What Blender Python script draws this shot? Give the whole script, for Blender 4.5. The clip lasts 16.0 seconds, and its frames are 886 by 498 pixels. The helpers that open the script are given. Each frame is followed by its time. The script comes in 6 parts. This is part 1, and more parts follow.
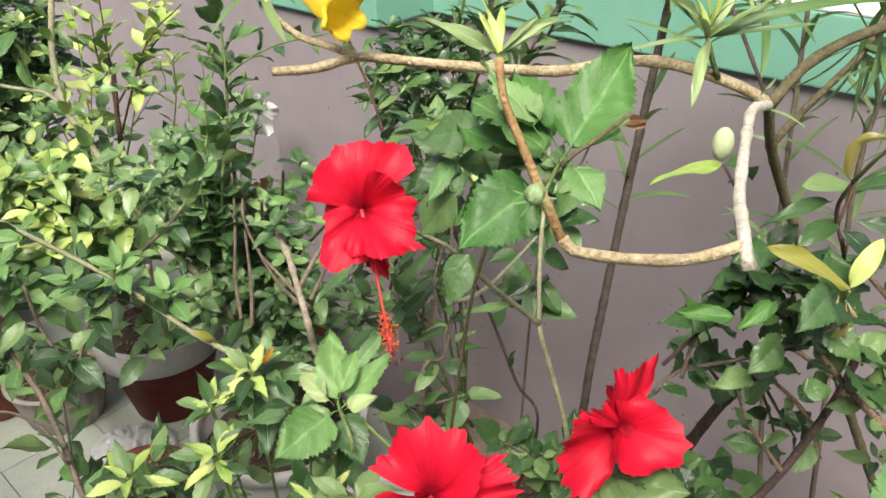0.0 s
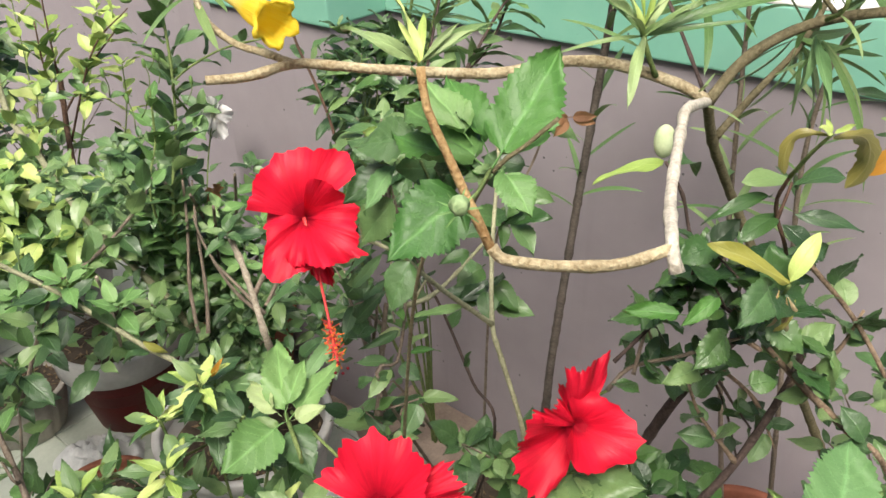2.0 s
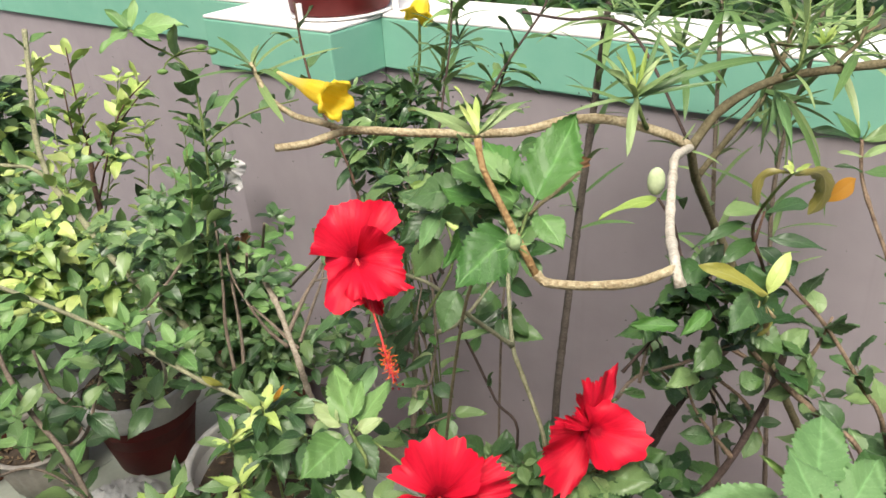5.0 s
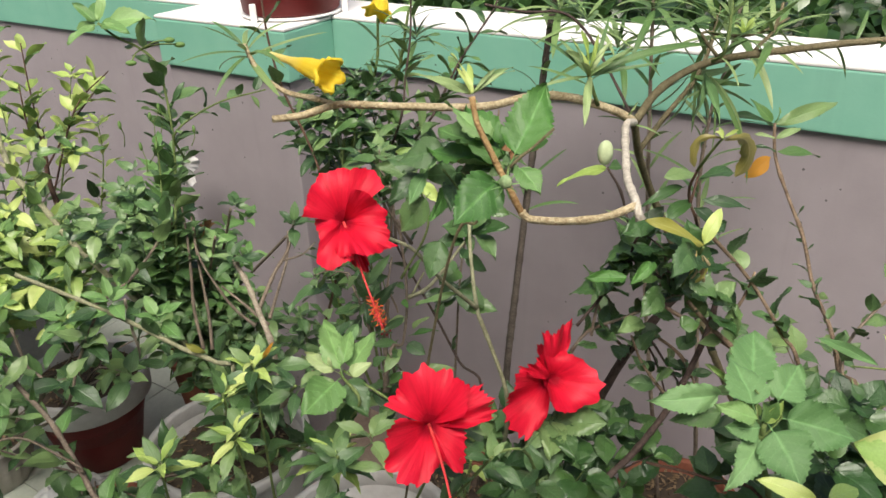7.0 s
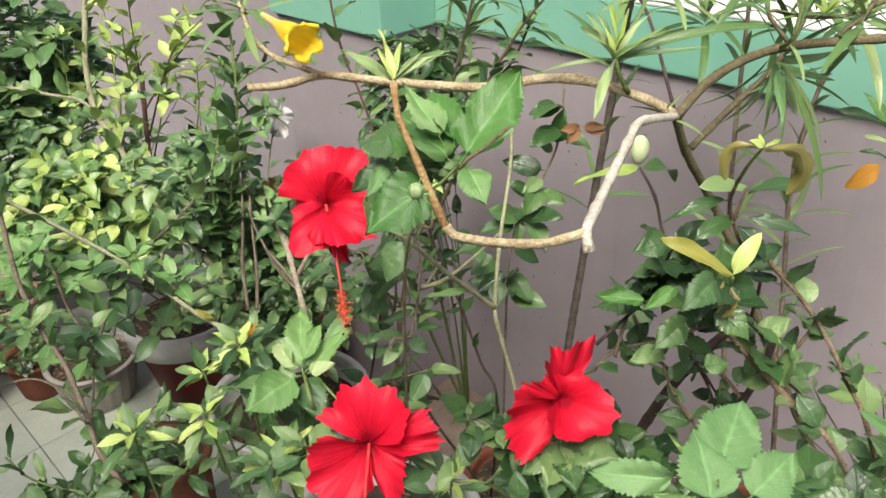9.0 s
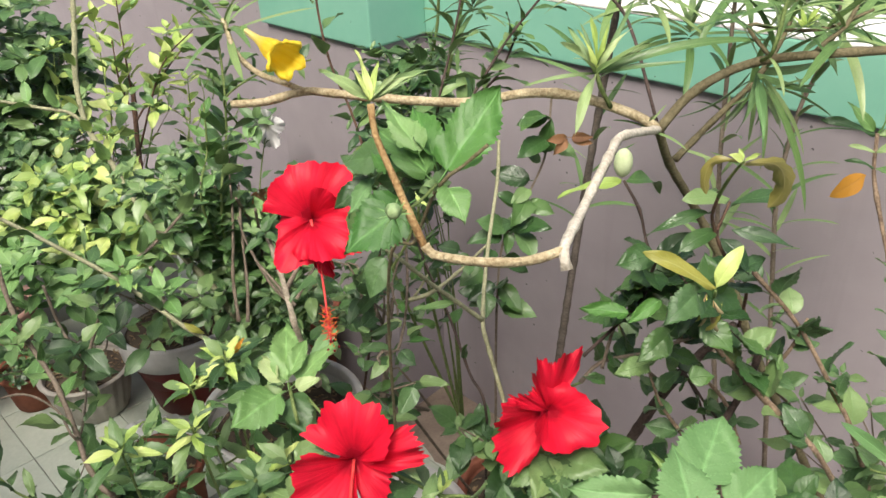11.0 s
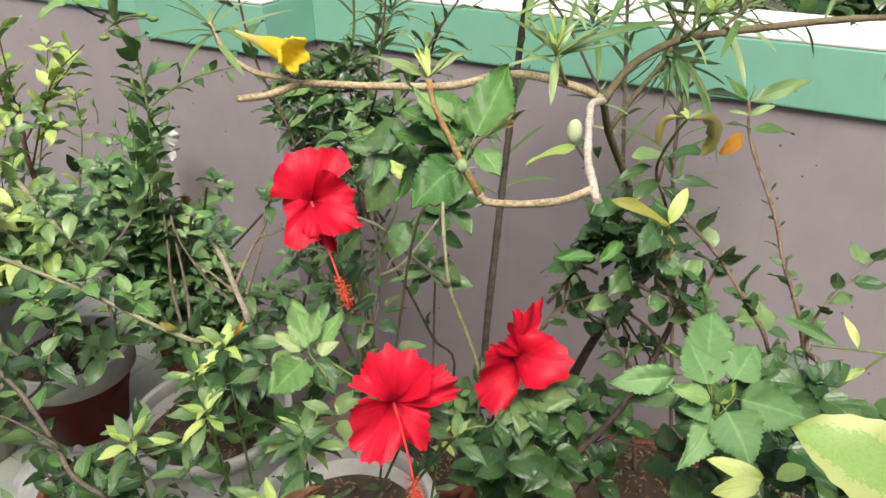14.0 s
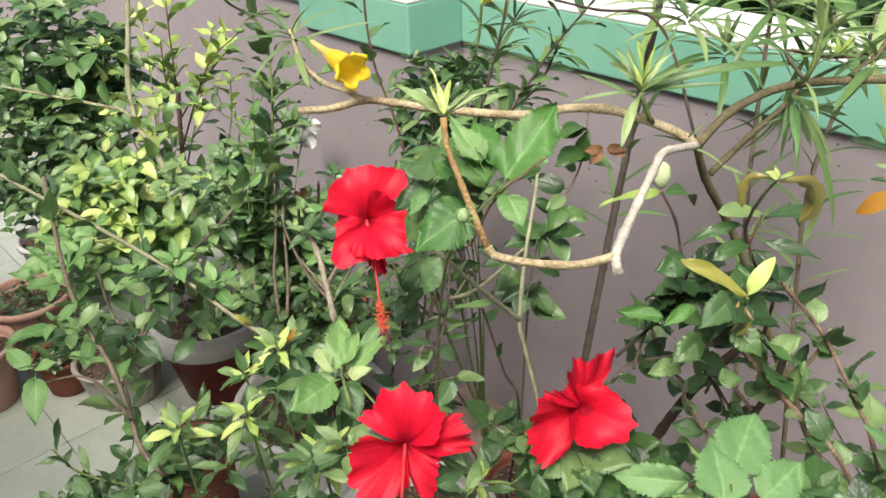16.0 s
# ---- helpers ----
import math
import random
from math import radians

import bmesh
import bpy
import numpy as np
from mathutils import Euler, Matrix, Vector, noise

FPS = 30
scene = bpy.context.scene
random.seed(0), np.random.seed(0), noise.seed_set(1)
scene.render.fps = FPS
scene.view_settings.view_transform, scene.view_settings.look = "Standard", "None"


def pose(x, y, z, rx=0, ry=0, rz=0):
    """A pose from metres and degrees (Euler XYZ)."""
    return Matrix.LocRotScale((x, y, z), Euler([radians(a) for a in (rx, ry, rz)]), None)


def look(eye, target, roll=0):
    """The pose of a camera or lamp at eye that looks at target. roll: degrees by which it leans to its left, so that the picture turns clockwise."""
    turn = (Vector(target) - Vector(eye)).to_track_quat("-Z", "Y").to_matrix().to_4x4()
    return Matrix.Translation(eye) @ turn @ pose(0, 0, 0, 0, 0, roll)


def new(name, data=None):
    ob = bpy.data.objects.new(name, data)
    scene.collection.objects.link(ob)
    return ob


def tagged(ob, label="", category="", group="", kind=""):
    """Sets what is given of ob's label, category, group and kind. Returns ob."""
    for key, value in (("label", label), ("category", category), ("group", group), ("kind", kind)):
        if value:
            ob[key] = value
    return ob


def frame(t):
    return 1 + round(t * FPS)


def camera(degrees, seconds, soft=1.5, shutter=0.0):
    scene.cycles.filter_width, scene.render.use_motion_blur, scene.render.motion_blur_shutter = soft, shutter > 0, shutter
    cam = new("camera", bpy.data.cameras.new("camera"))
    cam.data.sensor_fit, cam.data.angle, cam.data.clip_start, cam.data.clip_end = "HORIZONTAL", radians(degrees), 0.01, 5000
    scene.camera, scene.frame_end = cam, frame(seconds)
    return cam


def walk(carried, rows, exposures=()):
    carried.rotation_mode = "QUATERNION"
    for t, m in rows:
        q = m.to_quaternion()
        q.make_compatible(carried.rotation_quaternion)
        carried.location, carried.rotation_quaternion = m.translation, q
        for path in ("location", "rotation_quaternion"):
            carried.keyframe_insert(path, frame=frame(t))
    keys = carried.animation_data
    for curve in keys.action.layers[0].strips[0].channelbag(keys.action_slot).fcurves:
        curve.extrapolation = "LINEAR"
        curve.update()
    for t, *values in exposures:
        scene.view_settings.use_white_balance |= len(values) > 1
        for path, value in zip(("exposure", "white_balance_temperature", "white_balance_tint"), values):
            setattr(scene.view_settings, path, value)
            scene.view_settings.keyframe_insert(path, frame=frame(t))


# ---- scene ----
cam = camera(58.6, 16.0, shutter=0.15)
METRES, EYE, TILT, LEAN, TURN = 1.2, 1.434, -30.0, 1.5, 0.0
ROWS = [
    (0.0, 0.0, 0.0, 0.0, 0.0, 0.0, -0.0),
    (0.5, 0.0127, 0.0035, -0.0088, -0.84, -1.24, 0.23),
    (1.0, 0.0028, -0.0075, 0.0013, 1.34, -0.97, 0.44),
    (1.5, 0.0035, -0.0054, 0.0039, 0.63, -0.56, 0.35),
    (2.0, 0.0199, 0.004, 0.0075, -2.05, -0.44, 1.79),
    (2.5, 0.0088, 0.0059, 0.0055, -0.94, -1.57, 1.08),
    (3.0, 0.0007, 0.0112, 0.008, -0.69, -1.91, 1.78),
    (3.5, 0.013, -0.0039, 0.0031, -0.16, -2.55, 1.83),
    (4.0, 0.0302, -0.023, 0.0187, 0.88, -0.58, 2.9),
    (6.5, -0.1319, -0.1899, -0.0427, -10.34, 2.86, 5.52),
    (7.0, -0.0888, -0.1698, -0.0434, -8.87, 2.89, 5.45),
    (7.5, 0.001, -0.1279, -0.0226, -3.31, 0.98, 6.29),
    (8.0, 0.0631, -0.1088, -0.0277, 1.41, -1.43, 1.13),
    (8.5, 0.0745, -0.0986, -0.0134, 3.16, -0.06, 0.15),
    (9.0, 0.0767, -0.0943, -0.0088, 2.95, 0.04, -0.63),
    (9.5, 0.08, -0.0994, -0.0045, 3.03, 0.64, -0.33),
    (12.0, 0.0897, -0.0924, 0.0019, 2.34, -0.39, -0.05),
    (12.5, 0.0662, -0.1011, -0.0033, -0.77, -0.97, 2.62),
    (13.0, 0.0029, -0.124, -0.0271, -6.73, -1.68, 5.4),
    (13.5, -0.0447, -0.1539, -0.0311, -8.51, 0.04, 7.17),
    (14.0, -0.0636, -0.1769, -0.037, -9.29, 0.69, 5.52),
    (14.5, -0.0033, -0.1526, -0.0374, -2.49, -2.14, 2.09),
    (15.0, 0.066, -0.134, -0.0126, 0.43, -0.18, 0.97),
    (15.5, 0.0691, -0.1355, -0.0031, 2.73, -0.24, 0.35),
    (16.0, 0.0596, -0.1419, -0.0017, 3.75, 0.49, -1.95),
]
EXPOSURES = [(0.0, 0.73), (4.0, 0.70), (6.5, 0.41), (7.0, 0.38), (7.5, 0.39), (8.0, 0.65), (8.5, 0.72), (9.0, 0.68), (12.0, 0.65), (12.5, 0.63), (13.0, 0.50), (13.5, 0.59), (14.5, 0.51), (15.0, 0.74), (15.5, 0.70), (16.0, 0.69)]
walk(cam, [(t, pose(0, 0, EYE, TILT, LEAN, TURN) @ pose(METRES * x, METRES * y, METRES * z, 90 + pitch, roll, yaw)) for t, x, y, z, yaw, pitch, roll in ROWS], EXPOSURES)

# The place is laid out at 5/4 of its true size round the first eye and brought to size at the end.
# the terrace: a straight parapet runs obliquely behind the plants
FL = -0.69                                  # the floor in the layout
WO = Vector((0.164, 1.948, 0.0))            # a point at the foot of the parapet's inner face
WU = Vector((0.735, -0.678, 0.0)).normalized()   # along the parapet
WN = Vector((WU.y, -WU.x, 0.0))             # out of the face, towards the terrace

# ---- world, sun, exposure ----
world = bpy.data.worlds.new("sky")
scene.world = world
world.use_nodes = True
wn = world.node_tree.nodes
sky = wn.new("ShaderNodeTexSky")
sky.sky_type = "NISHITA"
sky.sun_disc = False
sky.sun_elevation = radians(57)
sky.sun_rotation = radians(193)
sky.air_density, sky.dust_density, sky.ozone_density = 1.0, 8.0, 0.6
world.node_tree.links.new(sky.outputs[0], wn["Background"].inputs[0])
wn["Background"].inputs[1].default_value = 0.098
sun_data = bpy.data.lights.new("sun", "SUN")
sun_data.energy, sun_data.angle, sun_data.color = 2.8, radians(26), (1.0, 0.955, 0.88)
sun = new("sun", sun_data)
sun.matrix_world = look((-0.6, -1.6, 4.6), (0, 1.0, 0.5))


# ---- materials ----
class Mat:
    """A small builder for node materials."""

    def __init__(self, name, rough=0.6, spec=0.4):
        self.m = bpy.data.materials.new(name)
        self.m.use_nodes = True
        self.t = self.m.node_tree
        self.p = self.t.nodes["Principled BSDF"]
        self.p.inputs["Roughness"].default_value = rough
        self.p.inputs["Specular IOR Level"].default_value = spec
        self.out = self.t.nodes["Material Output"]

    def node(self, kind, **props):
        n = self.t.nodes.new(kind)
        for key, value in props.items():
            n.inputs[key].default_value = value
        return n

    def link(self, a, b):
        self.t.links.new(a, b)

    def math(self, op, a, b=None, c=None):
        n = self.t.nodes.new("ShaderNodeMath")
        n.operation = op
        for k, v in enumerate((a, b, c)):
            if v is None:
                continue
            if isinstance(v, (int, float)):
                n.inputs[k].default_value = v
            else:
                self.link(v, n.inputs[k])
        return n.outputs[0]

    def ramp(self, fac, *stops):
        n = self.t.nodes.new("ShaderNodeValToRGB")
        el = n.color_ramp.elements
        while len(el) < len(stops):
            el.new(0.5)
        for e, (at, col) in zip(el, stops):
            e.position, e.color = at, (*col, 1)
        self.link(fac, n.inputs[0])
        return n.outputs[0]

    def mix(self, fac, a, b, blend="MIX"):
        n = self.t.nodes.new("ShaderNodeMix")
        n.data_type, n.blend_type = "RGBA", blend
        for k, v in ((0, fac), (6, a), (7, b)):
            if isinstance(v, (int, float)):
                n.inputs[k].default_value = v
            elif isinstance(v, tuple):
                n.inputs[k].default_value = (*v, 1)
            else:
                self.link(v, n.inputs[k])
        return n.outputs[2]

    def coords(self, which="Object"):
        return self.t.nodes.new("ShaderNodeTexCoord").outputs[which]

    def noise(self, scale, detail=4.0, rough=0.55, vec=None):
        n = self.node("ShaderNodeTexNoise", Scale=scale, Detail=detail, Roughness=rough)
        self.link(vec if vec is not None else self.coords(), n.inputs["Vector"])
        return n.outputs["Fac"]

    def bump(self, height, strength=0.3, dist=0.002):
        n = self.node("ShaderNodeBump", Strength=strength, Distance=dist)
        self.link(height, n.inputs["Height"])
        self.link(n.outputs[0], self.p.inputs["Normal"])
        return n.outputs[0]

    def base(self, socket):
        self.link(socket, self.p.inputs["Base Color"])


def plain(name, lo, hi, rough=0.7, scale=6.0, fine=60.0, bump=0.3, spec=0.3):
    """A mottled surface between two colours, with grain and fine relief."""
    m = Mat(name, rough, spec)
    a, b = m.noise(scale), m.noise(fine, 6.0)
    f = m.math("ADD", m.math("MULTIPLY", a, 0.65), m.math("MULTIPLY", b, 0.35))
    m.base(m.ramp(f, (0.3, lo), (0.7, hi)))
    m.bump(b, bump)
    return m.m


def leaf_material(name, stops, rough=0.42, vein=(0.2, 0.34, 0.1), vein_fac=0.5, glow=0.3, side=6.0, joined=False, tip=None):
    """Leaf: colour by leaf and by blotch, pale midrib and side veins along the leaf's own coordinates, some light let through."""
    m = Mat(name, 0.88 * rough, 0.65)
    m.p.inputs["Sheen Weight"].default_value = 0.04
    if joined:
        rnd = m.t.nodes.new("ShaderNodeNewGeometry").outputs["Random Per Island"]
    else:
        rnd = m.t.nodes.new("ShaderNodeObjectInfo").outputs["Random"]
    blotch = m.noise(38.0, 3.0)
    f = m.math("ADD", m.math("MULTIPLY", rnd, 0.75), m.math("MULTIPLY", blotch, 0.3))
    col = m.ramp(f, *stops)
    sep = m.t.nodes.new("ShaderNodeSeparateXYZ")
    m.link(m.coords("UV"), sep.inputs[0])
    au = m.math("ABSOLUTE", m.math("MULTIPLY_ADD", sep.outputs[0], 2.0, -1.0))
    wob = m.math("MULTIPLY", m.noise(55.0, 2.0), 0.8)
    saw = m.math("FRACT", m.math("ADD", m.math("SUBTRACT", m.math("MULTIPLY", sep.outputs[1], side), m.math("MULTIPLY", au, 2.0)), wob))
    line = m.math("SUBTRACT", 1.0, m.math("MULTIPLY", m.math("ABSOLUTE", m.math("SUBTRACT", saw, 0.5)), 9.0))
    line = m.math("MAXIMUM", line, 0.0)
    rib = m.math("MAXIMUM", m.math("SUBTRACT", 1.0, m.math("MULTIPLY", au, 9.0)), 0.0)
    veins = m.math("MINIMUM", m.math("ADD", m.math("MULTIPLY", line, 0.45), rib), 1.0)
    if tip:
        edge = m.math("MULTIPLY", m.math("POWER", sep.outputs[1], 1.4), 0.75)
        edge = m.math("MULTIPLY", edge, m.math("MULTIPLY_ADD", rnd, 3.0, -1.35))
        edge.node.use_clamp = True
        col = m.mix(edge, col, tip)
    col = m.mix(m.math("MULTIPLY", veins, vein_fac), col, vein)
    m.base(col)
    h = m.math("ADD", m.math("MULTIPLY", veins, -0.6), m.math("MULTIPLY", blotch, 0.5))
    nrm = m.bump(h, 0.38, 0.002)
    tr = m.t.nodes.new("ShaderNodeBsdfTranslucent")
    m.link(m.mix(0.25, col, (0.30, 0.46, 0.08), "MIX"), tr.inputs[0])
    m.link(nrm, tr.inputs[1])
    ms = m.node("ShaderNodeMixShader", Fac=glow)
    m.link(m.p.outputs[0], ms.inputs[1])
    m.link(tr.outputs[0], ms.inputs[2])
    m.link(ms.outputs[0], m.out.inputs[0])
    return m.m


def petal_material(name, deep, main, pale, throat, glow=0.3, reach=3.4):
    m = Mat(name, 0.5, 0.25)
    sep = m.t.nodes.new("ShaderNodeSeparateXYZ")
    uv = m.coords("UV")
    m.link(uv, sep.inputs[0])
    mp = m.node("ShaderNodeMapping", Scale=(26.0, 1.6, 1.0))
    m.link(uv, mp.inputs[0])
    streak = m.noise(1.0, 3.0, vec=mp.outputs[0])
    soft = m.noise(30.0, 3.0)
    f = m.math("ADD", m.math("MULTIPLY", streak, 0.55), m.math("MULTIPLY", soft, 0.45))
    col = m.ramp(f, (0.3, deep), (0.52, main), (0.8, pale))
    base = m.math("SUBTRACT", 1.0, m.math("MULTIPLY", sep.outputs[1], reach))
    base.node.use_clamp = True
    col = m.mix(base, col, throat)
    m.base(col)
    m.bump(m.math("ADD", streak, m.math("MULTIPLY", soft, 0.8)), 0.42, 0.003)
    tr = m.t.nodes.new("ShaderNodeBsdfTranslucent")
    m.link(col, tr.inputs[0])
    ms = m.node("ShaderNodeMixShader", Fac=glow)
    m.link(m.p.outputs[0], ms.inputs[1])
    m.link(tr.outputs[0], ms.inputs[2])
    m.link(ms.outputs[0], m.out.inputs[0])
    return m.m


def bark(name, lo, hi, rings=260.0, rough=0.75):
    """Stem: mottled along its length, with faint rings and warts."""
    m = Mat(name, rough, 0.25)
    a, b = m.noise(40.0, 5.0), m.noise(rings, 4.0)
    sep = m.t.nodes.new("ShaderNodeSeparateXYZ")
    m.link(m.coords("UV"), sep.inputs[0])
    ring = m.math("MULTIPLY_ADD", m.math("SINE", m.math("MULTIPLY_ADD", sep.outputs[1], 760.0, m.math("MULTIPLY", a, 9.0))), 0.5, 0.5)
    ring = m.math("MULTIPLY", m.math("POWER", ring, 8.0), m.math("MULTIPLY", a, 1.6))
    f = m.math("ADD", m.math("MULTIPLY", a, 0.5), m.math("MULTIPLY", b, 0.5))
    col = m.ramp(f, (0.36, lo), (0.62, hi))
    col = m.mix(m.math("MULTIPLY", ring, 0.04), col, tuple(0.55 * v for v in lo))
    m.base(col)
    m.bump(m.math("ADD", b, m.math("MULTIPLY", ring, 0.15)), 0.9, 0.002)
    return m.m


def painted_wall(name, lo, hi, dirt, rough=0.75):
    """Emulsion paint on plaster: trowel marks, weather streaks and black specks."""
    m = Mat(name, rough, 0.25)
    ob = m.coords()
    big, mid, fine = m.noise(1.6, 5.0), m.noise(9.0, 5.0), m.noise(120.0, 5.0)
    mp = m.node("ShaderNodeMapping", Scale=(14.0, 14.0, 0.9))
    m.link(ob, mp.inputs[0])
    streak = m.noise(1.0, 4.0, vec=mp.outputs[0])
    f = m.math("ADD", m.math("MULTIPLY", big, 0.6), m.math("MULTIPLY", mid, 0.4))
    col = m.ramp(f, (0.3, lo), (0.7, hi))
    grime = m.ramp(streak, (0.60, (0, 0, 0)), (0.85, (0.35, 0.35, 0.35)))
    col = m.mix(grime, col, dirt)
    vor = m.node("ShaderNodeTexVoronoi", Scale=26.0)
    m.link(ob, vor.inputs["Vector"])
    speck = m.math("MULTIPLY", m.math("LESS_THAN", vor.outputs["Distance"], 0.085), m.math("GREATER_THAN", mid, 0.53))
    col = m.mix(m.math("MULTIPLY", speck, 0.75), col, (0.05, 0.05, 0.05))
    m.base(col)
    m.bump(m.math("ADD", m.math("MULTIPLY", mid, 0.7), m.math("MULTIPLY", fine, 0.3)), 0.35, 0.004)
    return m.m


M_WALL = painted_wall("lilac_wall_paint", (0.268, 0.238, 0.258), (0.345, 0.310, 0.330), (0.21, 0.185, 0.195))
M_MINT = painted_wall("mint_band_paint", (0.165, 0.41, 0.305), (0.235, 0.49, 0.375), (0.13, 0.25, 0.20), 0.6)
M_COPING = plain("white_coping_paint", (0.76, 0.75, 0.73), (0.87, 0.86, 0.85), 0.7, 4.0, 90.0, 0.4)
M_FLOOR = plain("pale_floor_tile", (0.33, 0.37, 0.31), (0.47, 0.51, 0.44), 0.55, 5.0, 90.0, 0.3)
M_GROUT = plain("floor_joint", (0.20, 0.21, 0.18), (0.30, 0.30, 0.27), 0.9, 8.0, 80.0)
M_GROUND = plain("far_ground", (0.05, 0.06, 0.04), (0.10, 0.10, 0.07), 0.95, 0.4, 4.0)
M_CHIP = plain("dry_leaf_litter", (0.11, 0.07, 0.035), (0.30, 0.22, 0.13), 0.9, 60.0, 300.0)
M_SOIL = plain("potting_soil", (0.036, 0.027, 0.020), (0.105, 0.080, 0.058), 0.95, 25.0, 160.0, 1.0)
M_POT_RED = plain("maroon_plastic", (0.105, 0.010, 0.010), (0.160, 0.018, 0.017), 0.5, 5.0, 70.0, 0.12, 0.25)
M_POT_WHITE = plain("weathered_white_plastic", (0.40, 0.395, 0.38), (0.60, 0.595, 0.58), 0.5, 7.0, 50.0, 0.2, 0.4)
M_POT_CREAM = plain("weathered_cream_plastic", (0.27, 0.25, 0.22), (0.44, 0.41, 0.36), 0.55, 9.0, 60.0, 0.3, 0.35)
M_POT_GREY = plain("grey_cement", (0.30, 0.30, 0.30), (0.46, 0.46, 0.46), 0.8, 8.0, 70.0, 0.4)
M_TERRA = plain("terracotta", (0.14, 0.046, 0.026), (0.26, 0.095, 0.058), 0.8, 8.0, 70.0, 0.4)
M_TERRA_PALE = plain("pale_terracotta", (0.36, 0.20, 0.15), (0.52, 0.34, 0.28), 0.8, 8.0, 70.0, 0.4)

GREEN = {
    # dark: deep green leaves, and shade put into the colour of low foliage
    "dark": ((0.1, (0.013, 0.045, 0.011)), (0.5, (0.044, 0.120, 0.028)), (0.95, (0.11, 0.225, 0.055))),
    "mid": ((0.1, (0.022, 0.070, 0.018)), (0.5, (0.092, 0.205, 0.052)), (0.95, (0.225, 0.365, 0.105))),
    "fresh": ((0.1, (0.075, 0.19, 0.035)), (0.5, (0.125, 0.275, 0.060)), (0.95, (0.21, 0.38, 0.10))),
    "pale": ((0.1, (0.17, 0.28, 0.10)), (0.5, (0.28, 0.39, 0.16)), (0.95, (0.42, 0.52, 0.24))),
    "glossy": ((0.1, (0.040, 0.145, 0.020)), (0.5, (0.070, 0.21, 0.032)), (0.95, (0.12, 0.29, 0.055))),
    "lime": ((0.1, (0.05, 0.12, 0.035)), (0.45, (0.13, 0.23, 0.06)), (0.8, (0.28, 0.36, 0.09)), (0.97, (0.44, 0.49, 0.18))),
    "young": ((0.1, (0.24, 0.36, 0.07)), (0.5, (0.36, 0.48, 0.12)), (0.95, (0.52, 0.60, 0.20))),
    "sage": ((0.1, (0.075, 0.180, 0.052)), (0.5, (0.118, 0.250, 0.082)), (0.95, (0.19, 0.34, 0.135))),
    "narrow": ((0.1, (0.07, 0.17, 0.045)), (0.5, (0.17, 0.30, 0.09)), (0.95, (0.34, 0.46, 0.18))),
    "spear": ((0.1, (0.045, 0.115, 0.035)), (0.5, (0.09, 0.19, 0.055)), (0.95, (0.18, 0.31, 0.09))),
}
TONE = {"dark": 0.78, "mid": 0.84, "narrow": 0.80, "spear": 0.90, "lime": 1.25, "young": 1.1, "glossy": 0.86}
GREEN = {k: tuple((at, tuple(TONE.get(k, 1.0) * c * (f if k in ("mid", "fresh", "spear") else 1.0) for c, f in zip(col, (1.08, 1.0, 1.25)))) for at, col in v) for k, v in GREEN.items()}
M_LEAF, M_BUSH = {}, {}
for key, stops in GREEN.items():
    tip = (0.42, 0.50, 0.12) if key == "spear" else None
    gl = {"dark": 0.36, "sage": 0.72, "narrow": 0.42, "glossy": 0.58, "pale": 0.48, "fresh": 0.58}.get(key, 0.45)
    vc = tuple(min(1.0, 1.9 * v + 0.03) for v in stops[1][1])
    M_LEAF[key] = leaf_material(key + "_leaf", stops, gl, vc, {"glossy": 0.5, "fresh": 0.42, "dark": 0.10, "sage": 0.38}.get(key, 0.2), 0.12, tip=tip)
    M_BUSH[key] = leaf_material(key + "_foliage", stops, gl, vc, 0.12 if key == "dark" else 0.25, 0.09, joined=True, tip=tip)
M_LEAF["yellow"] = leaf_material("yellowing_leaf", ((0.1, (0.30, 0.30, 0.05)), (0.9, (0.48, 0.44, 0.10))), 0.5, (0.5, 0.5, 0.2), 0.4)
M_LEAF["withering"] = leaf_material("withering_olive_leaf", ((0.1, (0.16, 0.15, 0.03)), (0.9, (0.34, 0.29, 0.08))), 0.5, (0.4, 0.36, 0.16), 0.4, 0.1)
M_LEAF["orange"] = leaf_material("withered_orange_leaf", ((0.1, (0.50, 0.20, 0.015)), (0.9, (0.62, 0.30, 0.03))), 0.6, (0.5, 0.25, 0.05), 0.4)
M_LEAF["rust"] = leaf_material("dry_brown_leaf", ((0.1, (0.14, 0.06, 0.025)), (0.9, (0.30, 0.14, 0.06))), 0.8, (0.3, 0.16, 0.08), 0.3)
M_LEAF["straw"] = leaf_material("dry_straw_petal", ((0.1, (0.34, 0.22, 0.10)), (0.9, (0.58, 0.46, 0.28))), 0.8, (0.4, 0.28, 0.14), 0.3)
def edged_leaf(name, inner, rim):
    """A smooth leaf with a green middle and a broad pale rim of uneven width."""
    m = Mat(name, 0.38, 0.5)
    sep = m.t.nodes.new("ShaderNodeSeparateXYZ")
    m.link(m.coords("UV"), sep.inputs[0])
    au = m.math("ABSOLUTE", m.math("MULTIPLY_ADD", sep.outputs[0], 2.0, -1.0))
    f = m.math("ADD", au, m.math("MULTIPLY_ADD", m.noise(30.0, 3.0), 0.7, -0.35))
    col = m.mix(m.ramp(f, (0.50, (0, 0, 0)), (0.62, (1, 1, 1))), m.mix(m.noise(60.0), inner, tuple(1.6 * v for v in inner)), rim)
    m.base(col)
    m.bump(m.noise(90.0), 0.2)
    return m.m


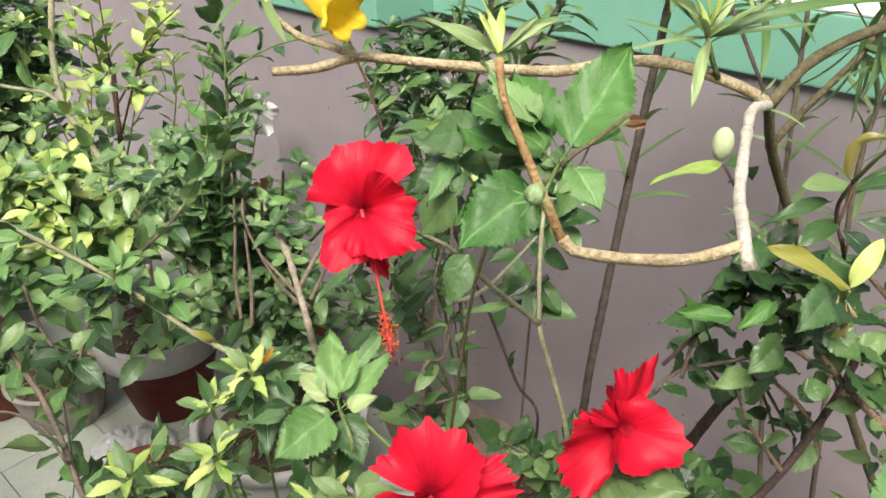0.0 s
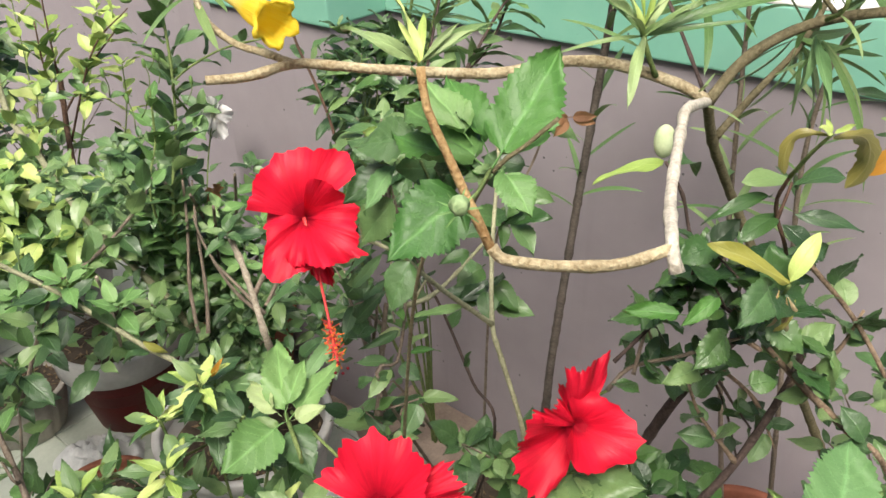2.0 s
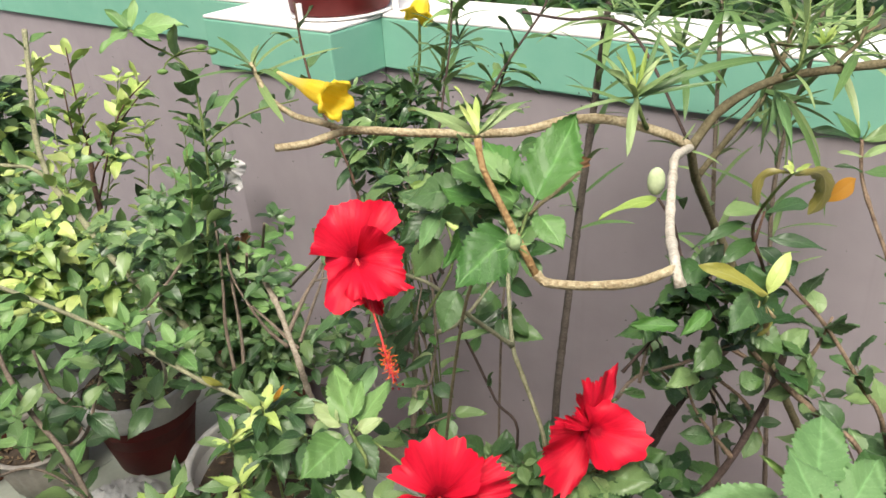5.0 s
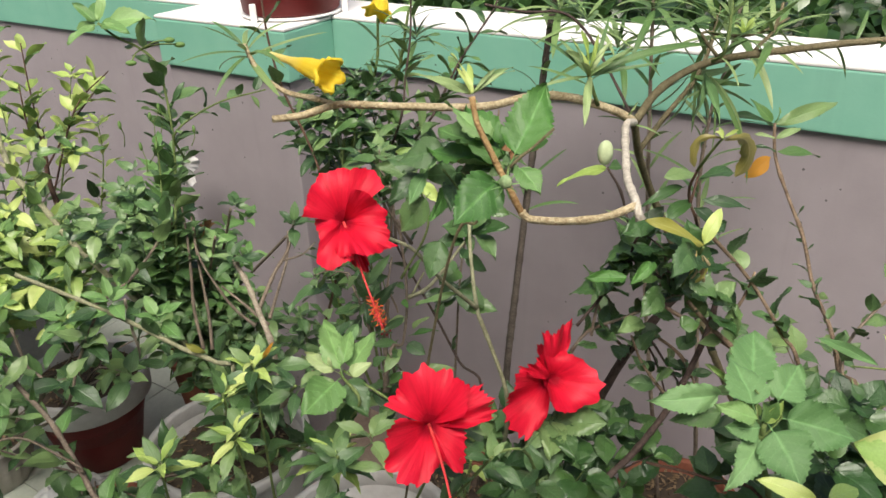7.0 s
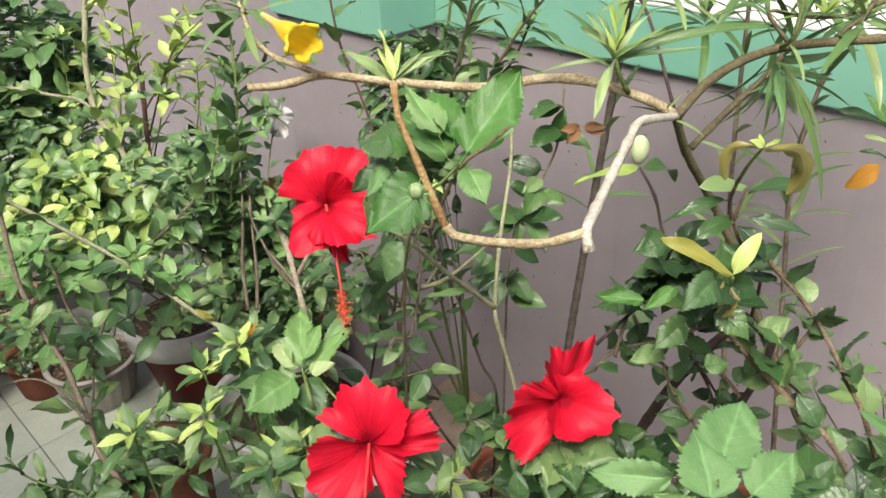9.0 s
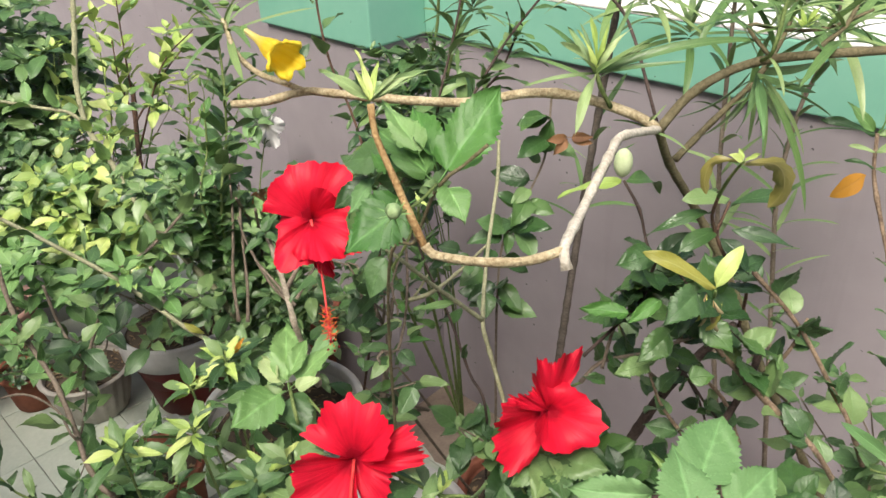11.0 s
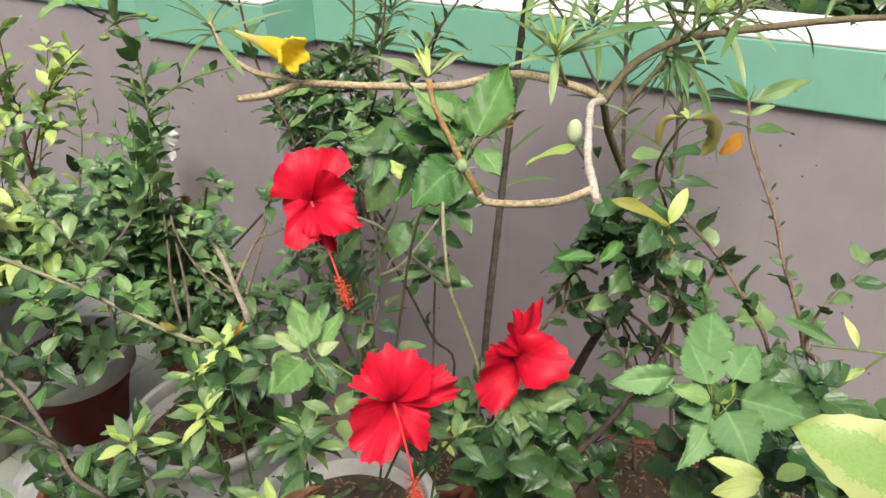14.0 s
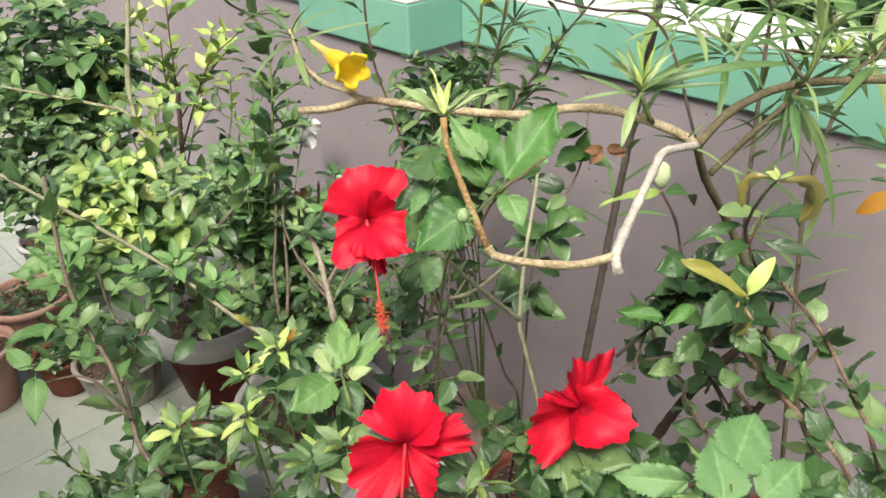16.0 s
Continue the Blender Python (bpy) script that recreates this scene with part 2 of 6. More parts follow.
M_LEAF["edged"] = edged_leaf("yellow_edged_leaf", (0.17, 0.27, 0.07), (0.36, 0.42, 0.15))
M_PETAL_RED = petal_material("red_petal", (0.50, 0.005, 0.022), (0.66, 0.008, 0.034), (0.76, 0.022, 0.060), (0.13, 0.001, 0.008), 0.12)
M_PETAL_YELLOW = petal_material("yellow_petal", (0.90, 0.60, 0.02), (0.95, 0.74, 0.06), (0.96, 0.80, 0.14), (0.88, 0.80, 0.40), 0.38, 1.5)
M_PETAL_WHITE = petal_material("white_petal", (0.58, 0.58, 0.57), (0.68, 0.68, 0.67), (0.76, 0.76, 0.75), (0.6, 0.62, 0.45))
M_FOOT_STRIP = plain("brown_foot_strip", (0.13, 0.10, 0.08), (0.27, 0.215, 0.175), 0.95, 9.0, 120.0, 0.6, 0.1)
M_RAG = plain("grey_rag", (0.40, 0.41, 0.41), (0.60, 0.61, 0.60), 0.9, 14.0, 300.0, 0.3, 0.1)
M_COLUMN = plain("red_column", (0.52, 0.03, 0.04), (0.72, 0.08, 0.07), 0.5, 60.0, 200.0, 0.2)
M_ANTHER = plain("orange_anther", (0.60, 0.10, 0.02), (0.80, 0.28, 0.04), 0.7, 200.0, 600.0)
M_BUD = plain("pale_green_bud", (0.46, 0.56, 0.30), (0.64, 0.73, 0.46), 0.5, 60.0, 300.0, 0.3)
M_BUD_GREEN = plain("green_bud", (0.18, 0.29, 0.12), (0.36, 0.47, 0.24), 0.5, 90.0, 300.0, 0.5)
M_CALYX = plain("green_calyx", (0.10, 0.20, 0.05), (0.18, 0.30, 0.09), 0.55, 60.0, 300.0, 0.3)
B_TAN = bark("tan_branch", (0.22, 0.165, 0.085), (0.56, 0.48, 0.31))
B_PALE = bark("pale_grey_branch", (0.36, 0.32, 0.25), (0.70, 0.65, 0.55))
B_RUST = bark("rusty_brown_branch", (0.20, 0.10, 0.035), (0.46, 0.32, 0.15))
B_OLIVE = bark("olive_branch", (0.10, 0.085, 0.045), (0.22, 0.19, 0.11))
B_GREY = bark("grey_brown_stem", (0.13, 0.10, 0.075), (0.27, 0.22, 0.17))
B_BROWN = bark("warty_brown_stem", (0.10, 0.065, 0.045), (0.30, 0.22, 0.15))
B_DARK = bark("dark_brown_stem", (0.035, 0.024, 0.02), (0.10, 0.07, 0.06))
B_SMOKE = bark("smoky_brown_stem", (0.060, 0.050, 0.042), (0.15, 0.125, 0.105))
B_SAGE = bark("pale_grey_green_stem", (0.19, 0.19, 0.11), (0.38, 0.38, 0.24))
B_STUMP = bark("pale_brown_stump", (0.20, 0.165, 0.125), (0.44, 0.385, 0.30))
B_GREEN = bark("green_stem", (0.09, 0.14, 0.04), (0.20, 0.26, 0.09))
B_RED = bark("reddish_stem", (0.06, 0.033, 0.024), (0.15, 0.088, 0.06))


# ---- building helpers ----
def mesh_of(name, verts, faces, material, uvs=None, smooth=True):
    me = bpy.data.meshes.new(name)
    me.from_pydata([tuple(map(float, v)) for v in verts], [], faces)
    me.materials.append(material)
    if smooth:
        me.polygons.foreach_set("use_smooth", [True] * len(me.polygons))
    if uvs is not None:
        lay = me.uv_layers.new(name="UVMap")
        idx = np.empty(len(me.loops), dtype=np.int32)
        me.loops.foreach_get("vertex_index", idx)
        lay.data.foreach_set("uv", np.asarray(uvs, dtype=np.float32)[idx].ravel())
    me.update()
    return me


def part(name, data, parent=None, label="", m=None):
    ob = new(name, data)
    if parent is not None:
        ob.parent = parent
    if m is not None:
        ob.matrix_basis = m
    return tagged(ob, label)


def bm_mesh(name, bm, material, smooth=False):
    me = bpy.data.meshes.new(name)
    bm.to_mesh(me)
    bm.free()
    me.materials.append(material)
    if smooth:
        me.polygons.foreach_set("use_smooth", [True] * len(me.polygons))
    return me


def box_mesh(name, size, material, bevel=0.006, seg=2):
    bm = bmesh.new()
    bmesh.ops.create_cube(bm, size=1.0)
    bmesh.ops.scale(bm, vec=size, verts=bm.verts)
    if bevel:
        bmesh.ops.bevel(bm, geom=bm.edges[:], offset=bevel, segments=seg, affect="EDGES", profile=0.6)
    return bm_mesh(name, bm, material)


def smooth_path(pts, step=0.012):
    """Catmull-Rom through the points, resampled."""
    p = [np.array(q, float) for q in pts]
    p = [2 * p[0] - p[1]] + p + [2 * p[-1] - p[-2]]
    out = []
    for a, b, c, d in zip(p, p[1:], p[2:], p[3:]):
        n = max(2, int(np.linalg.norm(c - b) / step))
        for k in range(n):
            t = k / n
            out.append(0.5 * (2 * b + (c - a) * t + (2 * a - 5 * b + 4 * c - d) * t * t + (3 * b - 3 * c + d - a) * t ** 3))
    out.append(p[-2])
    return np.array(out)


def tube(name, path, r0, r1, material, sides=8, knobby=0.08, origin=(0, 0, 0), nodes=0.035):
    """A tapered stem with swollen nodes and slight wobble, closed at both ends."""
    path = np.asarray(path, float)
    n = len(path)
    tang = np.gradient(path, axis=0)
    tang /= np.linalg.norm(tang, axis=1)[:, None] + 1e-9
    length = np.r_[0, np.cumsum(np.linalg.norm(np.diff(path, axis=0), axis=1))]
    up = np.array([0.3, 0.2, 0.9])
    side = np.cross(tang[0], up)
    verts, uvs, faces = [], [], []
    for k in range(n):
        side = side - tang[k] * side.dot(tang[k])
        side /= np.linalg.norm(side) + 1e-9
        other = np.cross(tang[k], side)
        f = k / max(1, n - 1)
        r = 0.72 * (r0 + (r1 - r0) * f)
        ph = (length[k] / nodes) % 1.0
        r *= 1 + knobby * (2.2 * math.exp(-((min(ph, 1 - ph)) * 9) ** 2) + random.uniform(-0.22, 0.22))
        for s in range(sides):
            a = 2 * math.pi * s / sides
            rr = r * (1 + 0.05 * math.sin(3 * a + 5 * f))
            verts.append(path[k] + rr * (math.cos(a) * side + math.sin(a) * other) - np.array(origin))
            uvs.append((s / sides, length[k]))
    for k in range(n - 1):
        for s in range(sides):
            a, b = k * sides + s, k * sides + (s + 1) % sides
            faces.append((a, b, b + sides, a + sides))
    faces.append(tuple(range(sides))[::-1])
    faces.append(tuple(range((n - 1) * sides, n * sides)))
    return mesh_of(name, verts, faces, material, uvs)


# leaf shapes: rows, columns a side, half width, power at base, power at tip, teeth, fold, droop, wave
SHAPES = {
    "hibiscus": (26, 3, 0.28, 0.62, 1.05, 0.075, 0.16, 0.16, 0.05),
    "broad": (32, 4, 0.32, 0.58, 1.06, 0.125, 0.15, 0.16, 0.07),
    "ovate": (18, 2, 0.215, 0.64, 1.02, 0.105, 0.22, 0.16, 0.05),
    "round": (12, 2, 0.31, 0.52, 0.75, 0.05, 0.16, 0.14, 0.05),
    "spear": (16, 2, 0.155, 0.75, 1.15, 0.12, 0.22, 0.28, 0.05),
    "strap": (9, 1, 0.046, 0.45, 0.65, 0.0, 0.25, 0.30, 0.0),
    "long": (12, 2, 0.13, 0.65, 0.75, 0.0, 0.28, 0.28, 0.05),
    "tiny": (6, 1, 0.26, 0.60, 0.95, 0.0, 0.20, 0.28, 0.0),
}


def leaf_geometry(kind, seed, droop_gain=1.0):
    """A leaf 1 long, stalk at the origin, tip along +Y, face up +Z."""
    rows, cols, half, pa, pb, teeth, fold, droop, wave = SHAPES[kind]
    rnd = random.Random(seed)
    droop *= rnd.uniform(0.3, 1.5) * droop_gain
    fold *= rnd.uniform(0.5, 1.4)
    bend = rnd.uniform(-0.08, 0.08)
    ph = rnd.uniform(0, 6)
    peak = (pa / (pa + pb)) ** pa * (pb / (pa + pb)) ** pb
    stalk = 0.12 if kind not in ("strap", "long") else 0.02
    verts, uvs, faces = [], [], []
    for r in range(rows + 1):
        v = r / rows
        w = half * (max(v, 1e-4) ** pa) * (max(1 - v, 0.0) ** pb) / peak
        if r in (0,):
            w = 0.012
        for c in range(-cols, cols + 1):
            u = c / cols
            ww = w * (1 - teeth * (r % 2) * (abs(u) == 1) * (0.25 < v < 1) * rnd.uniform(0.6, 1.3))
            along = stalk + v * (1 - stalk) - (0.035 * (r % 2) * teeth * 8 if abs(u) == 1 else 0) * 0.3
            x = u * ww + bend * v * v
            z = fold * abs(u) * w * 1.2 - droop * v * v + wave * math.sin(6.5 * v + ph + 2 * u) * abs(u)
            z += 0.060 * w * math.cos(6.283 * (6 * v - 1.6 * abs(u))) * abs(u) ** 0.5 * (cols > 2)
            z += 0.012 * math.sin(13 * v + 3 * u + ph) * min(1, 3 * (1 - v)) * (cols > 1)
            y = along - 0.35 * droop * v * v
            verts.append((x, y, z))
            uvs.append((0.5 + 0.5 * u, v))
    k = 2 * cols + 1
    for r in range(rows):
        for c in range(2 * cols):
            a = r * k + c
            faces.append((a, a + 1, a + k + 1, a + k))
    if stalk > 0.05:
        b = len(verts)
        t = 0.010
        for yy in (-0.02, stalk + 0.03):
            for s in range(3):
                verts.append((t * math.cos(s * 2.094), yy, t * math.sin(s * 2.094) - 0.006))
                uvs.append((0.5, 0.02))
        for s in range(3):
            s2 = (s + 1) % 3
            faces.append((b + s, b + s2, b + 3 + s2, b + 3 + s))
    return np.array(verts), faces, uvs


GEO = {k: [leaf_geometry(k, 11 * i + len(k)) for i in range(5)] for k in SHAPES}
LEAF_MESH = {}


def leaf_mesh(kind, colour, i):
    key = (kind, colour, i)
    if key not in LEAF_MESH:
        v, f, uv = GEO[kind][i]
        LEAF_MESH[key] = mesh_of("leaf", v, f, M_LEAF[colour], uv)
    return LEAF_MESH[key]


def frame_of(direction, up):
    y = Vector(direction).normalized()
    x = y.cross(Vector(up))
    if x.length < 1e-4:
        x = y.cross(Vector((0.3, 0.8, 0.1)))
    x.normalize()
    z = x.cross(y)
    return Matrix((x, y, z)).transposed()


def unit(v):
    return v / (np.linalg.norm(v) + 1e-9)


class Plant:
    """One plant: an Empty at its foot with stems, leaves and flowers as parts."""

    def __init__(self, name, foot, label, category="plant", group=""):
        self.root = tagged(new(name), label, category, group or ("trees beyond the parapet" if category == "tree" else "potted shrubs"))
        self.root.location = foot
        self.foot = np.array(foot, float)
        self.joined = {}

    def stem(self, pts, r0, r1, material, name="branch", sides=8, step=0.012, knobby=0.08, nodes=0.035):
        path = smooth_path(pts, step)
        part(name, tube(name, path, r0, r1, material, sides, knobby, self.foot, nodes), self.root)
        return path

    def leaf(self, at, direction, up=(0, 0, 1), size=0.07, kind="hibiscus", colour="mid", name="leaf", width=1.0, label=""):
        rot = frame_of(direction, up).to_4x4()
        s = Matrix.Diagonal((size * width, size, size, 1))
        m = Matrix.Translation(Vector(at) - Vector(self.foot)) @ rot @ s
        return part(name, leaf_mesh(kind, colour, random.randrange(5)), self.root, label, m)

    def leaf_to(self, base, tip, half, kind="hibiscus", colour="mid", up=(0, -0.75, 0.65), jitter=0.12, name="leaf", label=""):
        """A leaf from its base to its tip, as wide as twice half."""
        d = np.array(tip, float) - np.array(base, float)
        size = 1.08 * np.linalg.norm(d)
        up = np.array(up, float) + np.random.normal(0, jitter, 3)
        return self.leaf(base, d + 0.10 * np.linalg.norm(d) * unit(up), up, size, kind, colour, name, half / (size * SHAPES[kind][2]), label)

    def grow(self, at, direction, up, size, kind, colour):
        """Adds a leaf to the joined foliage."""
        self.joined.setdefault((kind, colour), []).append((np.array(at) - self.foot, np.array(frame_of(direction, up)), size))

    def finish(self):
        for (kind, colour), items in self.joined.items():
            vs, fs, uvs, base = [], [], [], 0
            for at, rot, size in items:
                v, f, uv = random.choice(GEO[kind])
                vs.append((v * size) @ rot.T + at)
                fs += [tuple(i + base for i in q) for q in f]
                uvs += uv
                base += len(v)
            me = mesh_of("foliage", np.vstack(vs), fs, M_BUSH[colour], uvs)
            tagged(part("foliage", me, self.root), kind="stuff")
        return self

    def leafy(self, path, n, size, kind, colour, start=0.15, spread=0.9, own=True, lift=0.25, whorl=1, jitter=0.35, stop=1.0):
        """Leaves in a spiral along a stem."""
        path = np.asarray(path)
        tang = np.gradient(path, axis=0)
        a = random.uniform(0, 6)
        for k in range(n):
            f = start + (stop - start) * (k + random.uniform(0, 0.6)) / n
            i = min(len(path) - 1, int(f * (len(path) - 1)))
            t = unit(tang[i])
            side = unit(np.cross(t, (0.31, 0.42, 0.85)))
            other = np.cross(t, side)
            for w in range(whorl):
                a += 2.4 if whorl == 1 else 2 * math.pi / whorl
                out = math.cos(a) * side + math.sin(a) * other
                d = unit(out * spread + t * (1 - 0.4 * spread) + np.array([0, 0, lift]) + np.random.normal(0, jitter * 0.4, 3))
                up = unit(np.array([0, 0, 1.0]) + 0.5 * t + np.random.normal(0, jitter, 3))
                s = random.uniform(*size)
                (self.leaf if own else self.grow)(path[i], d, up, s, kind, colour)

    def rosette(self, at, axis, n, size, kind, colour, spread=0.9, own=True, turn=None, droop=0.0):
        """Leaves round a shoot's tip."""
        axis = unit(np.array(axis, float))
        side = unit(np.cross(axis, (0.31, 0.72, 0.25)))
        other = np.cross(axis, side)
        a = random.uniform(0, 6) if turn is None else turn
        for k in range(n):
            a += 2.4
            f = (k + 0.5) / n
            sp = spread * (0.45 + 0.75 * f)
            out = math.cos(a) * side + math.sin(a) * other
            d = unit(out * sp + axis * (1.15 - sp) + np.array([0, 0, -droop]) + np.random.normal(0, 0.08, 3))
            up = unit(axis + 0.4 * np.array([0, 0, 1.0]) + np.random.normal(0, 0.15, 3))
            s = (size[0] + (size[1] - size[0]) * f) * random.uniform(0.85, 1.15)
            p = np.array(at) - axis * 0.02 * f
            (self.leaf if own else self.grow)(p, d, up, s, kind, colour)

    def bush(self, centre, radii, twigs, leaves, size, kind, colour, material, root=None, stem_r=0.004, own=False):
        """Twigs that fan out from a foot through an ellipsoid; each carries pairs of leaves and a whorl at its tip."""
        centre, radii = np.array(centre, float), np.array(radii, float)
        root = self.foot if root is None else np.array(root, float)
        for k in range(twigs):
            d = unit(np.random.normal(0, 1, 3) + (0, -0.15, 0.25))
            end = centre + radii * d * random.uniform(0.45, 1.05)
            mid = 0.5 * (root + end) + np.random.normal(0, 0.03, 3) + np.array([0, 0, 0.05])
            if k < 6:
                path = self.stem([root + np.random.normal(0, 0.01, 3) * (1, 1, 0), mid, end], stem_r, stem_r * 0.35, material, sides=5, step=0.03)
            else:
                path = smooth_path([mid, 0.5 * (mid + end) + np.random.normal(0, 0.02, 3), end], 0.03)
            whorl = min(6, leaves // 2 + 2)
            axis = unit(0.5 * unit(end - mid) + np.array([0, -0.1, 0.9]))
            self.rosette(end, axis, whorl, (0.35 * size[0], 1.1 * size[1]), kind, colour, 1.0, own=own)
            self.leafy(path, max(2, leaves - whorl), size, kind, colour, 0.45, 1.0, own=own, lift=0.15, jitter=0.22)


def petal_geometry(a0, a1, radii, lift, seed, frill=0.045, ruffle=0.09, funnel=0.46):
    """A petal as a sheet from the throat out to a wavy rim, in the flower's own right, up and forward.
    It spans a0 to a1 degrees from up; radii run along the rim; lift: at its first edge, its middle and its last edge."""
    rnd = random.Random(seed)
    rows, cols = 18, 48
    p1, p2, p3 = (rnd.uniform(0, 6) for _ in range(3))
    big = max(radii)
    stops = np.linspace(0, 1, len(radii))
    mid = 0.5 * (a0 + a1)
    verts, uvs, faces = [], [], []
    jag = [rnd.uniform(-1, 1) for _ in range(cols + 1)]
    for r in range(rows + 1):
        v = r / rows
        for c in range(cols + 1):
            u = c / cols
            rim = 0.25 * (np.interp(u - 0.014, stops, radii) + 2 * np.interp(u, stops, radii) + np.interp(u + 0.014, stops, radii))
            rim *= 1 + v ** 5 * frill * (1.5 * noise.noise((9 * u, p1, 0)) + 1.3 * noise.noise((26 * u, p2, 3.1)) + 0.6 * jag[c])
            a = radians(mid + (a0 + (a1 - a0) * u - mid) * (1.0 + 12.0 / (a1 - a0) * (1 - v) ** 2))
            rad = rim * (0.03 + 0.97 * v)
            z = big * (0.04 - funnel * (1 - v) ** 2.4)
            z += big * v ** 1.4 * (lift[0] * (1 - u) ** 2 + 2 * lift[1] * u * (1 - u) + lift[2] * u ** 2)
            z += big * ruffle * (0.9 * v ** 1.5 * math.sin(5.5 * u + p3) + 0.7 * v ** 3 * math.sin(12 * u + p1) + 0.4 * v ** 5 * math.sin(27 * u + p2))
            verts.append((rad * math.sin(a), rad * math.cos(a), z))
            uvs.append((u, v))
    k = cols + 1
    for r in range(rows):
        for c in range(cols):
            a = r * k + c
            faces.append((a, a + 1, a + k + 1, a + k))
    return verts, faces, uvs


def ball(name, r, material, scale=(1, 1, 1), seg=8, ring=6, ripple=0.0):
    bm = bmesh.new()
    bmesh.ops.create_uvsphere(bm, u_segments=seg, v_segments=ring, radius=r)
    for v in bm.verts:
        a = math.atan2(v.co.y, v.co.x)
        g = 1 + ripple * math.sin(5 * a)
        v.co = Vector((v.co.x * scale[0] * g, v.co.y * scale[1] * g, v.co.z * scale[2]))
    return bm_mesh(name, bm, material, True)


def hibiscus_flower(plant, at, facing, up, petals, column, seed, material=None, anthers=130, size=1.0, frill=0.045, ruffle=0.09, over=-0.022):
    """A flower under its plant: petals, a long column with anthers and stigma lobes, a calyx behind.
    petals: first and last degree from up (clockwise seen from the front), radii along the rim, lift of edge, middle and edge."""
    material = material or M_PETAL_RED
    at, facing = np.array(at, float), unit(np.array(facing, float))
    flower = part("flower", None, plant.root, "red hibiscus flower with ruffled petals" if material is M_PETAL_RED else "white flower")
    flower.location = at - plant.foot
    upv = np.array(up, float)
    right = unit(np.cross(upv, facing))
    upv = np.cross(facing, right)
    basis = Matrix((Vector(right), Vector(upv), Vector(facing))).transposed().to_4x4()
    for k, (a0, a1, radii, lift) in enumerate(petals):
        v, f, uv = petal_geometry(a0, a1, [0.001 * size * q for q in radii], lift, seed * 7 + k, frill, ruffle)
        part("petal", mesh_of("petal", v, f, material, uv), flower, m=Matrix.Translation(Vector(facing * 0.0010 * k)) @ basis)
    if column:
        way = np.array(column) - at
        mid = at + 0.45 * way + facing * over
        path = smooth_path([at - facing * 0.022, mid, column], 0.006)
        stem = part("column", tube("column", path, 0.0030, 0.0016, M_COLUMN, 7, 0.03, at), flower, "red staminal column with orange anthers")
        bm = bmesh.new()
        rnd = random.Random(seed)
        tip = []
        for k in range(anthers):
            f = 1 - 0.24 * rnd.random() ** 1.2
            p = path[int(f * (len(path) - 1))] - at
            o = unit(np.array([rnd.gauss(0, 1) for _ in range(3)])) * rnd.uniform(0.004, 0.013)
            tip.append((p, p + o))
        vs, fs = [], []
        for p, q in tip:
            b = len(vs)
            dd = unit(q - p)
            s = unit(np.cross(dd, (0.2, 0.5, 0.8))) * 0.0005
            o = np.cross(dd, s)
            for base in (p, q):
                for m in range(3):
                    c2 = 2.094 * m
                    vs.append(base + math.cos(c2) * s + math.sin(c2) * o)
            for m in range(3):
                fs.append((b + m, b + (m + 1) % 3, b + 3 + (m + 1) % 3, b + 3 + m))
        part("filament", mesh_of("filament", vs, fs, M_COLUMN), stem)
        for p, q in tip:
            bmesh.ops.create_icosphere(bm, subdivisions=1, radius=rnd.uniform(0.0006, 0.0011), matrix=Matrix.Translation(Vector(q)))
        part("anther", bm_mesh("anther", bm, M_ANTHER, True), stem)
        bm = bmesh.new()
        end = path[-1] - at
        for k in range(5):
            o = unit(np.array([rnd.gauss(0, 1) for _ in range(3)]) + 1.2 * unit(path[-1] - path[-4])) * 0.011
            bmesh.ops.create_icosphere(bm, subdivisions=1, radius=0.0019, matrix=Matrix.Translation(Vector(end + o)))
        part("stigma", bm_mesh("stigma", bm, M_PETAL_RED, True), stem)
    fv, ff = [], []
    for ring, (rr, zz) in enumerate(((0.0003, -0.030), (0.007, -0.022), (0.011, -0.019), (0.015, -0.0165))):
        for s in range(20):
            a = 0.314159 * s
            q = 1 + 0.12 * math.sin(5 * a)
            fv.append((right * math.cos(a) + upv * math.sin(a)) * rr * size * q + facing * zz)
    for ring in range(3):
        for s in range(20):
            a, b = 20 * ring + s, 20 * ring + (s + 1) % 20
            ff.append((a, b, b + 20, a + 20))
    part("throat", mesh_of("throat", fv, ff, material, [(0.5, 0.12)] * len(fv)), flower)
    rot = frame_of(upv, -facing).to_4x4()
    part("calyx", ball("calyx", 0.011, M_CALYX, (1, 1, 1.6), 10, 6, 0.12), flower, m=Matrix.Translation(Vector(-facing * 0.048)) @ rot)
    return flower


def lathe(name, profile, material, seg=48, ribs=0, depth=0.0, cap=False):
    """Turned round the z axis: (radius, height) from the inside bottom over the lip to the outside."""
    vs, fs = [], []
    for k, (r, z) in enumerate(profile):
        for s in range(seg):
            a = 2 * math.pi * s / seg
            rr = r * (1 + (depth * (0.5 + 0.5 * math.cos(ribs * a)) if ribs else 0.0))
            vs.append((rr * math.cos(a), rr * math.sin(a), z))
    for k in range(len(profile) - 1):
        for s in range(seg):
            a, b = k * seg + s, k * seg + (s + 1) % seg
            fs.append((a, b, b + seg, a + seg))
    if cap:
        fs.append(tuple(range((len(profile) - 1) * seg, len(profile) * seg)))
    return mesh_of(name, vs, fs, material)


